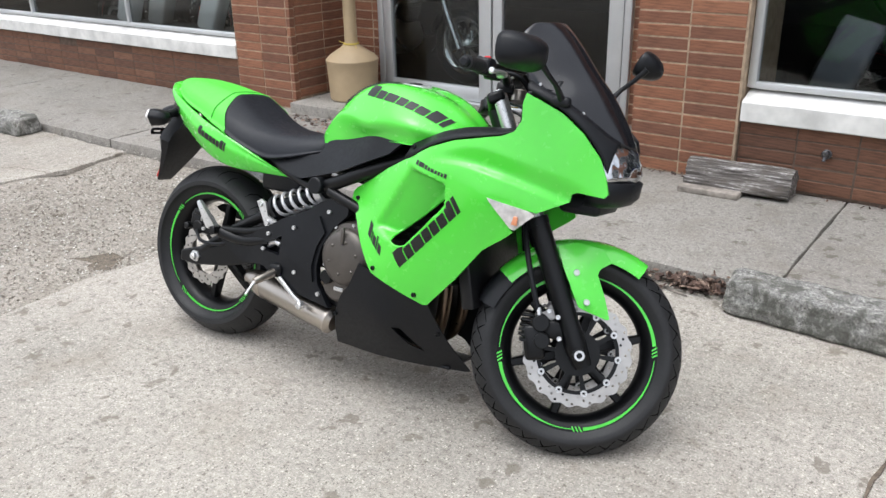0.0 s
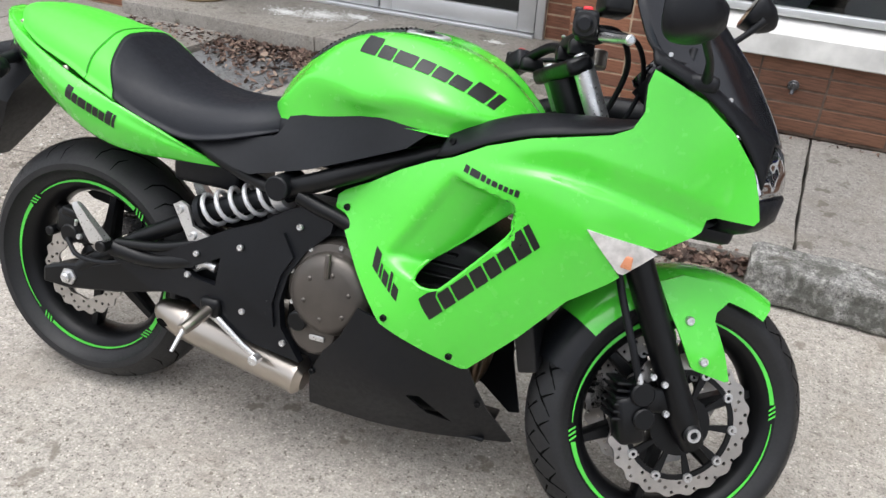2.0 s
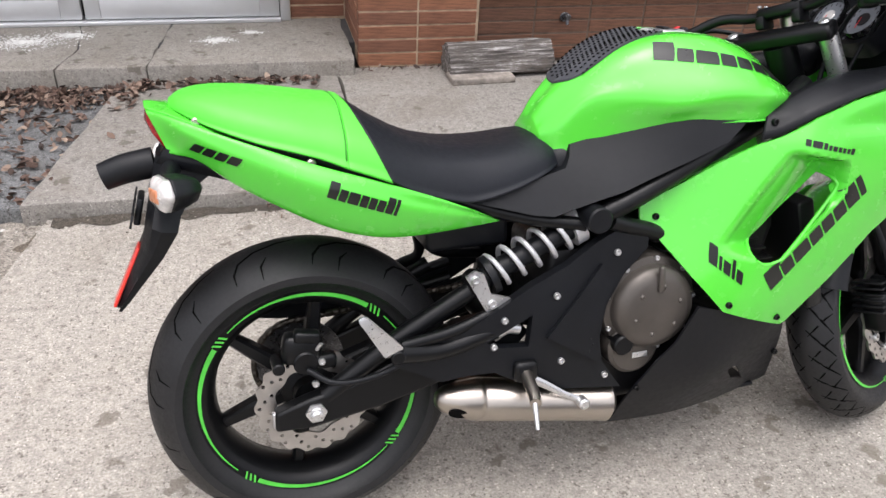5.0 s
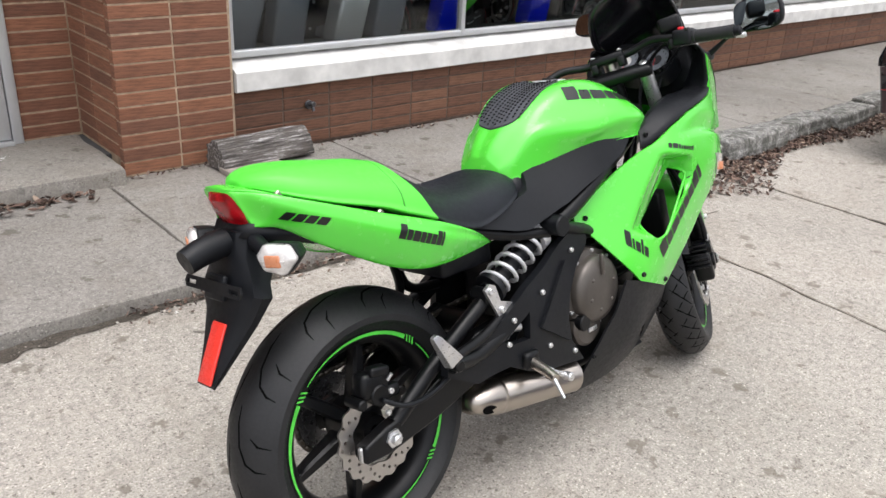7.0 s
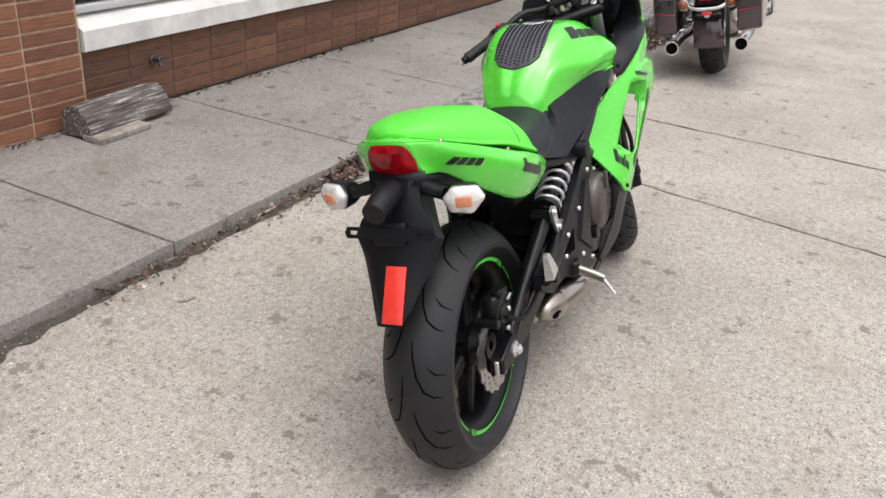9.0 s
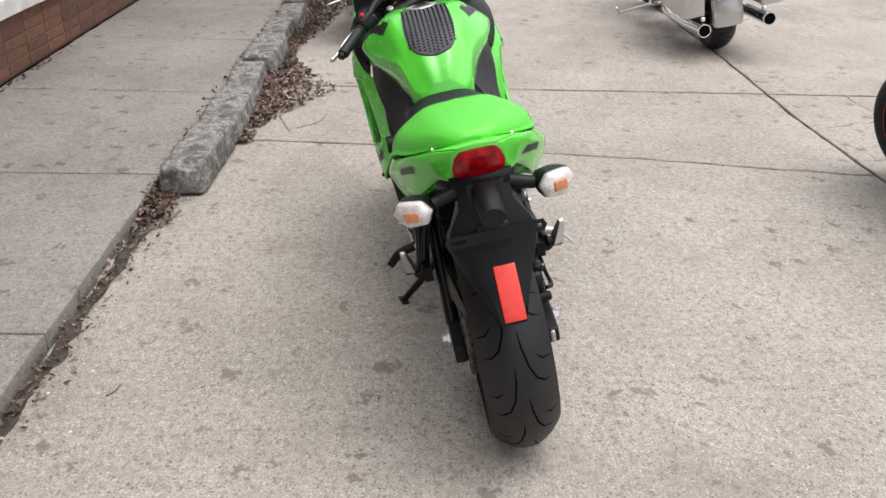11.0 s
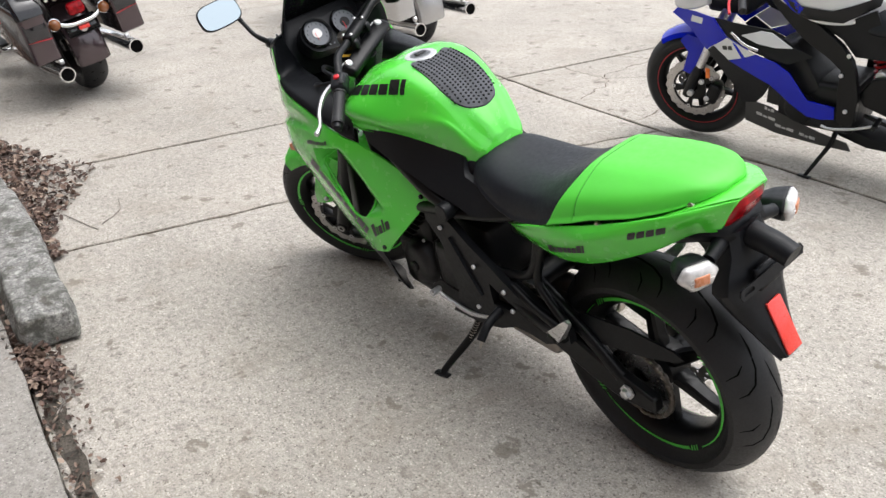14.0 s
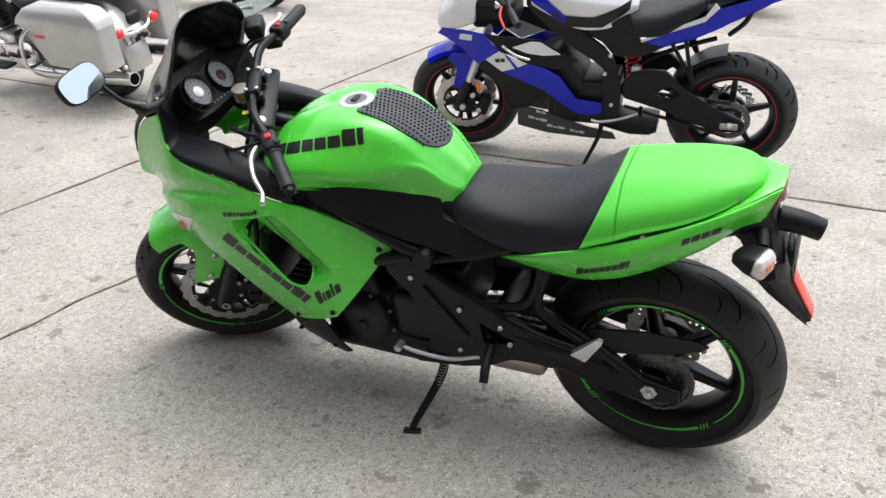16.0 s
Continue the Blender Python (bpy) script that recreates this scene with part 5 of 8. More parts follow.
# shock absorber on its side
shock = part("shock_absorber", tube([(0.345, -0.122, 0.225), (0.56, -0.118, 0.318)], [0.022, 0.022], 16), M_BLACK, bike, "rear shock absorber")
part("spring", spring_mesh((0.365, -0.122, 0.236), (0.53, -0.118, 0.305), 0.035, 0.0054, 5), M_SPRING, shock, "silver coil spring")
part("collar", turned(revolve([(0.024, -0.012), (0.038, -0.012), (0.038, 0.012), (0.024, 0.012)], 24, close=True), Matrix.Translation((0.54, -0.118, 0.309)) @ Vector((0.215, 0.004, 0.093)).to_track_quat("Y", "Z").to_matrix().to_4x4()), M_SPRING, shock, "notched silver collar")
part("collar", turned(revolve([(0.020, -0.008), (0.040, -0.008), (0.040, 0.006), (0.020, 0.006)], 24, close=True), Matrix.Translation((0.360, -0.122, 0.232)) @ Vector((0.215, 0.004, 0.093)).to_track_quat("Y", "Z").to_matrix().to_4x4()), M_BLACK, shock)
lug = part("shock_bracket", plate([(0.300, 0.245), (0.318, 0.256), (0.336, 0.248), (0.350, 0.205), (0.392, 0.190), (0.395, 0.168), (0.345, 0.160)], [], -0.158, -0.150, 0.03), M_SILVER, shock, "silver alloy bracket")
bolts(lug, [(0.318, -0.158, 0.238), (0.352, -0.158, 0.184)], size=1.3)
part("lower_mount", drum(0.020, -0.150, -0.095, 18, at=(0.330, 0, 0.220)), M_FRAME, shock)
part("battery_box", box(0.17, 0.17, 0.10, (0.33, 0, 0.325), 0.012), M_BLACK, bike)
part("air_box", box(0.34, 0.20, 0.10, (0.66, 0, 0.42), 0.03), M_BLACK, bike)

# exhaust
ex_dir = Vector((0.385, -0.005, -0.072)).normalized()
ex_m = Matrix.Translation((0.24, -0.125, -0.022)) @ ex_dir.to_track_quat("Y", "Z").to_matrix().to_4x4()
muff = part("exhaust", turned(revolve([(0.0, 0.0), (0.010, 0.001), (0.018, 0.005), (0.027, 0.016), (0.038, 0.050), (0.045, 0.085), (0.045, 0.092), (0.0435, 0.094), (0.0435, 0.100), (0.045, 0.102), (0.045, 0.372), (0.046, 0.374), (0.046, 0.386), (0.030, 0.400), (0.0, 0.400)], 40), ex_m), M_STEEL, bike, "brushed steel exhaust silencer")
out_way = Vector((-0.30, -0.86, -0.41)).normalized()
part("outlet", turned(drum(0.0135, -0.020, 0.0015, 20, 0.001), Matrix.Translation(ex_m @ Vector((0, 0.052, 0)) + out_way * 0.0365) @ ex_dir.to_track_quat("X", "Z").to_matrix().to_4x4() @ Matrix.Scale(1.6, 4, (1, 0, 0)) @ (ex_dir.to_track_quat("X", "Z").to_matrix().to_4x4().inverted() @ out_way.to_track_quat("Y", "Z").to_matrix().to_4x4())), M_SHADE_AND_KNOB, muff, "dark oval exhaust outlet")
part("silencer_box", box(0.34, 0.18, 0.075, (0.46, 0.0, -0.062), 0.025), M_STEEL, bike, "steel exhaust collector box")
for y in (-0.06, 0.05):
    part("header_pipe", tube([(0.95, y, 0.20), (0.985, y, 0.12), (0.985, y * 1.1, -0.02), (0.94, y, -0.10), (0.80, y * 0.6, -0.125)], 0.020, 12), mat("heat_tinted_steel", (0.16, 0.115, 0.08), 0.35, 1.0, vary=0.3), bike, "heat-tinted exhaust header")
part("radiator", box(0.04, 0.32, 0.26, (0, 0, 0), 0.006, Matrix.Translation((1.09, 0, 0.19)) @ Matrix.Rotation(radians(-14), 4, "Y")), M_CARBON, bike, "black radiator")

# foot rests, levers, stand
peg = part("rider_peg", tube([(0.415, -0.175, 0.035), (0.408, -0.235, 0.020), (0.402, -0.262, 0.012)], [0.014, 0.013, 0.012], 10), M_STEEL, bike, "grooved alloy foot peg")
part("feeler", tube([(0.402, -0.256, 0.014), (0.395, -0.290, -0.028)], [0.006, 0.004], 8), M_SILVER, peg)
part("bracket", box(0.05, 0.035, 0.045, (0.415, -0.172, 0.038), 0.01), M_FRAME, peg)
part("brake_pedal", tube([(0.40, -0.178, 0.030), (0.440, -0.182, 0.012), (0.497, -0.185, -0.026), (0.533, -0.186, -0.046)], [0.009, 0.009, 0.007, 0.007], 10, flat=0.6), M_SILVER, bike, "silver brake pedal")
part("pedal_tip", drum(0.012, -0.205, -0.178, 12, at=(0.537, 0, -0.050)), M_SILVER, bike)
lpeg = part("rider_peg", tube([(0.405, 0.165, 0.075), (0.400, 0.225, 0.060), (0.396, 0.260, 0.030)], [0.014, 0.013, 0.012], 10), M_BLACK, bike, "black rubber foot peg")
part("feeler", tube([(0.396, 0.255, 0.035), (0.392, 0.270, 0.012)], [0.006, 0.004], 8), M_STEEL, lpeg)
part("shift_lever", tube([(0.44, 0.172, 0.03), (0.53, 0.180, 0.004), (0.63, 0.185, 0.010), (0.668, 0.19, 0.028)], 0.007, 8), M_SILVER, bike, "silver gear lever")
part("pedal_tip", drum(0.011, 0.180, 0.215, 12, at=(0.668, 0, 0.030)), M_SILVER, bike)
for s, (tx, tz), (bx, bz) in ((-1, (0.086, 0.215), (0.142, 0.135)), (1, (0.105, 0.21), (0.16, 0.135))):
    hanger = part("passenger_hanger", tube([(0.36, s * 0.15, 0.125), (0.25, s * 0.16, 0.105), (0.158, s * 0.172, 0.118)], [0.020, 0.018, 0.020], 12), M_FRAME, bike, "black passenger peg bracket")
    part("hanger_tube", tube([(0.36, s * 0.15, 0.165), (0.27, s * 0.16, 0.140), (0.165, s * 0.170, 0.130)], 0.012, 10), M_FRAME, hanger)
    p = part("passenger_peg", loft([[(bx + (tx - bx) * k - w, s * (0.186 + 0.014 * k), bz + (tz - bz) * k - 0.4 * w), (bx + (tx - bx) * k + w, s * (0.186 + 0.014 * k), bz + (tz - bz) * k + 0.4 * w), (bx + (tx - bx) * k + w, s * (0.186 + 0.014 * k + d), bz + (tz - bz) * k + 0.6 * w), (bx + (tx - bx) * k - w, s * (0.186 + 0.014 * k + d), bz + (tz - bz) * k - 0.2 * w)] for k, w, d in ((-0.08, 0.011, 0.016), (0.0, 0.018, 0.024), (0.25, 0.016, 0.022), (0.6, 0.012, 0.018), (0.92, 0.009, 0.014), (1.02, 0.005, 0.010))]), M_SILVER, bike, "folded-up polished passenger peg", 35)
    for k in range(7):
        t = 0.18 + 0.11 * k
        part("rib", box(0.006, 0.006, 0.006, (bx + (tx - bx) * t - 0.013 + 0.006 * t, s * 0.200, bz + (tz - bz) * t), 0.002), M_SILVER, p)
    part("pivot", drum(0.014, s * 0.172, s * 0.212, 14, at=(bx + 0.008, 0, bz - 0.008)), M_FRAME, p)
stand_foot = BIKE.inverted() @ Vector((-1.722, 2.026, 0.006))
stand = part("side_stand", tube([(0.575, 0.115, -0.06), (0.585, 0.155, -0.12), tuple(stand_foot + Vector((-0.005, -0.02, 0.02))), tuple(stand_foot)], [0.014, 0.013, 0.011, 0.010], 10), M_FRAME, bike, "lowered black side stand")
foot = turned(box(0.052, 0.024, 0.008, (0.0, 0, 0.0), 0.004), Matrix.Translation(stand_foot) @ BIKE.to_3x3().inverted().to_4x4() @ Matrix.Rotation(radians(20), 4, "Z"))
part("stand_foot", foot, M_FRAME, stand)
part("stand_spring", spring_mesh((0.56, 0.125, -0.04), (0.59, 0.17, -0.14), 0.008, 0.0016, 12, 8), M_STEEL, stand)

# tank
def half_rings(rows, n=7, along=6):
    """Closed rings from rows of x (or x and slant) and half profiles [(y, z), ...] from the top middle down."""
    rows = [((x, 0.0) if isinstance(x, float) else x, prof) for x, prof in rows]
    table = [[(x + k * (prof[0][1] - z), y, z) for y, z in prof] for (x, k), prof in rows]
    cols = list(zip(*table))
    fine = list(zip(*[smooth_path(c, along) for c in cols]))
    rings = []
    for prof in fine:
        h = smooth_path(prof, n)
        h = [np.array((q[0], max(0.0, q[1]), q[2])) for q in h]
        rings.append([tuple(q) for q in h] + [(q[0], -q[1], q[2]) for q in reversed(h) if q[1] > 1e-6])
    return rings


def ring_fix(rings):
    k = min(len(r) for r in rings)
    return [r[:k] if len(r) > k else r for r in rings]


TANK = [(0.484, .510, .499, .042, .484, .062, .455, .064), (0.512, .548, .530, .056, .500, .086, .450, .086), (0.572, .602, .584, .078, .552, .108, .462, .100), (0.648, .645, .634, .100, .556, .142, .482, .118),
        (0.730, .664, .659, .110, .552, .178, .500, .146), (0.820, .662, .656, .112, .566, .200, .508, .176), (0.900, .642, .632, .108, .560, .205, .508, .188), (0.970, .607, .592, .092, .545, .172, .509, .156), (1.030, .556, .548, .060, .532, .112, .511, .104), (1.050, .528, .525, .022, .521, .050, .512, .045)]
tank_me = loft(ring_fix(half_rings([(x, [(0.0, a), (w * 0.55, a + 0.003), (w, b), (w + (v - w) * 0.62, c + (b - c) * 0.50), (v, c), (u + (v - u) * 0.35, e + (c - e) * 0.30), (u, e), (u - 0.012, e - 0.004), (0.0, e - 0.004)]) for x, a, b, w, c, v, e, u in TANK])))
tank = part("fuel_tank", tank_me, M_GREEN, bike, "lime green fuel tank")
tank_tree = target(tank_me)
for s in (-1, 1):
    x0 = Vector((0.690, s * 0.13, 0.628))
    al = Vector((0.295, 0, -0.078)) if s < 0 else Vector((-0.295, 0, 0.078))
    st = x0 if s < 0 else Vector((0.985, s * 0.13, 0.548))
    lettered("letter_block", marks(tank_tree, st, al, Vector((0.10, 0, 1)) if s < 0 else Vector((0.10, 0, 1)), 0.046, word(0.0405), 0.0040, 0.12 * (1 if s < 0 else -1), (0, -s, -0.55)), M_DECAL, tank, "black maker's lettering as a plain block")
pad_half = [(0.535, 0.030), (0.552, 0.050), (0.585, 0.064), (0.643, 0.072), (0.71, 0.070), (0.755, 0.066), (0.782, 0.056), (0.772, 0.030)]
pad_pts = [(0.766, 0.0)] + [(a, -b) for a, b in reversed(pad_half)] + [(0.530, 0.0)] + pad_half
pad_way = (0.45, 0, -1)


def on_tank(a, b, lift=0.004):
    return lay(tank_tree, [Vector((a, b, 0.60)) + Vector((-0.45, 0, 1)) * (0.06 - 0.25 * max(0, 0.62 - a))], pad_way, lift)[0]


pad = part("tank_pad", sheet([tuple(q[:2]) for q in smooth_path([(*q, 0) for q in pad_pts], 4, True)], [], lambda a, b: on_tank(a, b), 0.004, (0, 0, -1), 0.02), M_PAD, bike, "dark knobbed rubber tank pad")
knobs = []
for i in range(21):
    for j in range(11):
        a, b = 0.542 + 0.0115 * i + (0.006 if j % 2 else 0), -0.065 + 0.013 * j
        if abs(b) < min(0.067, 0.034 + 0.9 * (a - 0.54)) and a < 0.762 + 3.0 * max(0, abs(b) - 0.03) * (abs(b) < 0.05):
            q = on_tank(a, b, 0.0045)
            knobs.append(turned(revolve([(0.0034, 0.0), (0.0024, 0.0012), (0.0, 0.0015)], 6), Matrix.Translation(q) @ Vector((-0.45, 0, 1)).to_track_quat("Y", "Z").to_matrix().to_4x4()))
tagged(part("knob_pattern", joined(*knobs), M_SHADE_AND_KNOB, pad), "rows of small black knobs", kind="stuff")
cap_at = on_tank(0.813, 0.0, -0.002)
cap_n = Vector((0.05, 0, 1)).to_track_quat("Y", "Z").to_matrix().to_4x4()
cap = part("fuel_cap", turned(revolve([(0.026, 0.006), (0.043, 0.006), (0.046, 0.003), (0.046, -0.012)], 36), Matrix.Translation(cap_at) @ cap_n), M_SPRING, tank, "silver filler cap ring")
part("cap_lid", turned(drum(0.031, -0.005, 0.007, 30), Matrix.Translation(cap_at) @ cap_n), M_GREYCAP, cap)
part("lock_cover", turned(box(0.034, 0.004, 0.014, (0, 0.010, 0), 0.002), Matrix.Translation(cap_at) @ cap_n), M_CARBON, cap)

# seat
SEAT = [((0.515, 0), .478, .07, .466, .092, .432), ((0.475, 0), .486, .085, .472, .118, .420), ((0.40, 0), .478, .105, .464, .138, .400), ((0.32, 0), .480, .116, .462, .146, .388), ((0.24, 0.15), .498, .122, .477, .154, .405), ((0.17, 0.30), .535, .117, .510, .163, .425), ((0.106, 0.42), .580, .110, .553, .169, .450)]


def seat_prof(a, w, b, v, e):
    return [(0.0, a), (w * 0.6, a - (a - b) * 0.18), (w, b), (w + (v - w) * 0.7, b - (b - e) * 0.35), (v, b - (b - e) * 0.78), (v - 0.006, e), (0.0, e)]


part("seat", loft(ring_fix(half_rings([(x, seat_prof(a, w, b, v, e)) for x, a, w, b, v, e in SEAT]))), M_VINYL, bike, "black grained vinyl rider seat")
HUMP = [((0.106, 0.42), .581, .110, .554, .173, .447), ((0.101, 0.22), .583, .111, .556, .170, .462), ((0.094, -0.02), .584, .112, .558, .167, .476), ((0.090, -0.05), .581, .111, .555, .164, .479), ((0.086, -0.05), .586, .113, .560, .166, .481), ((0.045, -0.03), .592, .113, .567, .159, .498), ((0.0, 0), .600, .110, .577, .153, .512), ((-0.06, 0), .609, .104, .587, .138, .530), ((-0.12, 0), .614, .088, .597, .112, .552), ((-0.158, 0), .612, .068, .601, .084, .568), ((-0.182, 0), .606, .048, .598, .058, .579), ((-0.198, 0), .596, .022, .592, .028, .584)]
hump = part("seat_cowl", loft(ring_fix(half_rings([(x, seat_prof(a, w, b, v, e)) for x, a, w, b, v, e in HUMP]))), M_GREEN_VINYL, bike, "lime green padded seat cowl with a stitched seam")
seam_half = seat_prof(.583, .111, .557, .165, .479)[:6]
seam_half = [(0.088 - 0.05 * (.582 - z), y, z) for y, z in seam_half]
seam_line = [(x, -y * 1.006, z + 0.0012) for x, y, z in reversed(seam_half[1:])] + [(x, y * 1.006, z + 0.0012) for x, y, z in seam_half[:-1]]
part("seam", tube(seam_line, 0.0018, 6), mat("dark_green_seam", (0.03, 0.25, 0.015), 0.6), hump)
# black filler added to paint the shade in the gap under the cowl
gap_rings = [[(x[0] + x[1] * (a - e), q * max(0.006, v - 0.032), e + dz) for q, dz in ((0, 0.004), (1, 0.004), (1, -0.022), (0, -0.022), (-1, -0.022), (-1, 0.004))] for x, a, w, b, v, e in HUMP if x[0] > -0.19]
part("cowl_gap_shade", loft(gap_rings), M_BLACK, hump, "black strip standing in for the shade in the gap under the cowl")
for x, y, z in ((-0.156, 0.072, .566), (0.024, 0.146, .494)):
    for s in (-1, 1):
        part("cowl_screw", turned(drum(0.0085, 0.0, 0.012, 14), Matrix.Translation((x, s * (y + 0.006), z)) @ Matrix.Rotation(radians(0 if s > 0 else 180), 4, "Z")), M_STEEL, hump, "bright screw")

# tail
TAIL = [((-0.240, 0.40), .596, .042, .588, .054, .565, .064, .512), ((-0.226, 0.36), .595, .056, .585, .066, .560, .070, .510), ((-0.185, 0.3), .583, .092, .575, .106, .548, .088, .500), ((-0.10, 0.1), .538, .134, .544, .145, .510, .122, .452), ((0.03, 0), .478, .164, .494, .184, .455, .145, .382), ((0.12, 0), .438, .174, .462, .187, .424, .152, .350), ((0.20, 0), .402, .171, .431, .178, .394, .146, .338), ((0.30, 0), .358, .150, .386, .151, .366, .130, .336), ((0.384, 0), .337, .110, .340, .111, .338, .108, .335)]
tail_me = loft(ring_fix(half_rings([(x, [(0.0, d), (u * 0.86, d + 0.001 if d < b else b + (d - b) * 0.3), (u - 0.004, b - 0.002), (u + 0.004, b - 0.003), (u + (m - u) * 0.8, b - (b - c) * 0.45), (m, c), (l + (m - l) * 0.55, e + (c - e) * 0.4), (l, e), (l - 0.02, e + 0.006), (0.0, e + 0.03)]) for x, d, u, b, m, c, l, e in TAIL])))
tail = part("tail_fairing", tail_me, M_GREEN, bike, "lime green tail fairing")
tail_tree = target(tail_me)
for s in (-1, 1):
    if s < 0:
        lettered("letter_block", marks(tail_tree, (0.042, -0.3, 0.440), (0.145, 0, -0.058), (0.25, 0, 1), 0.030, word(0.0178), 0.0019, 0.10, (0, 1, 0)), M_DECAL, tail, "black maker's lettering as a plain block")
        lettered("mark_block", marks(tail_tree, (-0.172, -0.3, 0.523), (0.108, 0, -0.038), (0.15, 0, 1), 0.016, [(0.017, 1), (0.017, 1), (0.017, 1), (0.019, 1)], 0.003, 0.55, (0, 1, 0)), M_DECAL, tail, "black model mark as a plain block")
    else:
        lettered("letter_block", marks(tail_tree, (0.172, 0.3, 0.370), (-0.145, 0, 0.060), (-0.25, 0, 1), 0.028, word(0.0178), 0.0019, 0.0, (0, -1, 0)), M_DECAL, tail, "black maker's lettering as a plain block")
        lettered("mark_block", marks(tail_tree, (-0.055, 0.3, 0.487), (-0.10, 0, 0.038), (0.05, 0, 1), 0.016, [(0.017, 1), (0.017, 1), (0.017, 1), (0.019, 1)], 0.003, 0.3, (0, -1, 0)), M_DECAL, tail, "black model mark as a plain block")
lens = []
for z, x, w in ((0.583, -0.232, 0.040), (0.580, -0.239, 0.045), (0.566, -0.242, 0.052), (0.542, -0.233, 0.060), (0.516, -0.216, 0.067), (0.506, -0.198, 0.065)):
    lens.append([(x + min(0.018, 0.5 * (0.60 - z)) * (abs(y) / w) ** 3, y, z) for y in np.linspace(-w, w, 13)] + [(-0.215 + 0.40 * (0.592 - z), w * 0.97, z), (-0.215 + 0.40 * (0.592 - z), -w * 0.97, z)])
part("tail_light", loft(lens), M_LENS_RED, bike, "red tail light", sharp=25)
part("undertray", loft([[(-0.21, 0.065, 0.52), (-0.21, -0.065, 0.52), (-0.23, -0.055, 0.495), (-0.23, 0.055, 0.495)], [(-0.05, 0.115, 0.48), (-0.05, -0.115, 0.48), (-0.05, -0.10, 0.44), (-0.05, 0.10, 0.44)], [(0.15, 0.12, 0.40), (0.15, -0.12, 0.40), (0.15, -0.10, 0.345), (0.15, 0.10, 0.345)], [(0.30, 0.10, 0.365), (0.30, -0.10, 0.365), (0.30, -0.09, 0.34), (0.30, 0.09, 0.34)]]), M_BLACK, bike, "black undertray")
fend = []
for x0, z0, x1, z1, w in ((-.230, .505, -.10, .495, .056), (-.244, .455, -.165, .45, .062), (-.254, .418, -.200, .402, .088), (-.262, .390, -.208, .376, .101), (-.274, .345, -.240, .325, .080), (-.300, .295, -.277, .278, .058), (-.325, .247, -.310, .236, .040), (-.337, .224, -.328, .216, .031)):
    fend.append([(x0, -w * 0.62, z0), (x0 + 0.012, -w * 0.95, z0), ((x0 + x1) / 2, -w, (z0 + z1) / 2), (x1, -w * 0.9, z1), (x1, w * 0.9, z1), ((x0 + x1) / 2, w, (z0 + z1) / 2), (x0 + 0.012, w * 0.95, z0), (x0, w * 0.62, z0)])
REAR_TILT = Matrix.Rotation(radians(27.6), 4, "Y")
BRACKET_TILT = Matrix.Rotation(radians(16), 4, "Y")
fender = part("plate_holder", loft(fend), M_BLACK, bike, "black tail-end mudguard and plate holder", sharp=30)
slot = lambda cx, cz: [(cx - 0.016, cz - 0.004), (cx + 0.016, cz - 0.004), (cx + 0.016, cz + 0.004), (cx - 0.016, cz + 0.004)]
bar = plate([(-0.100, 0.376), (0.100, 0.376), (0.106, 0.388), (0.100, 0.400), (-0.100, 0.400), (-0.106, 0.388)], [slot(-0.078, 0.388), slot(0.078, 0.388)], 0.0, 0.004, 0.05)
part("plate_bracket", turned(bar, Matrix.Translation((-0.279, -0.004, 0.407)) @ BRACKET_TILT @ Matrix.Translation((0, 0, -0.388)) @ Matrix.Rotation(radians(90), 4, "Z")), M_BLACK, fender)
part("plate_bracket", box(0.012, 0.07, 0.05, (0, 0, 0), 0.004, Matrix.Translation((-0.272, 0, 0.404)) @ BRACKET_TILT), M_BLACK, fender)
part("reflector", box(0.006, 0.047, 0.121, (0, 0, 0), 0.002, Matrix.Translation((-0.3095, -0.008, 0.282)) @ REAR_TILT), M_RED, fender, "flat red reflector")
lamp = part("plate_lamp", tube([(-0.235, 0, 0.485), (-0.285, 0, 0.478), (-0.325, 0, 0.466)], [0.028, 0.027, 0.025], 20), M_BLACK, fender, "black number plate lamp housing")
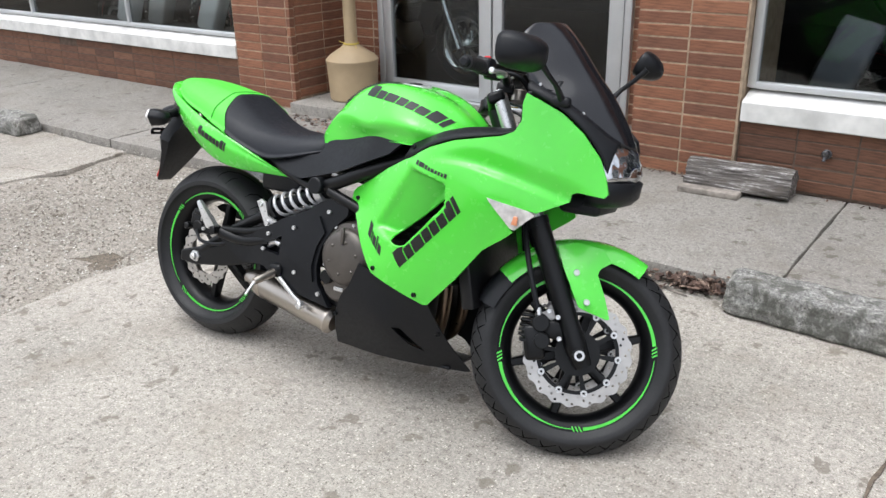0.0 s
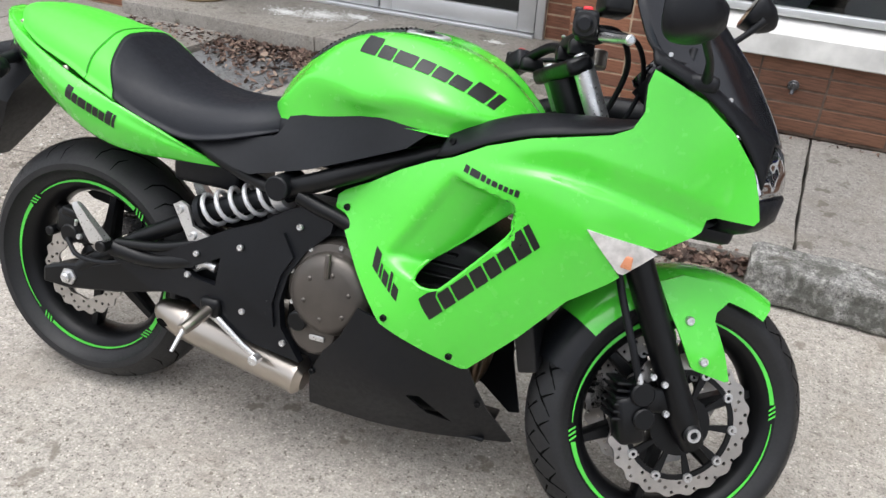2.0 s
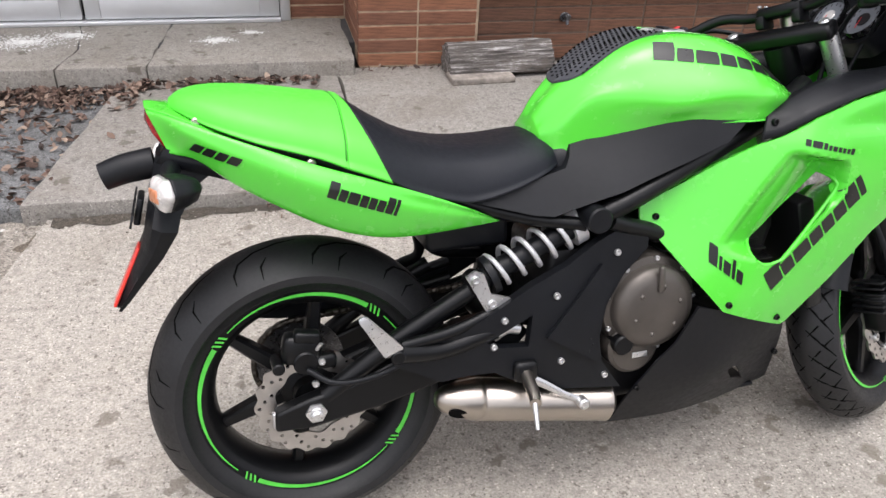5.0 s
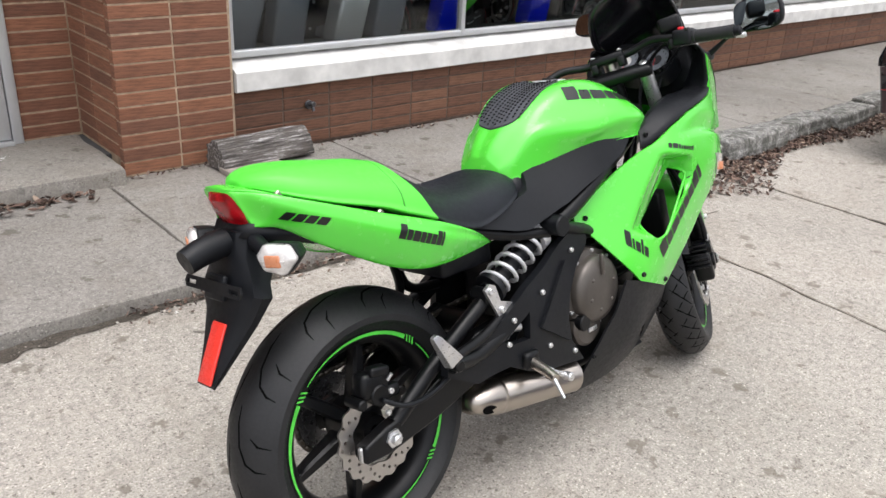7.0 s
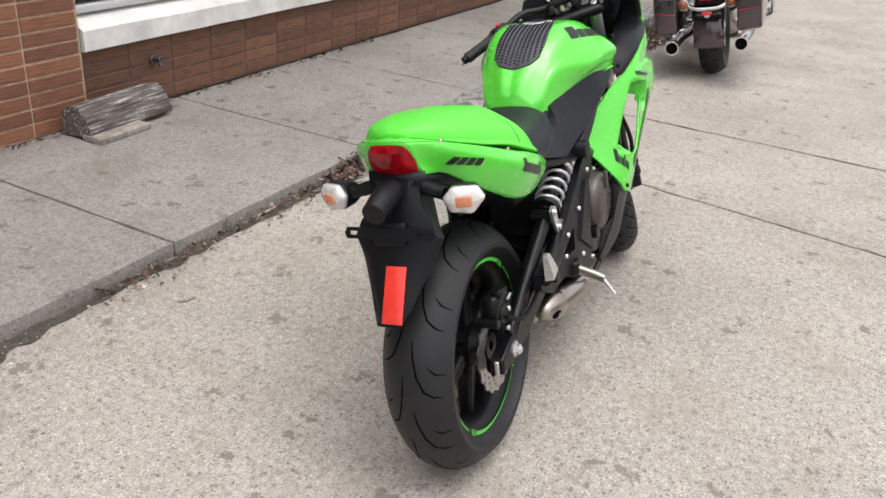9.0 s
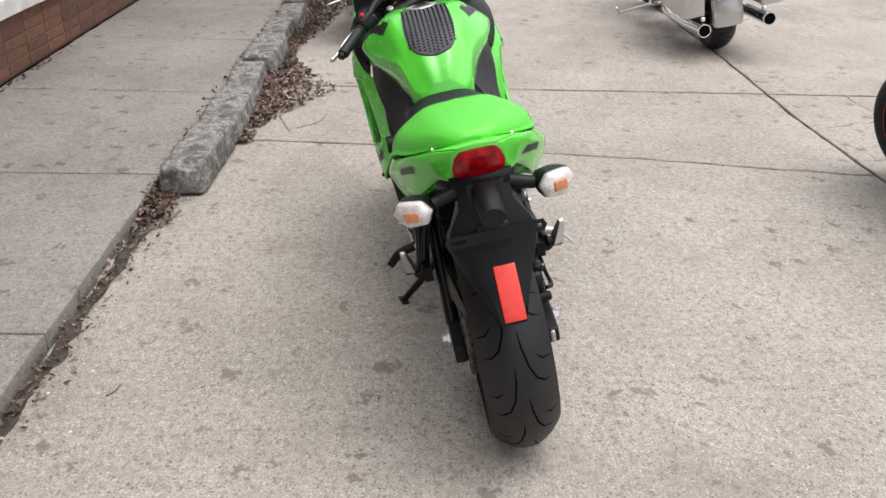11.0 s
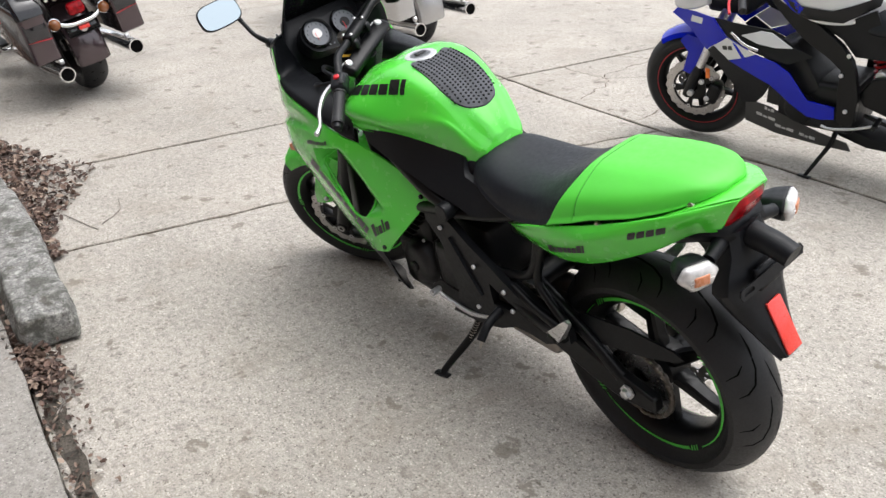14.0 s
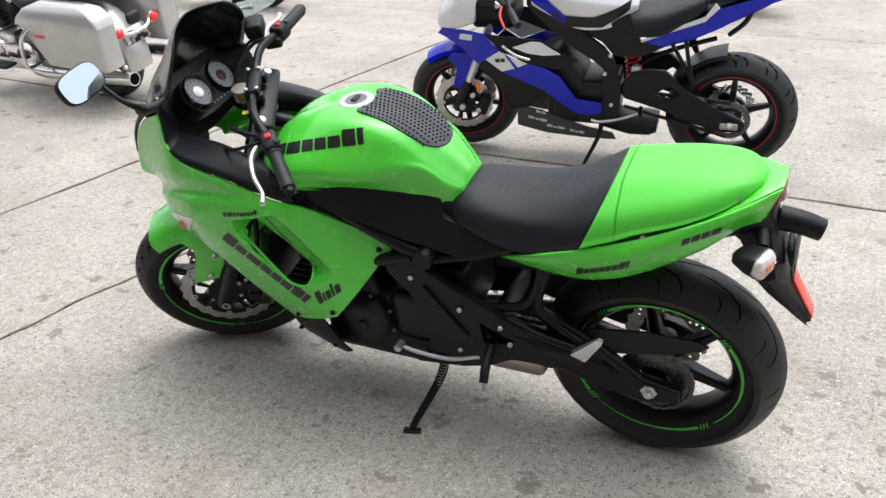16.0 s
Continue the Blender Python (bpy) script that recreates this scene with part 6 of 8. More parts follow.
for s in (-1, 1):
    st = part("rear_indicator", tube([(-0.205, s * 0.055, 0.485), (-0.212, s * 0.095, 0.476), (-0.214, s * 0.108, 0.474)], [0.017, 0.014, 0.014], 12), M_BLACK, bike, "clear-lens rear indicator on a black stalk")
    im = Matrix.Translation((-0.213, s * 0.148, 0.464)) @ Matrix.Rotation(s * radians(-22), 4, "Z")
    hexagon = [(0.040, 0.002), (0.026, 0.025), (-0.020, 0.026), (-0.038, 0.006), (-0.027, -0.020), (0.014, -0.027)]
    ring = []
    for q, (p0, p1) in enumerate(zip(hexagon, hexagon[1:] + hexagon[:1])):
        ring += [(p0[0] + (p1[0] - p0[0]) * t, p0[1] + (p1[1] - p0[1]) * t) for t in (0.10, 0.37, 0.63, 0.90)]
    oval = lambda dx, r: [tuple(im @ Vector((dx, s * y * r / 0.0222, z * r / 0.0222))) for y, z in ring]
    body = [oval(dx, r) for dx, r in ((0.055, 0.006), (0.044, 0.017), (0.022, 0.023), (0.0, 0.0255), (-0.006, 0.026))]
    lensr = [oval(dx, r) for dx, r in ((-0.006, 0.0255), (-0.015, 0.0245), (-0.022, 0.019), (-0.025, 0.010))]
    part("housing", loft(body), M_BLACK, st)
    ln = part("lens", loft(lensr), M_CLEAR, st, "clear ribbed lens")
    part("bulb", turned(box(0.008, 0.034, 0.024, (-0.0235, 0, 0), 0.0035), im), M_BULB, ln, "amber bulb behind the lens")
    for k in range(5):
        part("rib", turned(box(0.003, 0.052 - 0.004 * abs(k - 2), 0.0015, (-0.0245 + 0.0018 * abs(k - 2), 0, 0.0075 * (k - 2)), 0), im), M_CLEAR, ln)

# side covers under the tank
side_net = spline_net([(0.315, 0.388, 0.130), (0.525, 0.437, 0.118), (0.54, 0.472, 0.098), (0.66, 0.49, 0.128), (0.76, 0.505, 0.168), (0.875, 0.507, 0.188), (0.80, 0.455, 0.192), (0.62, 0.388, 0.170), (0.48, 0.350, 0.158)])
for s in (-1, 1):
    part("side_cover", sheet([(0.318, 0.386), (0.45, 0.412), (0.518, 0.430), (0.530, 0.450), (0.535, 0.470), (0.60, 0.487), (0.66, 0.499), (0.76, 0.513), (0.84, 0.514), (0.87, 0.505), (0.83, 0.470), (0.72, 0.425), (0.62, 0.385), (0.48, 0.347), (0.44, 0.352)], [], lambda a, b: (a, s * side_net(a, b), b), 0.02, (0, -s, 0), 0.02), M_BLACK, bike, "satin black side cover below the tank")

# side fairings
fair_net = spline_net([(.705, .321, .150), (1.194, .405, .257), (.927, .498, .208), (.96, .467, .246), (1.062, .393, .256), (.893, .236, .240), (.831, .136, .232), (1.253, .676, .206), (1.342, .640, .172), (1.398, .594, .152), (1.444, .535, .132), (1.472, .440, .124), (1.384, .428, .163), (1.262, .330, .222), (1.316, .376, .212), (.97, .082, .213), (1.004, .055, .196), (1.15, .53, .246), (1.18, .256, .224)])


def fair_y(a, b):
    y = fair_net(a, b)
    # a crease that runs to the nose: a shaded facet above it, a sharp lip below
    ease = lambda v: min(1, max(0, v)) ** 2 * (3 - 2 * min(1, max(0, v)))
    t = ease((a - 0.97) / 0.22)
    crease = 0.489 - 0.55 * max(0, a - 1.10) ** 1.6 - 0.10 * max(0, 1.04 - a)
    d = b - crease
    rise = 0.022 + 0.036 * t
    y -= 0.015 * t * (ease(1 - d / rise) if d >= 0 else ease(1 + d / 0.013)) * min(1, max(0.3, (1.50 - a) / 0.10))
    # pocket above the vent, sunk under a firm upper edge and fading out to the rear
    side = (b - 0.26) * 0.806 - (a - 0.80) * 0.591
    sink = (a - 0.80) * 0.838 - (b - 0.26) * 0.545
    sink = 0.62 * max(0, sink) * ease(sink / 0.035)
    y -= min(0.068, sink) * ease((0.463 - 0.25 * (a - 0.909) - b) / 0.018) * ease((side + 0.086) / 0.026) * ease((1.068 - a) / 0.016) * ease((b - 0.255 + 0.3 * (a - 0.80)) / 0.028)
    return y


F_LINE = [(.690, .350), (.676, .338), (.674, .316), (.700, .285), (.76, .205), (.826, .125), (.995, .058), (1.008, .060), (1.099, .157), (1.179, .256), (1.246, .305), (1.262, .320), (1.200, .402), (1.215, .402), (1.320, .380), (1.382, .414), (1.386, .436), (1.400, .442), (1.466, .436), (1.474, .446), (1.463, .487), (1.444, .535), (1.398, .594), (1.342, .640), (1.285, .668), (1.252, .682), (1.246, .655), (1.250, .612), (1.236, .582), (1.205, .567), (1.16, .558), (1.073, .540), (.996, .512), (.93, .476), (.889, .460), (.823, .427), (.753, .384)]
VENT = [(.887, .230), (.886, .242), (.900, .262), (.931, .288), (.967, .319), (1.006, .354), (1.040, .385), (1.054, .390), (1.062, .378), (1.055, .351), (.96, .242), (.935, .222), (.905, .220)]
PAN = [(.775, .140), (.826, .124), (1.008, .060), (1.022, .02), (1.045, -.05), (1.096, -.156), (1.082, -.160), (.95, -.163), (.80, -.164), (.640, -.160), (.652, -.09), (.668, -.04), (.700, .02), (.735, .06)]
PAN_LEFT = [(.90, .095), (1.008, .060), (1.022, .02), (1.040, -.05), (1.085, -.145), (1.06, -.152), (.98, -.12), (.90, -.11), (.84, -.05), (.87, .03)]
PAN_SLOT = [(.885, -.040), (.912, -.036), (.975, -.108), (.925, -.088)]
pan_net = spline_net([(.775, .14, .222), (1.0, .06, .196), (.683, -.05, .176), (.638, -.159, .118), (1.085, -.15, .062), (1.03, -.03, .150), (.85, -.162, .115), (.85, -.03, .196), (1.0, -.155, .085), (.90, .06, .208)])
for s in (-1, 1):
    me = sheet(F_LINE, [VENT], lambda a, b: (a, s * fair_y(a, b), b), 0.006, (0, -s, 0), 0.0065)
    fairing = part("side_fairing", me, M_GREEN, bike, "lime green side fairing with a vent")
    tree = target(me)
    for x, z in ((.704, .320), (.836, .140), (.972, .085)):
        ob = new("bolt", BOLT_BLACK)
        ob.parent, ob.matrix_basis = fairing, Matrix.Translation((x, s * (fair_y(x, z) + 0.001), z)) @ (Matrix.Identity(4) if s < 0 else Matrix.Rotation(math.pi, 4, "Z"))
    if s < 0:
        lettered("letter_block", marks(tree, (.930, -.4, .160), (.193, 0, .198), (-.58, 0, .68), 0.046, word(0.0375), 0.0036, 0.12, (0, 1, 0)), M_DECAL, fairing, "black maker's lettering as a plain block")
        lettered("script_block", marks(tree, (.794, -.4, .232), (.10, 0, -.078), (.45, 0, .9), 0.032, [(.020, 1.1), (.007, .75), (.017, .7), (.008, 1.05), (.017, .7)], 0.0035, -0.45, (0, 1, 0)), M_DECAL, fairing, "black slanted script mark as a plain block")
        lettered("small_block", marks(tree, (.962, -.4, .462), (.125, 0, -.030), (.1, 0, 1), 0.013, [(.010, 1), (.020, 1), (.0085, .95), (.0075, .75), (.0105, .75), (.0075, .75), (.0075, .75), (.0075, .75), (.0085, .95)], 0.0028, 0.1, (0, 1, 0)), M_DECAL, fairing, "small black flag and lettering as a plain block")
    else:
        lettered("letter_block", marks(tree, (1.125, .4, .348), (-.205, 0, -.190), (-.55, 0, .70), 0.044, word(0.0385), 0.0036, 0.12, (0, -1, 0)), M_DECAL, fairing, "black maker's lettering as a plain block")
        lettered("script_block", marks(tree, (.870, .4, .165), (-.105, 0, .072), (.40, 0, .9), 0.034, [(.020, 1.1), (.007, .75), (.017, .7), (.008, 1.05), (.017, .7)], 0.0035, 0.25, (0, -1, 0)), M_DECAL, fairing, "black slanted script mark as a plain block")
        lettered("small_block", marks(tree, (1.085, .4, .432), (-.125, 0, .026), (.1, 0, 1), 0.013, [(.010, 1), (.020, 1), (.0085, .95), (.0075, .75), (.0105, .75), (.0075, .75), (.0075, .75), (.0075, .75), (.0085, .95)], 0.0028, 0.1, (0, -1, 0)), M_DECAL, fairing, "small black flag and lettering as a plain block")
    part("vent_lip", tube([(a, s * (fair_y(a, b) - 0.004), b) for a, b in VENT + VENT[:1]], 0.0045, 8, 3), M_GREEN, fairing)
    # indicator let into the fairing
    ind = [(1.196, .406), (1.258, .330), (1.268, .328), (1.318, .374), (1.300, .384)]
    fi = part("front_indicator", sheet(ind, [], lambda a, b: (a, s * (fair_y(a, b) + 0.004), b), 0.012, (0, -s, 0), 0.012), M_CLEAR, bike, "clear flush front indicator")
    part("bulb", turned(box(0.026, 0.006, 0.024, (0, 0, 0), 0.0025), Matrix.Translation((1.268, s * (fair_y(1.268, .354) + 0.004), .354)) @ Matrix.Rotation(s * 0.4, 4, "Z")), M_BULB, fi, "amber bulb")
    belly = part("belly_pan", sheet(PAN if s < 0 else PAN_LEFT, [PAN_SLOT] if s < 0 else [], lambda a, b: (a, s * pan_net(a, b), b), 0.006, (0, -s, 0), 0.018), M_BLACK, bike, "satin black belly pan")
    bolts(belly, [(.668 if s < 0 else .90, s * .178, -.048), (1.03, s * .153, -.035)], side=s, mesh=BOLT_BLACK)
    # inner trim between fairing and bars
    outer = [(.895, .468), (.93, .480), (.996, .515), (1.073, .543), (1.16, .561), (1.215, .573), (1.246, .594), (1.246, .655), (1.252, .684)]
    ys = [fair_y(a, b) - 0.002 for a, b in outer]
    inner = [(.925, .520, .176), (.95, .530, .172), (1.01, .556, .166), (1.075, .572, .155), (1.15, .578, .140), (1.215, .578, .130), (1.275, .585, .120), (1.305, .640, .120), (1.310, .690, .130)]
    rows = []
    for k in np.linspace(0, 1, 6):
        line = [(a + (c[0] - a) * k, s * (y + (c[2] - y) * k), b + (c[1] - b) * k + 0.010 * math.sin(math.pi * k)) for (a, b), y, c in zip(outer, ys, inner)]
        rows.append([tuple(q) for q in smooth_path(line, 5)])
    drop = [(q[0], q[1] * 0.97, q[2] - 0.05) for q in rows[-1]]
    trim = part("inner_trim", loft(rows + [drop], closed_ring=False), M_BLACK, bike, "matt black inner fairing trim")
    so = trim.modifiers.new("thickness", "SOLIDIFY")
    so.thickness = 0.003
    bolts(trim, [(.922, s * (fair_y(.922, .49) - .006), .503)], side=s, mesh=BOLT_BLACK)
part("belly_floor", box(0.36, 0.15, 0.01, (0.86, -0.01, -0.155), 0.004), M_BLACK, bike)

# nose, headlight and screen
def nose_rows(table, n=13, depth=0.05):
    rows = []
    for z, x, w, k in table:
        rows.append([(x - k * (abs(u) ** 2.0), w * u, z) for u in np.linspace(-1, 1, n)] + [(x - k - depth, w * 0.98, z), (x - k - depth, -w * 0.98, z)])
    return rows


part("headlight", loft(nose_rows([(.472, 1.508, .119, .052), (.490, 1.512, .119, .056), (.52, 1.507, .118, .064), (.55, 1.493, .112, .066), (.575, 1.474, .098, .056), (.592, 1.452, .082, .044)])), M_HEAD, bike, "clear headlight with bright reflectors")
part("headlight_divider", loft(nose_rows([(.468, 1.506, .022, .002), (.50, 1.511, .018, .002), (.55, 1.497, .016, .002), (.595, 1.455, .03, .004)], 5)), M_GLOSSBLACK, bike, "gloss black strip between the lamps")
part("nose_cowl", loft(nose_rows([(.402, 1.470, .080, .03), (.412, 1.494, .100, .040), (.43, 1.510, .118, .048), (.47, 1.516, .122, .052), (.476, 1.506, .119, .052)])), M_BLACK, bike, "black nose below the headlight")
part("duct", box(0.12, 0.16, 0.05, (1.38, 0, 0.40), 0.015), M_BLACK, bike)
SCREEN = [(.560, 1.492, .074, .050, .582), (.60, 1.471, .100, .066, .612), (.645, 1.442, .126, .078, .644), (.70, 1.402, .150, .092, .680), (.755, 1.352, .168, .108, .708), (.81, 1.307, .166, .096, .760), (.850, 1.270, .156, .076, .806), (.868, 1.250, .138, .056, .840), (.875, 1.240, .108, .034, .864)]
srows = []
for zc, xc, w, k, zs in SCREEN:
    srows.append([(xc - k * abs(u) ** 1.8, w * u, zc + (zs - zc) * abs(u) ** 1.7) for u in np.linspace(-1, 1, 21)])
cols = list(zip(*srows))
screen = part("windscreen", loft([list(r) for r in zip(*[[tuple(q) for q in smooth_path(c, 5)] for c in cols])], closed_ring=False), M_SMOKE, bike, "dark smoked windscreen")
so = screen.modifiers.new("thickness", "SOLIDIFY")
so.thickness, so.offset = 0.004, -1
for s in (-1, 1):
    bolts(screen, [(1.270, s * .168, .707), (1.381, s * .127, .644)], side=s, size=0.6)
    low = [(1.247, .192, .690), (1.29, .184, .671), (1.342, .170, .646), (1.398, .150, .600), (1.444, .130, .541), (1.464, .121, .500)]
    high = [(1.240, .164, .712), (1.288, .160, .692), (1.338, .144, .668), (1.390, .120, .634), (1.442, .094, .596), (1.470, .070, .578)]
    surround = [[(a + (c - a) * k, s * (b + (d - b) * k + 0.008 * math.sin(math.pi * k)), e + (f - e) * k + 0.004 * math.sin(math.pi * k)) for (a, b, e), (c, d, f) in zip(smooth_path(low, 5), smooth_path(high, 5))] for k in np.linspace(0, 1, 6)]
    rimmed = part("screen_surround", loft([[tuple(q) for q in r] for r in surround], closed_ring=False), M_BLACK, bike, "satin black panel between screen and fairing")
    so = rimmed.modifiers.new("thickness", "SOLIDIFY")
    so.thickness, so.offset = 0.006, 0
# instruments
dash = part("dashboard", loft([[(1.285, y * 0.9, .53 + 0.02 * (abs(y) / .16)), (1.300, y, .62), (1.310, y * 0.8, .72)] for y in np.linspace(-.16, .16, 12)], closed_ring=False), M_BLACK, bike, "black dashboard")
so = dash.modifiers.new("thickness", "SOLIDIFY")
so.thickness = 0.01
look_at = Vector((-0.80, 0, 0.60)).to_track_quat("Y", "Z").to_matrix().to_4x4()
CL = Matrix.Translation((1.242, 0.0, 0.668)) @ look_at
outl = [tuple(q[:2]) for q in smooth_path([(*q, 0) for q in [(-0.105, 0.0), (-0.085, 0.040), (-0.05, 0.052), (0.0, 0.044), (0.05, 0.052), (0.085, 0.040), (0.105, 0.0), (0.085, -0.045), (0.04, -0.058), (-0.04, -0.058), (-0.085, -0.045)]], 5, True)]
cluster = part("instrument_panel", turned(sheet(outl, [], lambda a, b: (a, 0.0, b), 0.055, (0, -1, 0), 0.03), CL), M_BLACK, bike, "black twin-dial instrument panel")
for s in (-1, 1):
    d = part("dial", turned(drum(0.040, -0.002, 0.002, 32), CL @ Matrix.Translation((s * 0.052, 0.002, 0.002))), M_DIAL, cluster, "pale round dial")
    part("bezel", turned(revolve([(0.039, -0.006), (0.047, -0.006), (0.049, 0.006), (0.044, 0.016), (0.039, 0.006)], 36, close=True), CL @ Matrix.Translation((s * 0.052, 0.0, 0.002))), M_GLOSSBLACK, d)
    part("hub_disc", turned(drum(0.016, 0.002, 0.0045, 24), CL @ Matrix.Translation((s * 0.052, 0.002, 0.002))), M_CARBON if s < 0 else M_CLEAR, d)
    for i in range(11):
        a = radians(-40 + 26 * i)
        part("tick", turned(box(0.0022, 0.001, 0.006, (s * 0.052 + 0.031 * math.cos(a), 0.0048, 0.002 + 0.031 * math.sin(a)), 0, Matrix.Identity(4)), CL), M_DECAL, d)
    part("needle", turned(box(0.0016, 0.001, 0.026, (s * 0.052 + 0.006, 0.0062, -0.008), 0), CL), M_SWITCH, d)
for i in range(5):
    part("warning_lamp", turned(drum(0.0035, 0.0, 0.0015, 8, at=(-0.03 + 0.015 * i, 0, -0.045)), CL), M_DIAL, cluster)

# fork, fender, front brakes
UP = S_AXIS
for s in (-1, 1):
    y = s * 0.102
    leg = part("fork_leg", turned(tube([tuple(UP * -0.035 + Vector((0.004, y, 0))), tuple(UP * 0.02 + Vector((0, y, 0))), tuple(UP * 0.12 + Vector((0, y, 0))), tuple(UP * 0.372 + Vector((0, y, 0)))], [0.024, 0.031, 0.029, 0.030], 18), FRONT), M_FRAME, bike, "black fork leg")
    part("dust_seal", turned(tube([tuple(UP * 0.370 + Vector((0, y, 0))), tuple(UP * 0.392 + Vector((0, y, 0)))], 0.0315, 18), FRONT), M_BLACK, leg)
    part("fork_tube", turned(tube([tuple(UP * 0.385 + Vector((0, y, 0))), tuple(UP * 0.745 + Vector((0, y, 0)))], 0.0205, 18), FRONT), M_SILVER, leg, "bright fork tube")
    part("axle_end", turned(drum(0.019, s * 0.118, s * 0.137, 18, 0.004), FRONT), M_FRAME, leg)
    part("axle_cap", turned(revolve([(0.008, -0.004), (0.014, -0.004), (0.014, 0.003), (0.008, 0.003)], 18, close=True), FRONT @ Matrix.Translation((0, s * 0.137, 0))), M_SILVER, leg, "bright axle end")
    cal = part("front_caliper", turned(box(0.055, 0.060, 0.10, (-0.118, s * 0.100, 0.045), 0.012, Matrix.Rotation(radians(-14), 4, "Y")), FRONT), M_FRAME, bike, "black two-piston brake caliper")
    for px, pz, pr in ((-0.115, 0.070, 0.024), (-0.105, 0.022, 0.022)):
        part("piston_cover", turned(drum(pr, s * 0.085, s * 0.139, 20, at=(px, 0, pz)), FRONT), M_FRAME, cal)
    part("caliper_bracket", turned(box(0.06, 0.018, 0.05, (-0.075, s * 0.106, 0.055), 0.006), FRONT), M_FRAME, cal)
    for k in range(6):
        part("cooling_fin", turned(box(0.030, 0.070, 0.006, (-0.150, s * 0.092, 0.015 + 0.014 * k), 0.002), FRONT), M_FRAME, cal)
    for q in ((-0.072, 0.092), (-0.060, 0.035), (-0.098, 0.105)):
        ob = new("bolt", BOLT)
        ob.parent, ob.matrix_basis = cal, FRONT @ Matrix.Translation((q[0], s * 0.128, q[1])) @ (Matrix.Identity(4) if s < 0 else Matrix.Rotation(math.pi, 4, "Z"))
    part("brake_hose", turned(tube([(-0.125, s * 0.128, 0.095), (-0.150, s * 0.130, 0.16), (-0.180, s * 0.115, 0.25), (-0.20, s * 0.09, 0.34), (-0.22, s * 0.06, 0.45)], 0.008, 8), FRONT), M_BLACK, bike)
    part("hose_end", turned(tube([(-0.120, s * 0.132, 0.078), (-0.128, s * 0.130, 0.110)], 0.007, 8), FRONT), M_SILVER, cal)
    skirt = spline_net([(0.066, 0.107, .098), (-0.023, 0.129, .110), (-0.003, 0.145, .115), (-0.041, 0.22, .106), (0.016, 0.221, .096), (0.05, 0.262, .072), (-0.04, 0.298, .072), (-0.097, 0.285, .078)])
    sk = part("fork_guard", turned(sheet([(-0.023, 0.129), (-0.012, 0.124), (0.058, 0.105), (0.067, 0.108), (0.045, 0.164), (0.018, 0.222), (0.022, 0.238), (0.055, 0.262), (0.03, 0.294), (-0.05, 0.302), (-0.10, 0.285), (-0.078, 0.228), (-0.045, 0.168)], [], lambda a, b: (a, s * (skirt(a, b) + 0.014), b), 0.005, (0, -s, 0), 0.015), FRONT), M_GREEN, bike, "lime green fork guard")
    for q in ((-0.041, 0.220), (-0.003, 0.145)):
        ob = new("bolt", BOLT)
        ob.parent, ob.matrix_basis = sk, FRONT @ Matrix.Translation((q[0], s * (skirt(*q) + 0.016), q[1])) @ Matrix.Scale(1.3, 4) @ (Matrix.Identity(4) if s < 0 else Matrix.Rotation(math.pi, 4, "Z"))
arch = [(r - 0.007, y) for r, y in [(0.272, -0.086), (0.300, -0.080), (0.316, -0.062), (0.323, -0.03), (0.326, 0), (0.323, 0.03), (0.316, 0.062), (0.300, 0.080), (0.272, 0.086), (0.271, 0.081), (0.298, 0.073), (0.312, 0.056), (0.317, 0), (0.312, -0.056), (0.298, -0.073), (0.271, -0.081)]]
part("front_fender", turned(revolve(arch, 44, 60, 142, close=True), FRONT), M_GREEN, bike, "lime green front fender")
part("fender_extension", turned(revolve([(r - 0.004, y * 0.98) for r, y in arch], 14, 139, 161, close=True), FRONT), M_BLACK, bike, "black rear end of the fender")
for k, w in ((0.545, 0.045), (0.735, 0.05)):
    part("fork_clamp", turned(box(w, 0.25, 0.032, (0, 0, 0), 0.010, Matrix.Translation(tuple(UP * k + Vector((-0.012, 0, 0)))) @ Matrix.Rotation(radians(-25), 4, "Y")), FRONT), M_FRAME, bike, "black fork clamp")
for s in (-1, 1):
    part("fork_cap", turned(drum(0.012, 0.0, 0.012, 14), FRONT @ Matrix.Translation(tuple(UP * 0.748 + Vector((0, s * 0.102, 0)))) @ UP.to_track_quat("Y", "Z").to_matrix().to_4x4()), M_SILVER, bike, "bright fork cap")

# bars in steering position
bars = part("handlebar", turned(tube([(0.985, -0.340, 0.664), (1.02, -0.23, 0.690), (1.060, -0.14, 0.716), (1.075, -0.07, 0.706), (1.075, 0, 0.704), (1.075, 0.07, 0.706), (1.060, 0.14, 0.716), (1.02, 0.23, 0.690), (0.985, 0.340, 0.664)], 0.0112, 12), BARS), M_FRAME, bike, "black tubular handlebar")
part("bar_clamp", turned(joined(box(0.038, 0.10, 0.026, (1.075, 0, 0.708), 0.008), box(0.05, 0.022, 0.03, (1.075, 0.04, 0.690), 0.006), box(0.05, 0.022, 0.03, (1.075, -0.04, 0.690), 0.006)), BARS), M_FRAME, bars)
for y in (-0.04, 0.04):
    for dx in (-0.014, 0.014):
        part("clamp_bolt", turned(drum(0.0055, 0.0, 0.006, 10), BARS @ Matrix.Translation((1.075 + dx, y, 0.721)) @ Matrix.Rotation(radians(90), 4, "X")), M_SILVER, bars)
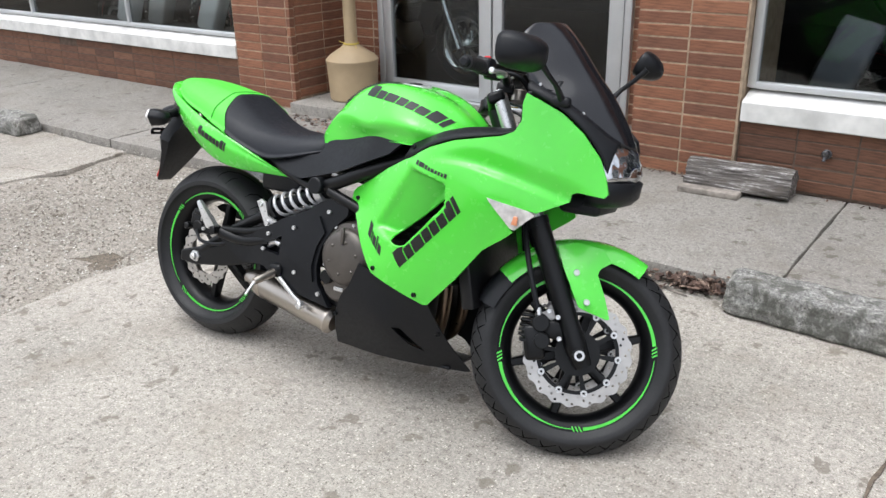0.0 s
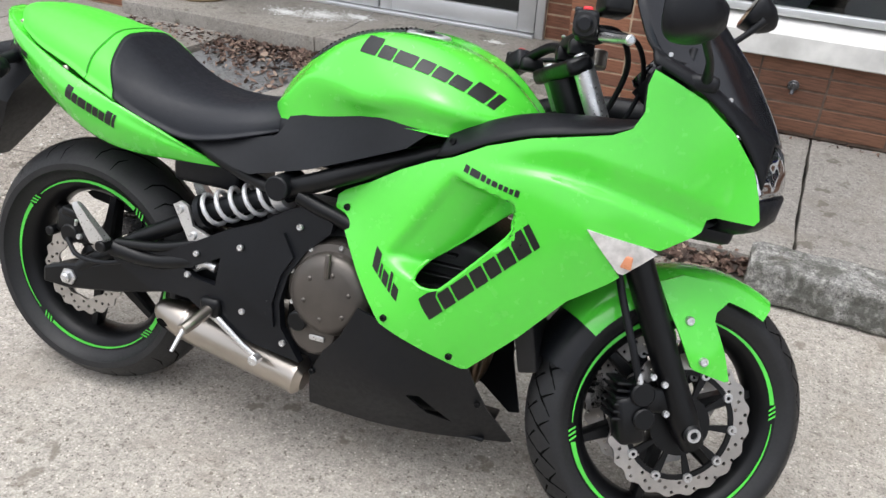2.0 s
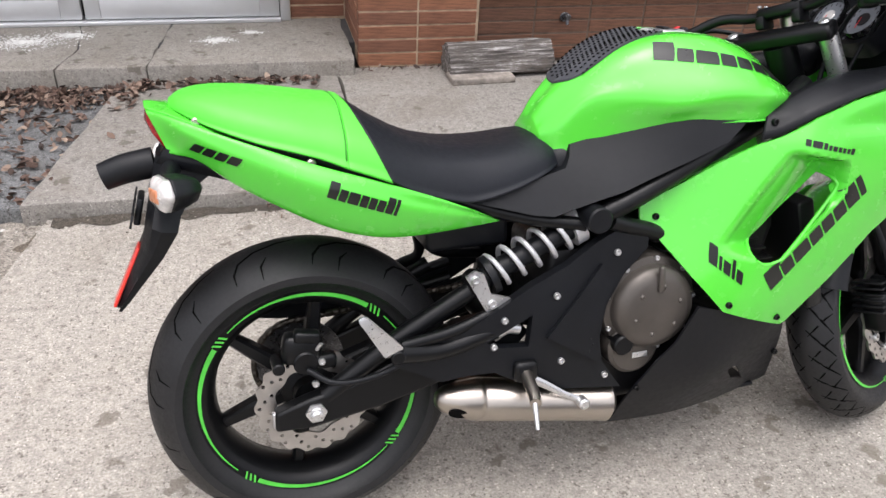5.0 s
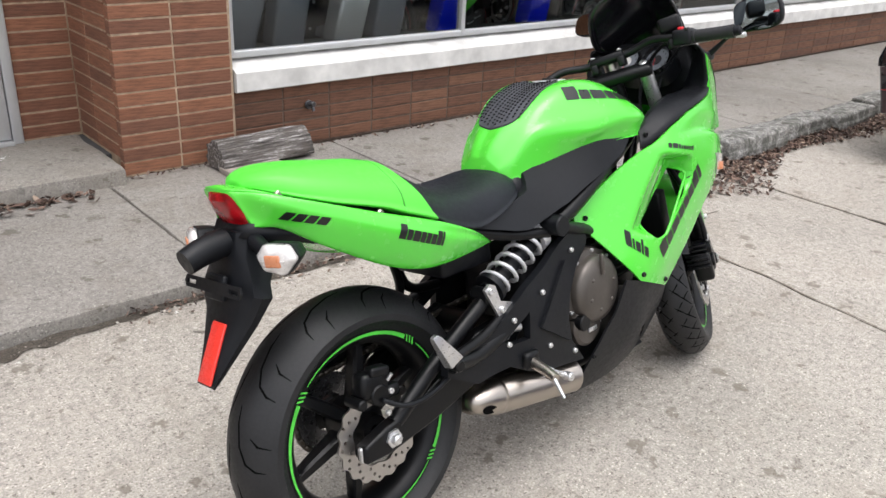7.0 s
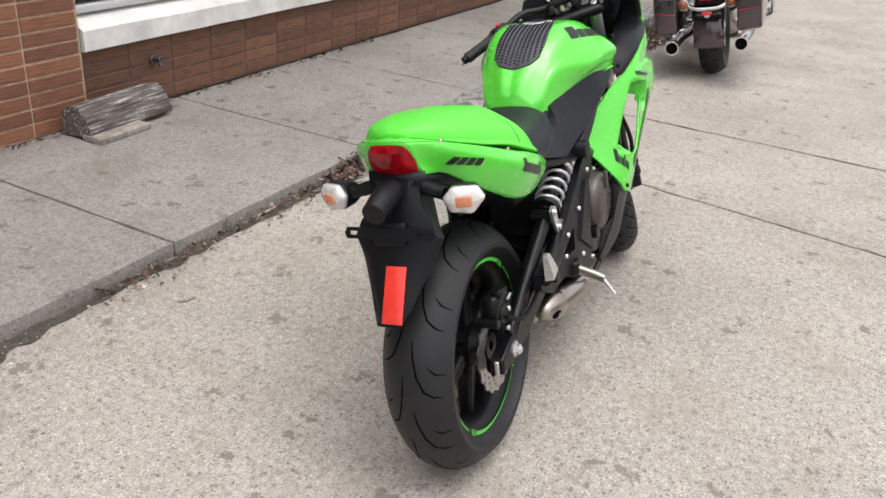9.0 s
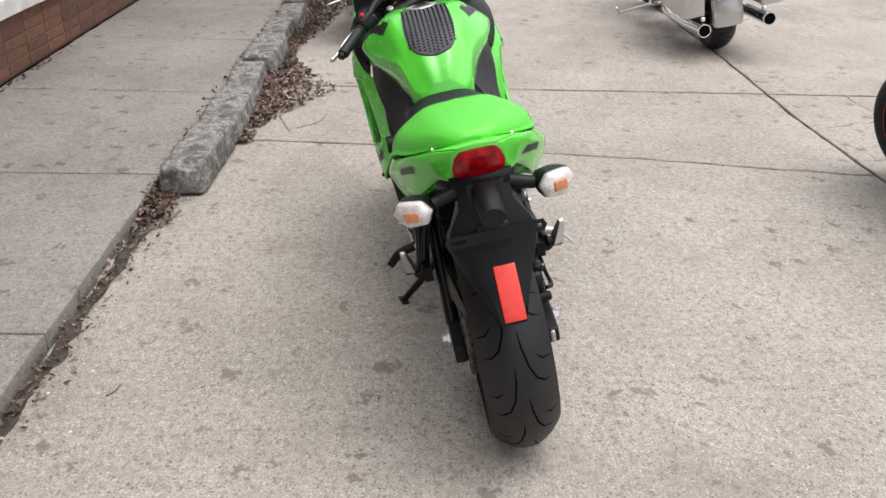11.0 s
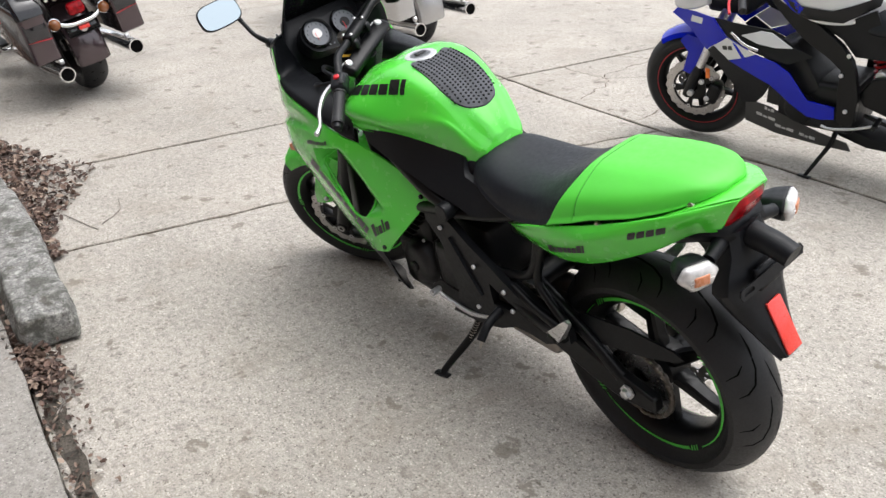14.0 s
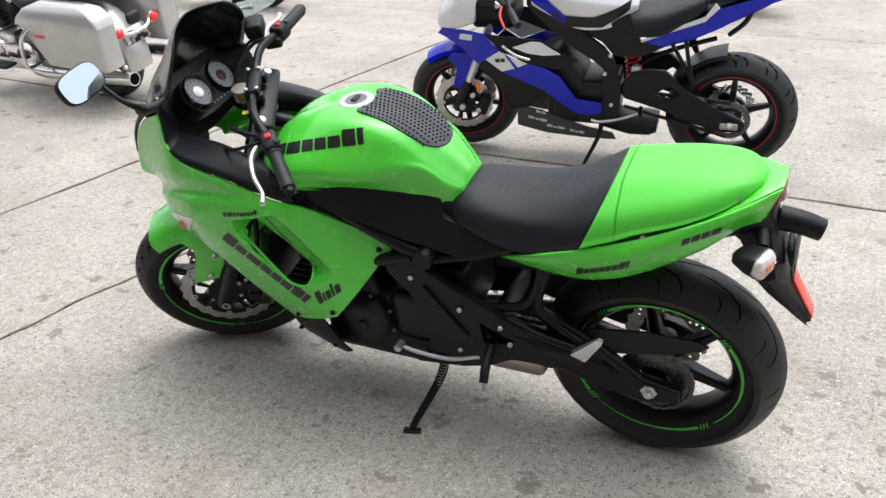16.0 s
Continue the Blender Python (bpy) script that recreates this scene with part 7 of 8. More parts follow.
for s in (-1, 1):
    e0, e1 = Vector((1.013, s * 0.250, 0.685)), Vector((0.978, s * 0.358, 0.660))
    d = (e1 - e0)
    grip_m = BARS @ Matrix.Translation(e0) @ d.to_track_quat("Y", "Z").to_matrix().to_4x4()
    prof = [(0.010, 0.0), (0.019, 0.0), (0.019, 0.006)] + [(0.0165 + (0.0012 if i % 2 else 0), 0.008 + 0.0058 * i) for i in range(16)] + [(0.018, 0.104), (0.018, 0.112), (0.010, 0.112)]
    grip = part("grip", turned(revolve(prof, 20), grip_m), M_RUBBER, bars, "black ribbed rubber grip")
    part("bar_end", turned(revolve([(0.0, 0.130), (0.009, 0.130), (0.013, 0.126), (0.013, 0.112), (0.0, 0.112)], 18), grip_m), M_BLACK, grip)
    sw = part("switch_block", turned(box(0.042, 0.058, 0.044, (0.0, -0.028, 0.002), 0.009), grip_m), M_BLACK, bars, "black switch housing")
    part("switch_button", turned(box(0.016, 0.014, 0.010, (0.0, -0.035, 0.025), 0.003), grip_m), M_SWITCH if s < 0 else M_SWITCH, sw, "red switch")
    part("switch_button", turned(box(0.014, 0.012, 0.010, (-0.014 * s, -0.012, 0.022), 0.003), grip_m), M_CARBON, sw)
    lev = [tuple(e0 + Vector((0.045, -s * 0.045, -0.004))), tuple(e0 + Vector((0.062, -s * 0.005, -0.012))), tuple(e0 + Vector((0.055, s * 0.05, -0.022))), tuple(e0 + Vector((0.035, s * 0.095, -0.034))), tuple(e0 + Vector((0.034, s * 0.122, -0.040)))]
    lv = part("lever", turned(tube(lev, [0.009, 0.0075, 0.006, 0.0055, 0.0075], 10, flat=1.0), BARS), M_SILVER, bars, "silver hand lever")
    part("lever_tip", turned(drum(0.008, -0.007, 0.007, 12), BARS @ Matrix.Translation(lev[-1])), M_SILVER, lv)
    part("lever_perch", turned(box(0.05, 0.03, 0.03, tuple(e0 + Vector((0.028, -s * 0.058, 0.0))), 0.008), BARS), M_FRAME, lv)
part("brake_reservoir", turned(box(0.050, 0.062, 0.042, (1.075, -0.195, 0.742), 0.008), BARS), M_FRAME, bars, "black brake fluid reservoir")
part("key_switch", turned(drum(0.024, -0.015, 0.02, 20), BARS @ Matrix.Translation((1.118, 0, 0.680)) @ Matrix.Rotation(radians(90), 4, "X")), M_STEEL, bars, "ignition lock")
part("warning_sticker", turned(box(0.050, 0.012, 0.001, (1.092, 0.058, 0.664), 0), BARS), M_YELLOW, bars, "yellow sticker")
for s in (-1, 1):
    part("cable", turned(tube([(1.04, s * 0.20, 0.695), (1.10, s * 0.17, 0.70), (1.15, s * 0.10, 0.66), (1.14, s * 0.05, 0.58), (1.10, s * 0.04, 0.50)], 0.0055, 8), BARS), M_BLACK, bars)
    part("cable", turned(tube([(1.05, s * 0.21, 0.69), (1.12, s * 0.21, 0.68), (1.17, s * 0.13, 0.62), (1.15, s * 0.07, 0.52)], 0.0045, 8), BARS), M_BLACK, bars)

# mirrors
for s, mc in ((-1, Vector((1.285, -0.342, 0.778))), (1, Vector((1.388, 0.275, 0.792)))):
    root = mc + Vector((0.030, -s * 0.055, -0.015))
    stem = part("mirror", tube([(1.335, s * 0.170, 0.672), tuple(Vector((1.338, s * 0.20, 0.695)).lerp(root, 0.15)), tuple(Vector((1.338, s * 0.20, 0.690)).lerp(root, 0.6)), tuple(root)], [0.010, 0.0065, 0.0065, 0.010], 12), M_BLACK, bike, "black fairing mirror")
    part("mirror_base", box(0.055, 0.030, 0.028, (1.330, s * 0.165, 0.668), 0.010), M_BLACK, stem)
    shell, n = [], 24
    face = Matrix.Translation(mc) @ Matrix.Rotation(s * radians(2 if s > 0 else 16), 4, "Z") @ Matrix.Rotation(radians(26 if s > 0 else -2), 4, "Y") @ Matrix.Rotation(radians(-3 if s > 0 else -4), 4, "X")
    for dx, k in ((0.062, 0.12), (0.055, 0.42), (0.040, 0.72), (0.016, 0.95), (0.0, 1.0), (-0.002, 0.98)):
        ring = []
        for i in range(n):
            a = 2 * math.pi * i / n
            c, q = math.cos(a), math.sin(a)
            ring.append(tuple(face @ Vector((dx, (0.083 if s < 0 else 0.070) * k * math.copysign(abs(c) ** 0.6, c), (0.045 if s < 0 else 0.041) * k * math.copysign(abs(q) ** 0.6, q)))))
        shell.append(ring)
    part("mirror_shell", loft(shell), M_BLACK, stem)
    glass = [tuple(face @ Vector((-0.0035, (0.0785 if s < 0 else 0.066) * math.copysign(abs(math.cos(a)) ** 0.6, math.cos(a)), (0.0412 if s < 0 else 0.0375) * math.copysign(abs(math.sin(a)) ** 0.6, math.sin(a))))) for a in np.linspace(0, 2 * math.pi, 32, endpoint=False)]
    part("mirror_glass", mesh_of("glass", glass, [tuple(range(32))], smooth=False), M_MIRROR, stem, "bright mirror glass")

# ---- the other motorcycles ----
M_RIMRED = mat("red_rim_tape", (0.40, 0.012, 0.02), 0.4, vary=0.05)
M_MAUVE = mat("dusty_mauve_paint", (0.075, 0.050, 0.056), 0.18, 0.4, coat=1.0, vary=0.06, rough_vary=0.03)
M_GREYMET = mat("grey_belly_plastic", (0.045, 0.044, 0.043), 0.4, vary=0.2)
M_GREYPAINT = mat("slate_grey_paint", (0.14, 0.15, 0.17), 0.25, coat=0.6, vary=0.06)


def skin(name, outline, half, material, parent, label="", thick=0.006, step=0.02, holes=(), sides=(-1, 1)):
    """The same panel on both sides of a motorcycle; half(a, b) gives its distance from the middle."""
    obs = []
    for s in sides:
        obs.append(part(name, sheet(outline, list(holes), lambda a, b: (a, s * (half(a, b) if callable(half) else half), b), thick, (0, -s, 0), step), material, parent, label))
    return obs


def hull(name, rows, material, parent, label="", n=5, along=5):
    return part(name, loft(ring_fix(half_rings([(float(x), prof) for x, prof in rows], n, along))), material, parent, label)


def sport_bike(m, paint, accent, label, category="motorcycle", group="", turn=0.0, stand=True, tape=M_RIMRED):
    """A small sport motorcycle; origin at the rear axle, x ahead, y left."""
    b = thing("motorcycle", m, label, category, group)
    steer = Matrix.Translation((1.375, 0, 0)) @ Matrix.Rotation(radians(turn), 4, Vector((-0.40, 0, 0.916)))
    rw = wheel("rear_wheel", b, 0.312, 0.17, 0.050, 0.062, Matrix.Identity(4), rear_tread(), M_FRAME, None, 5, 20, 0.05, label="black cast five-spoke wheel with a red rim line")
    fw = wheel("front_wheel", b, 0.297, 0.12, 0.040, 0.047, steer, None, M_FRAME, None, 5, 50, 0.04, label="black cast five-spoke wheel with a red rim line")
    for w, f, mm in ((rw, 0.062, Matrix.Identity(4)), (fw, 0.047, steer)):
        for s in (-1, 1):
            part("rim_tape", turned(revolve([(0.2125, s * (f + 0.0008)), (0.2165, s * (f + 0.0008))], 72), mm), tape, w, "thin red rim line")
    disc("brake_disc", fw, 0.155, 0.112, -0.072, steer)
    disc("brake_disc", fw, 0.155, 0.112, 0.067, steer, side=1)
    disc("brake_disc", rw, 0.11, 0.075, -0.085, Matrix.Identity(4), carrier=False)
    part("sprocket", turned(revolve([(0.070, 0.0), (0.098, 0.0), (0.098, 0.006), (0.070, 0.006)], 42, close=True), Matrix.Translation((0, 0.088, 0))), M_DARKSTEEL, rw, "worn steel sprocket")
    for z0, z1 in ((0.092, 0.135), (-0.092, 0.045)):
        part("chain_run", box(0.52, 0.014, 0.016, (0, 0, 0), 0.003, Matrix.Translation((0.26, 0.09, (z0 + z1) / 2)) @ Matrix.Rotation(-math.atan2(z1 - z0, 0.52), 4, "Y")), M_CARBON, b, "dark drive chain")
    # fork and fender
    up = Vector((-0.40, 0, 0.916))
    for s in (-1, 1):
        y = s * 0.098
        leg = part("fork_leg", turned(tube([tuple(up * -0.03 + Vector((0.02, y, 0))), tuple(up * 0.10 + Vector((0.02, y, 0))), tuple(up * 0.16 + Vector((0.02, y, 0)))], [0.024, 0.027, 0.020], 14), steer), M_FRAME, b, "black fork bottom")
        part("fork_tube", turned(tube([tuple(up * 0.14 + Vector((0.02, y, 0))), tuple(up * 0.62 + Vector((0.02, y, 0)))], 0.0205, 14), steer), M_SILVER, leg, "bright fork tube")
        cal = part("front_caliper", turned(box(0.06, 0.055, 0.11, (-0.105, s * 0.098, 0.04), 0.014, Matrix.Rotation(radians(-20), 4, "Y")), steer), M_FRAME, b, "black brake caliper")
        part("reflector", turned(box(0.022, 0.006, 0.055, (-0.095, s * 0.128, 0.125), 0.003, Matrix.Rotation(radians(0), 4, "Y")), steer), M_ORANGE, leg, "amber side reflector")
        part("axle_end", turned(drum(0.016, s * 0.11, s * 0.135, 14), steer), M_SILVER, leg)
        for q in ((-0.06, 0.07), (-0.085, -0.02)):
            part("bolt_head", turned(drum(0.014, s * 0.115, s * 0.132, 12, at=(q[0], 0, q[1])), steer), M_SILVER, cal)
        part("fender_skirt", turned(sheet([(-0.08, 0.285), (0.03, 0.30), (0.06, 0.27), (0.015, 0.215), (0.045, 0.11), (0.00, 0.095), (-0.05, 0.16), (-0.09, 0.235)], [], lambda a, c: (a, s * (0.105 - 0.18 * max(0, c - 0.2)), c), 0.005, (0, -s, 0), 0.02), steer), paint, b)
    arch = [(0.284, -0.080), (0.305, -0.068), (0.316, -0.035), (0.319, 0), (0.316, 0.035), (0.305, 0.068), (0.284, 0.080), (0.281, 0.076), (0.300, 0.062), (0.313, 0), (0.300, -0.062), (0.281, -0.076)]
    part("front_fender", turned(revolve(arch, 30, 55, 140, close=True), steer), paint, b, "glossy front fender")
    # engine, frame
    eng = part("engine", joined(box(0.36, 0.26, 0.24, (0.72, 0, 0.06), 0.03), box(0.20, 0.27, 0.26, (0.84, 0, 0.20), 0.025, Matrix.Translation((0.84, 0, 0.2)) @ Matrix.Rotation(radians(30), 4, "Y") @ Matrix.Translation((-0.84, 0, -0.2)))), M_CARBON, b, "dark engine block")
    for s in (-1, 1):
        part("crank_cover", turned(revolve([(0.0, s * 0.165), (0.055, s * 0.165), (0.07, s * 0.155), (0.075, s * 0.12)], 30), Matrix.Translation((0.78, 0, 0.045))), M_FRAME, eng)
    spar = [(0.995, 0.56), (0.991, 0.618), (0.928, 0.575), (0.797, 0.506), (0.69, 0.44), (0.609, 0.378), (0.560, 0.315), (0.541, 0.258), (0.520, 0.15), (0.526, 0.031), (0.560, 0.0), (0.600, 0.025), (0.612, 0.15), (0.606, 0.270), (0.66, 0.315), (0.753, 0.371), (0.85, 0.44), (0.928, 0.500)]
    for ob in skin("frame_spar", spar, lambda a, c: 0.165 - 0.28 * max(0, a - 0.80), M_FRAME, b, "black cast frame spar", 0.03):
        bev = ob.modifiers.new("ease", "BEVEL")
        bev.width, bev.segments, bev.limit_method = 0.008, 2, "ANGLE"
        s = -1 if ob.data.vertices[0].co.y < 0 else 1
        bolts(ob, [(0.575, s * 0.168, 0.345), (0.565, s * 0.168, 0.085), (0.60, s * 0.168, 0.25)], side=s, size=1.4)
    arm = [(0.539, 0.148), (0.484, 0.233), (0.40, 0.255), (0.314, 0.252), (0.223, 0.169), (0.09, 0.085), (-0.046, 0.020), (-0.075, -0.01), (-0.06, -0.045), (0.0, -0.05), (0.074, -0.05), (0.328, 0.048), (0.507, 0.101)]
    for ob in skin("swingarm", arm, 0.125, M_FRAME, b, "black swingarm", 0.035, 0.05, [[(0.30, 0.18), (0.24, 0.135), (0.29, 0.10), (0.36, 0.13)]]):
        bev = ob.modifiers.new("ease", "BEVEL")
        bev.width, bev.segments, bev.limit_method = 0.006, 2, "ANGLE"
    for s in (-1, 1):
        part("axle_plate", box(0.085, 0.012, 0.035, (0.0, s * 0.133, -0.012), 0.006), M_STEEL, b, "bare alloy axle plate")
        part("axle_nut", turned(revolve([(0.0, -0.012), (0.009, -0.012), (0.016, -0.006), (0.017, 0.006), (0.0, 0.006)], 6), Matrix.Translation((0, s * 0.145, 0)) @ (Matrix.Identity(4) if s < 0 else Matrix.Rotation(math.pi, 4, "Z"))), M_SILVER, b)
        part("foot_hanger", tube([(0.293, s * 0.145, 0.403), (0.235, s * 0.152, 0.31), (0.191, s * 0.158, 0.233), (0.215, s * 0.15, 0.33), (0.234, s * 0.14, 0.42)], 0.010, 8), M_FRAME, b, "black passenger peg hanger")
        part("foot_peg", tube([(0.42, s * 0.16, 0.075), (0.415, s * 0.24, 0.07)], 0.011, 10), M_FRAME, b)
    part("hugger", revolve([(0.318, -0.085), (0.332, -0.07), (0.335, 0), (0.332, 0.07), (0.318, 0.085), (0.314, 0.083), (0.329, 0), (0.314, -0.083)], 18, 30, 82, close=True), M_FRAME, b, "black rear tyre hugger")
    shock = part("shock_absorber", tube([(0.47, 0, 0.12), (0.50, 0, 0.34)], 0.024, 12), M_BLACK, b)
    part("spring", spring_mesh((0.475, 0, 0.15), (0.495, 0, 0.30), 0.036, 0.006, 6), M_SWITCH, shock, "red coil spring")
    part("reservoir", drum(0.022, 0.06, 0.10, 16, at=(0.463, 0, 0.241)), M_SILVER, shock)
    part("gear_lever", tube([(0.42, 0.165, 0.05), (0.52, 0.17, 0.01), (0.62, 0.175, -0.01), (0.66, 0.18, 0.0)], 0.007, 8), M_SILVER, b, "silver gear lever")
    # belly pan and underslung silencer
    belly_half = lambda a, c: 0.13 + 0.10 * (c + 0.05) - 0.10 * max(0, a - 0.9)
    for ob in skin("belly_pan", [(1.058, 0.010), (1.0, 0.02), (0.921, 0.012), (0.80, -0.035), (0.685, -0.07), (0.56, -0.095), (0.54, -0.135), (0.684, -0.137), (0.90, -0.125), (1.061, -0.097)], belly_half, M_GREYMET, b, "dark grey belly pan"):
        s = -1 if ob.data.vertices[0].co.y < 0 else 1
        tree = target(ob.data)
        for x, z, w in ((1.0, -0.045, 0.11), (0.90, -0.085, 0.10), (0.78, -0.105, 0.08), (0.955, -0.005, 0.05)):
            lettered("silver_mark", marks(tree, (x, s * 0.4, z), (-1, 0, -0.15), (0.3, 0, 1), 0.018, [(w * 0.3, 1), (w * 0.2, 0.7), (w * 0.35, 1)], 0.004, 0.4, (0, -s, 0)), M_SILVER, ob, "silver lettering as a plain block")
    part("silencer", loft([[(x, w * y, z + h * q) for y, q in ((-1, -0.6), (-0.6, -1), (0.6, -1), (1, -0.6), (1, 0.6), (0.6, 1), (-0.6, 1), (-1, 0.6))] for x, z, w, h in ((0.62, -0.06, 0.08, 0.045), (0.48, -0.085, 0.10, 0.042), (0.38, -0.085, 0.10, 0.038), (0.345, -0.08, 0.085, 0.03))]), M_BLACK, b, "black underslung silencer", sharp=40)
    # fairing
    fair = spline_net([(1.42, 0.43, 0.13), (1.194, 0.442, 0.20), (1.32, 0.352, 0.165), (1.199, 0.236, 0.19), (0.973, 0.306, 0.215), (0.816, 0.235, 0.20), (0.61, 0.06, 0.17), (0.90, 0.16, 0.205), (0.98, 0.05, 0.17), (0.73, 0.314, 0.18), (0.91, 0.41, 0.19)])
    skin("upper_panel", [(1.46, 0.405), (1.43, 0.436), (1.30, 0.446), (1.194, 0.442), (1.121, 0.361), (1.189, 0.311), (1.235, 0.275), (1.326, 0.352), (1.411, 0.388)], fair, paint, b, "glossy upper fairing side")
    for ob in skin("white_flash", [(1.189, 0.309), (1.119, 0.359), (0.973, 0.304), (1.04, 0.275), (1.106, 0.253)], lambda a, c: fair(a, c) + 0.003, accent, b, "white flash on the fairing"):
        s = -1 if ob.data.vertices[0].co.y < 0 else 1
        lettered("mark_block", marks(target(ob.data), (1.135, s * 0.4, 0.300), (-0.08, 0, 0.012), (0.05, 0, 1), 0.020, [(0.026, 1), (0.022, 1)], 0.004, -0.2, (0, -s, 0)), M_DECAL, ob, "black model mark as a plain block")
        part("dark_band", sheet([(1.085, 0.345), (1.07, 0.340), (1.015, 0.275), (1.03, 0.268)], [], lambda a, c: (a, s * (fair(a, c) + 0.006), c), 0.003, (0, -s, 0), 0.02), paint, ob)
    skin("lower_panel", [(1.106, 0.249), (1.04, 0.273), (0.973, 0.302), (0.88, 0.275), (0.816, 0.235), (0.77, 0.165), (0.733, 0.109), (0.66, 0.10), (0.614, 0.093), (0.612, 0.035), (0.67, 0.022), (0.733, 0.025), (0.81, 0.08), (0.9, 0.164), (1.0, 0.205)], fair, paint, b, "glossy lower fairing band")
    skin("front_panel", [(1.232, 0.272), (1.190, 0.307), (1.108, 0.250), (1.0, 0.203), (0.903, 0.159), (0.94, 0.09), (0.983, 0.040), (1.058, 0.020), (1.10, 0.12)], lambda a, c: fair(a, c) - 0.006, M_BLACK, b, "black lower front fairing")
    skin("inner_panel", [(1.194, 0.440), (1.06, 0.43), (0.91, 0.415), (0.814, 0.352), (0.726, 0.314), (0.83, 0.27), (0.975, 0.306), (1.118, 0.361)], lambda a, c: fair(a, c) - 0.008, M_BLACK, b, "black mid fairing")
    skin("white_blade", [(1.045, 0.384), (0.96, 0.41), (0.91, 0.406), (0.86, 0.375), (0.814, 0.348), (0.89, 0.343), (0.97, 0.355)], lambda a, c: fair(a, c) + 0.002, accent, b, "white blade on the mid fairing")
    part("fork_brace", tube([(1.10, 0.20, 0.385), (1.03, 0.215, 0.345), (0.96, 0.215, 0.325)], 0.008, 8), M_CHROME, b, "bright slider bar")
    for ob in skin("brand_block", [(1.335, 0.395), (1.325, 0.425), (1.255, 0.428), (1.262, 0.398)], lambda a, c: fair(a, c) + 0.0025, accent, b, "white plain block", 0.002):
        pass
    hull("nose", [(1.475, [(0, .47), (.03, .47), (.05, .455), (.05, .44), (.03, .425), (0, .425)]), (1.455, [(0, .53), (.06, .525), (.10, .49), (.11, .45), (.08, .42), (0, .415)]), (1.40, [(0, .60), (.08, .59), (.135, .53), (.145, .47), (.12, .43), (0, .425)]), (1.32, [(0, .66), (.08, .65), (.15, .57), (.165, .50), (.15, .45), (0, .445)]), (1.25, [(0, .69), (.06, .68), (.13, .60), (.16, .52), (.155, .48), (0, .475)])], accent, b, "white nose fairing")
    part("headlight", turned(box(0.02, 0.085, 0.035, (0, 0, 0), 0.008), Matrix.Translation((1.455, 0.055, 0.487)) @ Matrix.Rotation(radians(28), 4, "Z")), M_HEAD, b, "clear headlight")
    part("headlight", turned(box(0.02, 0.085, 0.035, (0, 0, 0), 0.008), Matrix.Translation((1.455, -0.055, 0.487)) @ Matrix.Rotation(radians(-28), 4, "Z")), M_HEAD, b, "clear headlight")
    part("windscreen", loft([[(x - 0.06 * u * u, w * u, z) for u in np.linspace(-1, 1, 11)] for x, w, z in ((1.36, .11, .635), (1.29, .13, .70), (1.20, .12, .77), (1.13, .09, .81))], closed_ring=False), M_SMOKE, b, "dark smoked windscreen").modifiers.new("thickness", "SOLIDIFY").thickness = 0.004
    part("cockpit", box(0.22, 0.24, 0.14, (1.17, 0, 0.50), 0.03), M_BLACK, b, "black cockpit and fork clamps")
    for s in (-1, 1):
        bar = part("handlebar", tube([(1.09, s * 0.12, 0.585), (1.055, s * 0.20, 0.575), (0.985, s * 0.325, 0.545)], 0.011, 10), M_FRAME, b, "black clip-on bar")
        part("grip", tube([(1.045, s * 0.222, 0.571), (0.985, s * 0.325, 0.545)], 0.0175, 12), M_RUBBER, bar, "black rubber grip")
        part("lever", tube([(1.10, s * 0.18, 0.575), (1.09, s * 0.25, 0.555), (1.05, s * 0.32, 0.525)], 0.006, 8), M_SILVER if s < 0 else M_SWITCH, bar, "hand lever")
        part("mirror", tube([(1.34, s * 0.12, 0.60), (1.31, s * 0.22, 0.66), (1.29, s * 0.28, 0.67)], [0.008, 0.008, 0.028], 10, flat=1.8), M_BLACK, b, "black mirror")
    # tank, seat, tail
    tank_rows = [(0.470, .60, .565, .03, .55, .05, .52), (0.53, .66, .62, .07, .56, .11, .485), (0.62, .70, .665, .10, .58, .16, .465), (0.74, .72, .69, .115, .60, .185, .475), (0.86, .70, .675, .11, .61, .175, .53), (0.96, .655, .64, .08, .60, .13, .565), (1.01, .62, .61, .03, .595, .05, .585)]
    hull("fuel_tank", [(x, [(0, a), (w * .6, a - .006), (w, c), (w + (v - w) * .7, d + (c - d) * .4), (v, d), (v * .97, e + (d - e) * .3), (v * .9, e), (0, e)]) for x, a, c, w, d, v, e in tank_rows], accent, b, "white and blue fuel tank")
    tk = [c for c in b.children if c.name.startswith("fuel_tank")][0]
    tree = target(tk.data)
    for s in (-1, 1):
        for nm, line, mm, lab in (("tank_band", [(0.995, 0.605), (0.93, 0.655), (0.86, 0.60), (0.78, 0.535), (0.80, 0.505), (0.90, 0.56)], paint, "blue band on the tank"), ("tank_shield", [(0.896, 0.572), (0.79, 0.545), (0.66, 0.535), (0.50, 0.585), (0.505, 0.545), (0.62, 0.480), (0.78, 0.492)], M_CARBON, "dark tank shield")):
            v, fcs = fill2d(line, [], 0.015)
            part(nm, mesh_of(nm, lay(tree, [(a, s * 0.4, c) for a, c in v], (0, -s, 0), 0.004), [tuple(q) for q in fcs]), mm, tk, lab)
    skin("side_panel", [(0.78, 0.49), (0.62, 0.475), (0.50, 0.54), (0.44, 0.41), (0.33, 0.385), (0.44, 0.33), (0.56, 0.33), (0.62, 0.40)], lambda a, c: 0.135 + 0.05 * max(0, a - 0.5), M_BLACK, b, "black side panel", 0.012, 0.04)
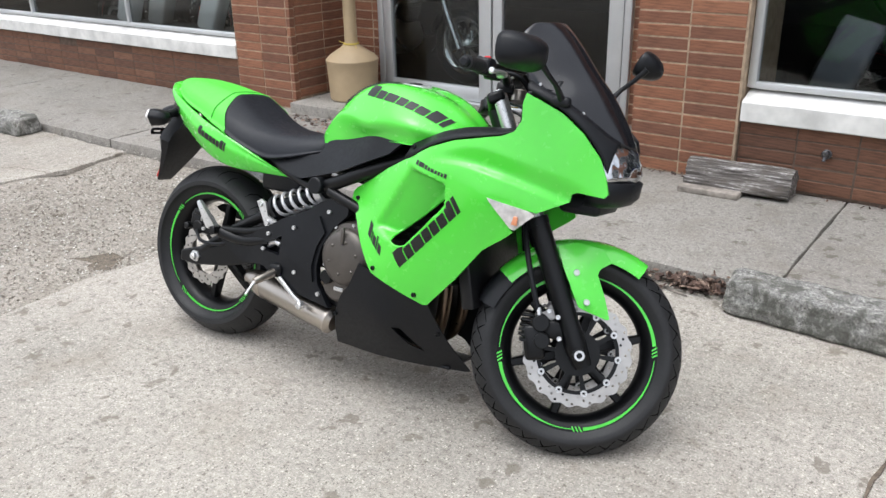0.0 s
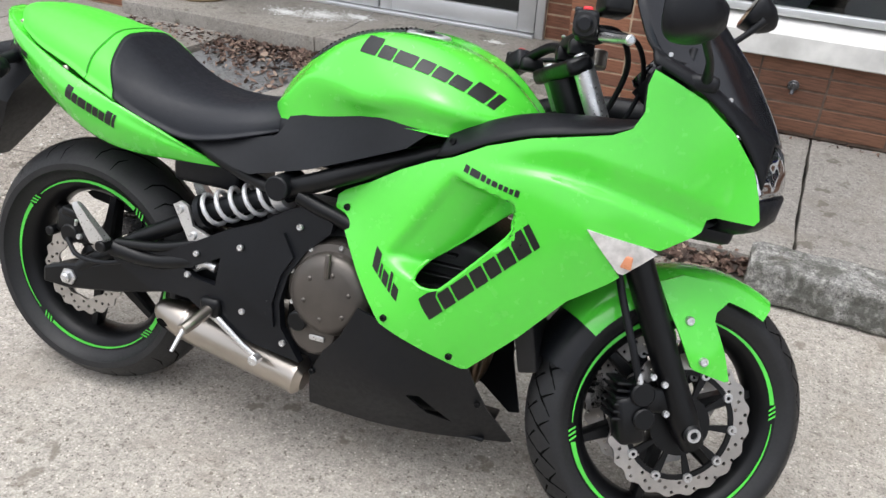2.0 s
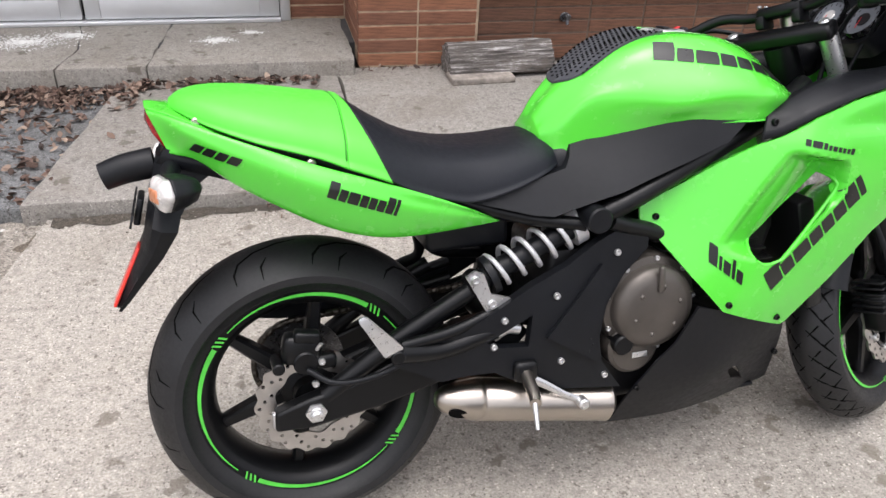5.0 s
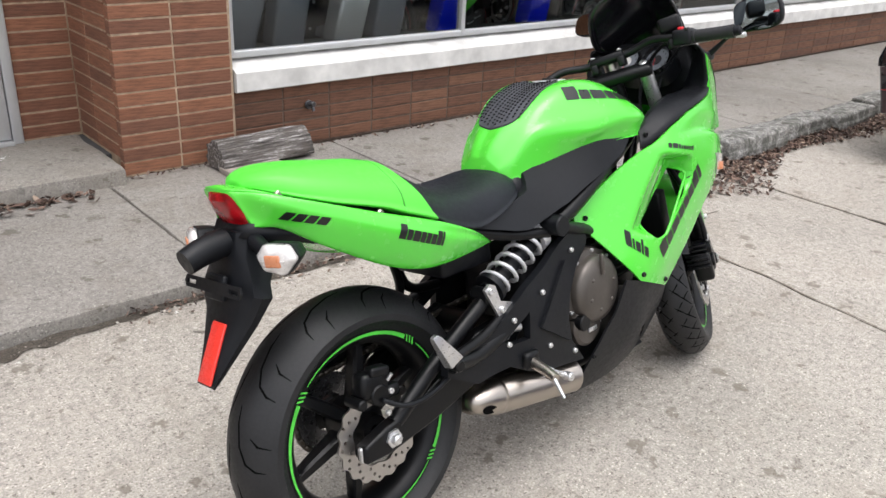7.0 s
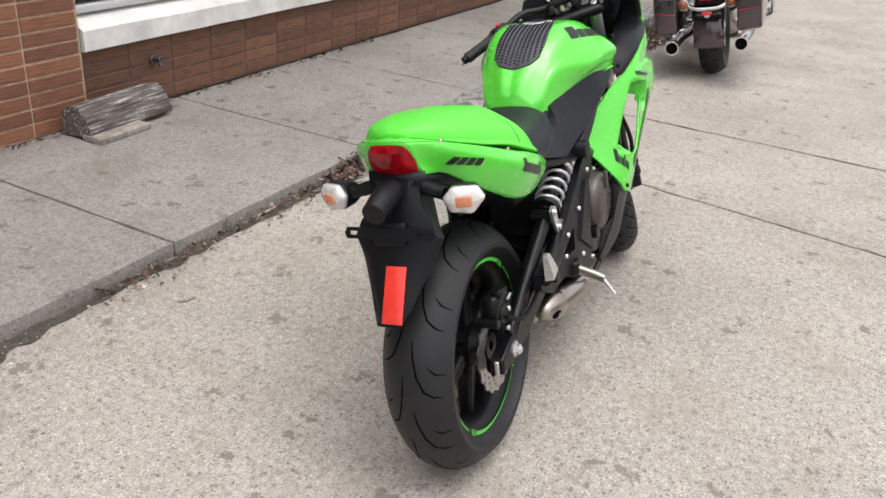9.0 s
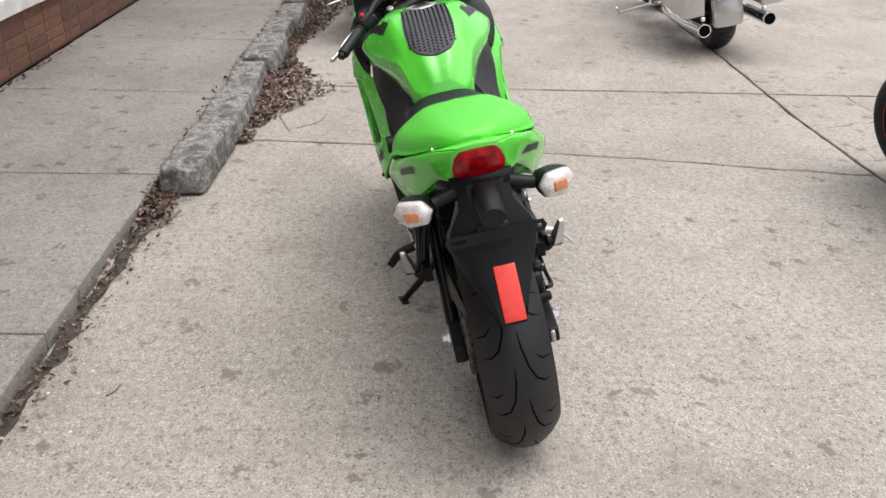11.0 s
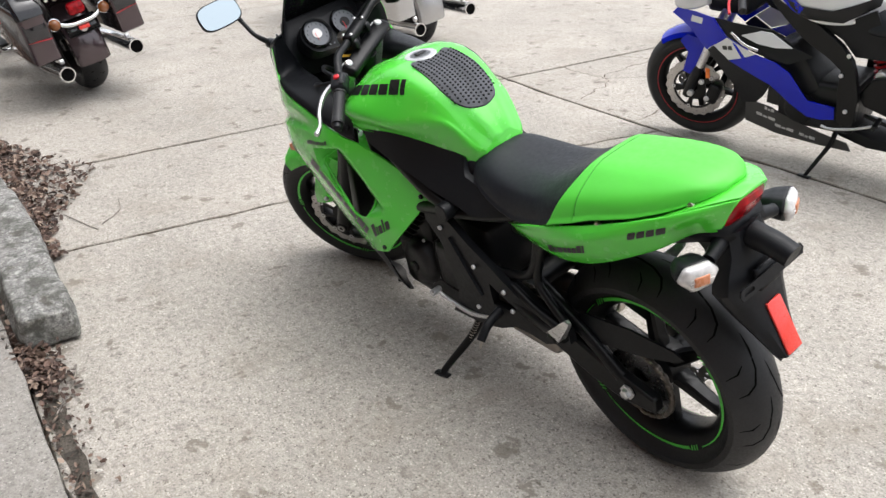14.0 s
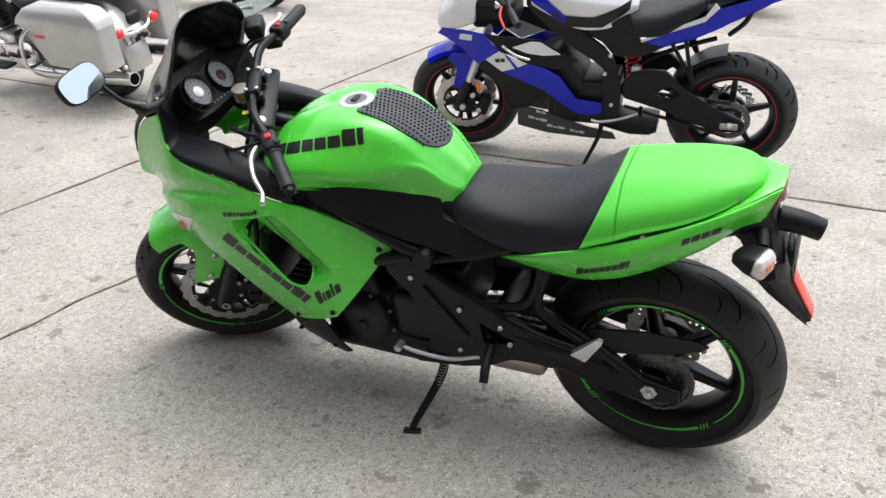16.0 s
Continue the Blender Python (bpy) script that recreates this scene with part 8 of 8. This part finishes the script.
    hull("seat", [(0.60, [(0, .50), (.05, .495), (.09, .475), (.10, .44), (0, .435)]), (0.50, [(0, .525), (.08, .52), (.125, .49), (.135, .435), (0, .43)]), (0.36, [(0, .545), (.10, .54), (.14, .505), (.145, .44), (0, .435)]), (0.24, [(0, .585), (.09, .58), (.12, .55), (.12, .495), (0, .49)]), (0.16, [(0, .615), (.06, .61), (.09, .585), (.09, .545), (0, .54)])], M_VINYL, b, "black rider seat")
    hull("pillion_seat", [(0.15, [(0, .655), (.06, .65), (.085, .62), (.085, .58), (0, .575)]), (0.05, [(0, .675), (.07, .67), (.095, .64), (.095, .60), (0, .595)]), (-0.08, [(0, .68), (.05, .675), (.07, .655), (.07, .625), (0, .62)])], M_VINYL, b, "black passenger pad")
    tail_half = lambda a, c: 0.135 - 0.10 * max(0, 0.30 - a)
    skin("tail_stripe", [(0.438, 0.404), (0.30, 0.462), (0.159, 0.511), (0.10, 0.575), (0.12, 0.60), (0.16, 0.535), (0.31, 0.475), (0.44, 0.415)], lambda a, c: tail_half(a, c) + 0.004, accent, b, "white tail stripe", 0.004)
    skin("tail_panel", [(0.438, 0.402), (0.30, 0.460), (0.159, 0.509), (0.10, 0.570), (-0.173, 0.650), (-0.22, 0.655), (-0.173, 0.615), (-0.079, 0.576), (0.09, 0.478), (0.20, 0.425), (0.325, 0.387)], tail_half, paint, b, "glossy tail panel")
    part("tail_core", loft([[(x, -w, z0), (x, w, z0), (x, w * 0.8, z1), (x, -w * 0.8, z1)] for x, w, z0, z1 in ((0.42, .12, .40, .36), (0.16, .11, .52, .43), (-0.08, .08, .61, .555), (-0.20, .04, .645, .62))]), M_BLACK, b, "black tail inner")
    part("tail_light", box(0.03, 0.08, 0.03, (-0.205, 0, 0.632), 0.008), M_LENS_RED, b, "red tail light")
    part("plate_bracket", tube([(-0.05, 0, 0.56), (-0.02, 0, 0.47), (0.05, 0, 0.40)], 0.012, 8), M_FRAME, b)
    part("pipe", tube([(0.45, 0.05, 0.26), (0.30, 0.06, 0.34), (0.10, 0.04, 0.40)], 0.012, 8), M_FRAME, b)
    if stand:
        foot_at = m.inverted() @ Vector((-1.385, -0.26, 0.008))
        st = part("side_stand", tube([(0.62, 0.10, -0.06), (0.63, 0.14, -0.12), tuple(foot_at)], [0.013, 0.012, 0.009], 8), M_FRAME, b, "lowered black side stand")
        part("stand_foot", turned(box(0.06, 0.03, 0.01, (0, 0, 0), 0.004), Matrix.Translation(foot_at) @ m.to_3x3().inverted().to_4x4()), M_FRAME, st)
    return b


BLUE = pose(-2.04, -0.545, 0.305, 0, 0, 10.4) @ Matrix.Rotation(radians(-12), 4, "X")
sport_bike(BLUE, M_BLUE, M_WHITE, "blue and white sport motorcycle with black frame on its side stand", turn=8)


def rounded_bag(z_rows, y0, y1):
    """A case whose level sections are rounded boxes: rows of z, front x, rear x and inset."""
    rings = []
    for z, xf, xr, k in z_rows:
        ring = []
        for cx, cy, a0 in ((xf - 0.035, y1 - 0.03 - k, 0), (xr + 0.02, y1 - 0.03 - k, 90), (xr + 0.02, y0 + 0.02 + k, 180), (xf - 0.035, y0 + 0.02 + k, 270)):
            for i in range(4):
                a = radians(a0 + 30 * i)
                rx_, ry_ = (0.035, 0.03) if a0 in (0,) else ((0.02, 0.03) if a0 == 90 else ((0.02, 0.02) if a0 == 180 else (0.035, 0.02)))
                ring.append((cx + rx_ * math.cos(a), cy + ry_ * math.sin(a), z))
        rings.append(ring)
    me = loft(rings)
    me.set_sharp_from_angle(angle=radians(40))
    return me


def touring_bike(m, paint, low_paint, lid, label, trunk=None, signal=M_ORANGE, category="motorcycle", group="", bags=True, stand_at=None, light_bar=True):
    """A heavy touring motorcycle with hard saddlebags; origin at the rear axle, x ahead, y left."""
    b = thing("motorcycle", m, label, category, group)
    heavy = []
    for i in range(22):
        a = 2 * math.pi * i / 22
        for s in (-1, 1):
            heavy.append([(a + (0 if s < 0 else 0.14), s * 0.010), (a + 0.07 + (0 if s < 0 else 0.14), s * 0.035), (a + 0.08 + (0 if s < 0 else 0.14), s * 0.070)])
    rw = wheel("rear_wheel", b, 0.315, 0.165, 0.040, 0.062, Matrix.Identity(4), heavy, M_FRAME, None, 7, 12, 0.06, groove=0.009, label="dark cast rear wheel")
    fm = Matrix.Translation((1.62, 0, 0.0))
    fw = wheel("front_wheel", b, 0.315, 0.13, 0.036, 0.050, fm, None, M_CHROME, None, 9, 5, 0.05, label="bright cast front wheel")
    disc("brake_disc", fw, 0.148, 0.105, 0.075, fm, carrier=False)
    part("rear_fender", revolve([(0.30, -0.105), (0.34, -0.102), (0.358, -0.08), (0.365, 0), (0.358, 0.08), (0.34, 0.102), (0.30, 0.105), (0.298, 0.101), (0.335, 0.098), (0.353, 0.076), (0.358, 0), (0.353, -0.076), (0.335, -0.098), (0.298, -0.101)], 40, 40, 192, close=True), low_paint if trunk else paint, b, "painted rear fender")
    part("fender_tip", loft([[(x, y, z) for y in np.linspace(-0.10, 0.10, 7)] + [(x + 0.02, 0.10, z), (x + 0.02, -0.10, z)] for x, z in ((-0.37, 0.22), (-0.395, 0.165), (-0.408, 0.125))]), M_GLOSSBLACK if trunk else paint, b, "fender tail piece")
    part("fender_badge", turned(drum(0.022, -0.006, 0.004, 20), Matrix.Translation((-0.408, 0, 0.158)) @ Matrix.Rotation(radians(90), 4, "Z") @ Matrix.Rotation(radians(180), 4, "Z")), M_SILVER, b, "round silver badge")
    for k in range(3):
        part("fender_trim", box(0.012, 0.19, 0.004, (-0.402 - 0.003 * k, 0, 0.150 - 0.011 * k), 0.001), M_CHROME if not trunk else M_FRAME, b)
    part("front_fender", turned(revolve([(0.29, -0.085), (0.335, -0.08), (0.355, -0.05), (0.36, 0), (0.355, 0.05), (0.335, 0.08), (0.29, 0.085), (0.287, 0.081), (0.33, 0.076), (0.353, 0), (0.33, -0.076), (0.287, -0.081)], 30, 20, 165, close=True), fm), paint, b, "painted front fender")
    if bags:
        for s in (-1, 1):
            body = rounded_bag([(0.045, 0.12, -0.43, 0.012), (0.055, 0.135, -0.445, 0.0), (0.18, 0.21, -0.455, 0.0), (0.328, 0.30, -0.47, 0.0)], 0.195, 0.350)
            top = rounded_bag([(0.332, 0.315, -0.482, -0.006), (0.375, 0.285, -0.475, -0.006), (0.435, 0.20, -0.42, 0.010), (0.458, 0.10, -0.34, 0.03)], 0.195, 0.350)
            if s < 0:
                for me in (body, top):
                    me.transform(Matrix.Scale(-1, 4, (0, 1, 0)))
                    me.flip_normals()
            bag = part("saddlebag", body, low_paint, b, "hard saddlebag")
            part("bag_lid", top, lid, bag, "saddlebag lid")
            part("latch", box(0.012, 0.012, 0.05, (0.0, s * 0.352, 0.30), 0.004), M_CHROME, bag, "bright latch")
            part("reflector", box(0.10, 0.004, 0.022, (0.10, s * 0.351, 0.255), 0.001), M_RED, bag, "red side reflector")
            if trunk:
                part("pinstripe", turned(box(0.004, 0.135, 0.006, (0, 0, 0), 0.001), Matrix.Translation((-0.460, s * 0.272, 0.188)) @ Matrix.Rotation(s * 0.12, 4, "X")), M_REDTRIM, bag, "red pinstripe")
                part("upper_field", box(0.004, 0.128, 0.120, (-0.463, s * 0.272, 0.255), 0.001, Matrix.Identity(4)), paint, bag, "gunmetal upper half of the bag")
            part("bag_guard", tube([(0.34, s * 0.20, 0.02), (0.33, s * 0.36, 0.02), (0.33, s * 0.375, 0.10), (0.26, s * 0.375, 0.24), (0.20, s * 0.34, 0.30)], 0.013, 10), M_CHROME, b, "chrome saddlebag guard")
    for s in (-1, 1):
        pp = part("exhaust", tube([(-0.50, s * 0.225, -0.035), (-0.10, s * 0.235, -0.055), (0.42, s * 0.22, -0.075), (0.62, s * 0.17, -0.05)], [0.046, 0.045, 0.043, 0.03], 22), M_CHROME if s < 0 or not trunk else M_GLOSSBLACK, b, "chrome slash-cut exhaust")
        part("outlet", tube([(-0.503, s * 0.225, -0.035), (-0.46, s * 0.226, -0.037)], 0.041, 20), M_SHADE_AND_KNOB, pp, "dark exhaust mouth")
        part("outlet_ring", turned(revolve([(0.039, -0.004), (0.047, -0.004), (0.0475, 0.012), (0.041, 0.012)], 26, close=True), Matrix.Translation((-0.503, s * 0.225, -0.035)) @ Matrix.Rotation(radians(-90), 4, "Z")), M_CHROME, pp, "bright exhaust rim")
        part("hanger", drum(0.016, s * 0.20, s * 0.225, 12, at=(-0.44, 0, 0.03)), M_SILVER, pp)
        sg = part("indicator", turned(revolve([(0.0, -0.055), (0.020, -0.050), (0.033, -0.036), (0.035, -0.010), (0.022, 0.02), (0.0, 0.028)], 20), Matrix.Translation((-0.40, s * 0.155, 0.235)) @ Matrix.Rotation(radians(-90), 4, "Z")), signal, b, "round rear indicator")
        part("rim", turned(revolve([(0.034, -0.022), (0.038, -0.020), (0.037, -0.006), (0.034, -0.006)], 20, close=True), Matrix.Translation((-0.40, s * 0.155, 0.235)) @ Matrix.Rotation(radians(-90), 4, "Z")), M_CHROME, sg)
        part("strut", tube([(0.12, s * 0.14, 0.36), (-0.10, s * 0.135, 0.40), (-0.33, s * 0.12, 0.36)], 0.012, 8), M_CHROME, b, "chrome fender strut")
        part("floorboard", box(0.30, 0.10, 0.025, (0.78, s * 0.30, -0.02), 0.01), M_FRAME, b, "black floorboard")
        part("engine_guard", tube([(1.20, s * 0.10, 0.40), (1.20, s * 0.36, 0.30), (1.16, s * 0.37, 0.08), (1.14, s * 0.10, -0.12)], 0.016, 10), M_CHROME, b, "chrome engine guard")
        part("fork_leg", tube([(1.63, s * 0.105, -0.02), (1.50, s * 0.105, 0.26), (1.36, s * 0.105, 0.62)], [0.03, 0.032, 0.026], 14), M_CHROME, b, "chrome fork leg")
    part("signal_bar", tube([(-0.40, -0.15, 0.235), (-0.425, -0.08, 0.205), (-0.43, 0, 0.200), (-0.425, 0.08, 0.205), (-0.40, 0.15, 0.235)], 0.013, 10), M_CHROME, b, "chrome indicator bar")
    tl = part("tail_light", joined(box(0.05, 0.105, 0.075, (-0.415, 0, 0.285), 0.022)), M_LENS_RED if trunk else M_CARBON, b, "red tail light" if trunk else "dark tail light housing")
    part("lower_lens", box(0.02, 0.065, 0.022, (-0.43, 0, 0.170), 0.004), M_RED if trunk else M_FRAME, tl)
    if trunk:
        part("plate_bracket", box(0.008, 0.20, 0.085, (-0.40, 0.0, 0.40), 0.004), M_STEEL, b, "bare metal plate bracket")
        part("trunk", loft([[(x, y * w, z) for x, y in ((0.10, -1), (0.14, -0.8), (0.14, 0.8), (0.10, 1), (-0.40, 1), (-0.45, 0.8), (-0.45, -0.8), (-0.40, -1))] for z, w in ((0.49, 0.23), (0.50, 0.25), (0.60, 0.27), (0.70, 0.26), (0.76, 0.22), (0.78, 0.15))]), trunk, b, "dark maroon travel trunk", sharp=45)
        part("trunk_light", box(0.02, 0.09, 0.035, (-0.455, -0.12, 0.52), 0.008), M_RED, b, "red lamp on the trunk")
        part("rack", box(0.46, 0.30, 0.03, (-0.16, 0, 0.465), 0.01), M_FRAME, b, "black luggage rack")
    else:
        for k in (-1, 1):
            part("bracket_arm", box(0.01, 0.045, 0.03, (-0.435, k * 0.035, 0.155), 0.004), M_FRAME, b)
        part("plate_bracket", box(0.012, 0.14, 0.06, (-0.425, 0, 0.165), 0.008), M_STEEL, b, "small metal plate bracket")
    # engine, tank, seat, front
    eng = part("engine", joined(box(0.46, 0.24, 0.26, (0.72, 0, 0.0), 0.05), drum(0.13, -0.17, 0.17, 30, 0.02, at=(0.86, 0, 0.02))), M_STEEL, b, "alloy engine cases")
    part("primary_cover", joined(drum(0.12, 0.15, 0.215, 30, 0.03, at=(0.86, 0, 0.0)), drum(0.10, 0.15, 0.21, 30, 0.03, at=(0.58, 0, 0.01)), box(0.28, 0.055, 0.19, (0.72, 0.182, 0.0), 0.02)), M_CHROME, eng, "chrome primary cover")
    for x, tilt in ((0.70, -22), (0.92, 22)):
        cm = Matrix.Translation((x, 0, 0.14)) @ Matrix.Rotation(radians(tilt), 4, "Y")
        cyl = part("cylinder", turned(box(0.12, 0.12, 0.22, (0, 0, 0.11), 0.02), cm), M_CARBON, eng, "finned cylinder")
        for k in range(8):
            part("fin", turned(box(0.165, 0.165, 0.006, (0, 0, 0.03 + 0.022 * k), 0.002), cm), M_FRAME, cyl)
        part("rocker_box", turned(box(0.15, 0.15, 0.06, (0, 0, 0.24), 0.02), cm), M_CHROME, cyl, "chrome rocker box")
    part("oil_tank", box(0.22, 0.26, 0.22, (0.40, 0, 0.18), 0.04), M_BLACK, b)
    hull("fuel_tank", [(0.52, [(0, .50), (.06, .49), (.09, .46), (.08, .42), (0, .42)]), (0.70, [(0, .60), (.09, .585), (.15, .53), (.14, .43), (0, .42)]), (0.90, [(0, .63), (.10, .61), (.165, .55), (.15, .45), (0, .44)]), (1.10, [(0, .60), (.07, .59), (.11, .55), (.10, .48), (0, .47)]), (1.16, [(0, .56), (.03, .555), (.05, .54), (.05, .51), (0, .50)])], paint, b, "painted fuel tank")
    hull("seat", [(0.60, [(0, .47), (.08, .46), (.12, .43), (.12, .39), (0, .38)]), (0.40, [(0, .43), (.14, .425), (.19, .40), (.18, .36), (0, .36)]), (0.18, [(0, .48), (.13, .47), (.18, .44), (.17, .39), (0, .39)]), (-0.12, [(0, .50), (.10, .49), (.14, .46), (.13, .42), (0, .42)]), (-0.22, [(0, .47), (.05, .465), (.08, .45), (.07, .42), (0, .42)])], M_VINYL, b, "black two-up seat")
    hull("front_fairing", [(1.62, [(0, .66), (.06, .65), (.10, .60), (.08, .54), (0, .52)]), (1.56, [(0, .76), (.16, .73), (.26, .64), (.20, .52), (0, .48)]), (1.46, [(0, .84), (.22, .80), (.36, .68), (.28, .54), (0, .50)]), (1.36, [(0, .86), (.24, .81), (.38, .69), (.30, .57), (0, .53)])], paint, b, "painted batwing fairing")
    part("headlight", turned(revolve([(0.0, 0.035), (0.06, 0.03), (0.085, 0.0), (0.088, -0.03), (0.0, -0.03)], 26), Matrix.Translation((1.62, 0, 0.60)) @ Matrix.Rotation(radians(-90), 4, "Z")), M_HEAD, b, "round headlight")
    part("handlebar", tube([(1.00, -0.40, 0.68), (1.12, -0.34, 0.76), (1.24, -0.14, 0.72), (1.24, 0.14, 0.72), (1.12, 0.34, 0.76), (1.00, 0.40, 0.68)], 0.014, 10), M_CHROME, b, "chrome handlebar")
    if stand_at:
        foot_at = m.inverted() @ Vector(stand_at)
        part("side_stand", tube([(0.98, 0.12, -0.12), tuple(foot_at + Vector((-0.05, -0.02, 0.02))), tuple(foot_at), tuple(foot_at + Vector((-0.05, 0.03, 0.07)))], 0.011, 8), M_CHROME, b, "chrome side stand")
    return b


touring_bike(pose(2.385, 2.15, 0.312, 0, 0, 5.4) @ Matrix.Rotation(radians(-13), 4, "X"), M_GUNMETAL, M_MAUVE, M_GLOSSBLACK, "maroon and gunmetal touring motorcycle with saddlebags and trunk", trunk=M_MAROON, signal=M_AMBERDARK, stand_at=(3.3, 2.75, 0.012))
touring_bike(pose(2.10, -0.235, 0.312, 0, 0, 0) @ Matrix.Rotation(radians(-12), 4, "X"), M_SILVERP, M_SILVERP, M_SILVERP, "silver touring motorcycle with hard saddlebags and chrome exhausts", signal=M_RED, stand_at=(3.30, 0.16, 0.012))
touring_bike(pose(3.60, -3.70, 0.312, 0, 0, 0) @ Matrix.Rotation(radians(-12), 4, "X"), M_GLOSSBLACK, M_GLOSSBLACK, M_GLOSSBLACK, "black cruiser motorcycle parked across the car park", bags=False, signal=M_RED)
touring_bike(pose(-1.2, -5.2, 0.312, 0, 0, 10) @ Matrix.Rotation(radians(-12), 4, "X"), M_CARBON, M_CARBON, M_CARBON, "dark cruiser motorcycle parked across the car park", bags=False, signal=M_RED)

# motorcycles on show behind the glass
for k, (x, y, turn, p, a, lab) in enumerate(((-8.3, 5.35, 8, M_WHITE, M_WHITE, "white sport motorcycle on show behind the shop window"), (-6.9, 5.75, 172, M_WHITE, M_REDTRIM, "white and red sport motorcycle on show behind the shop window"),
                                             (-0.9, 5.30, 6, M_GREYPAINT, M_BLUE, "grey and blue sport motorcycle on show behind the shop window"), (0.75, 5.75, 10, M_GREEN, M_BLACK, "green sport motorcycle on show behind the shop window"), (2.6, 5.4, 4, M_BLUE, M_GREYPAINT, "blue sport motorcycle on show behind the shop window"))):
    sport_bike(pose(x, y, 0.43, 0, 0, turn), p, a, lab, group="motorcycles on show", stand=False)
touring_bike(pose(-5.45, 5.65, 0.435, 0, 0, -6), M_GLOSSBLACK, M_GLOSSBLACK, M_GLOSSBLACK, "black cruiser motorcycle with chrome wheels on show behind the door", group="motorcycles on show", bags=False)

# saddlebag-shaped cases added as stand-ins for slanted cowls behind the glass
for k, (x, y, tilt, mm, lab) in enumerate(((-1.02, 4.85, 14, M_GREYPAINT, "grey"), (-0.62, 4.95, 10, M_GREYPAINT, "grey"), (-0.22, 4.90, 16, M_SILVERP, "silver"), (0.12, 4.95, 12, M_GREYPAINT, "grey"), (0.62, 4.9, 14, M_BLUE, "blue"), (1.5, 4.9, 15, M_BLUE, "blue"),
                                           (-5.75, 4.95, 12, M_WHITE, "white"), (-6.35, 4.9, 16, M_WHITE, "white"), (-7.15, 4.95, 10, M_SILVERP, "silver"), (-7.6, 4.9, 14, M_WHITE, "white"))):
    me = rounded_bag([(0.0, 0.10, -0.10, 0.01), (0.02, 0.11, -0.11, 0.0), (0.38, 0.14, -0.09, 0.0), (0.42, 0.12, -0.08, 0.02)], 0.0, 0.15)
    sp = part("saddlebag", me, mm)
    sp.matrix_world = pose(x, y, 0.46, -6, tilt, 3 * (k % 3) - 3)
    tagged(sp, lab + " painted case added as a stand-in for slanted bodywork in the shop window", "saddlebag", "saddlebags on show")
for x0, x1 in ((-1.28, 2.4), (-8.3, -5.28)):
    tagged(part("shelf", box(x1 - x0, 0.45, 0.04, ((x0 + x1) / 2, 4.93, 0.44), 0.004), M_INSIDE), "low display shelf behind the shop window, near black for the unlit room", "shelf")

# ---- bricks of the shop front ----
brick_panel(pier_r, -1.9065, -1.309, WALK + 0.004, 3.04, FACE - 0.001, seed=1)
brick_panel(pier_l, -5.235, -4.6035, WALK + 0.004, 3.04, FACE - 0.001, seed=2)
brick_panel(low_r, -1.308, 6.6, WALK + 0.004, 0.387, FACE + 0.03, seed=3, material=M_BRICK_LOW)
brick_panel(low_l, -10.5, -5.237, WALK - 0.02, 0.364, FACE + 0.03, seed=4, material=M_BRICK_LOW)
brick_panel(back_l, -4.61, -4.24, 0.13, 2.30, 4.90, seed=5)
brick_panel(back_r, -2.19, -1.90, 0.13, 2.30, 4.90, seed=6)
brick_panel(pier_l, FACE + 0.052, 4.895, 0.13, 3.04, -4.6045, turn=-1, seed=7)
brick_panel(pier_r, FACE + 0.05, 4.895, 0.13, 3.04, -1.9055, turn=1, seed=8)
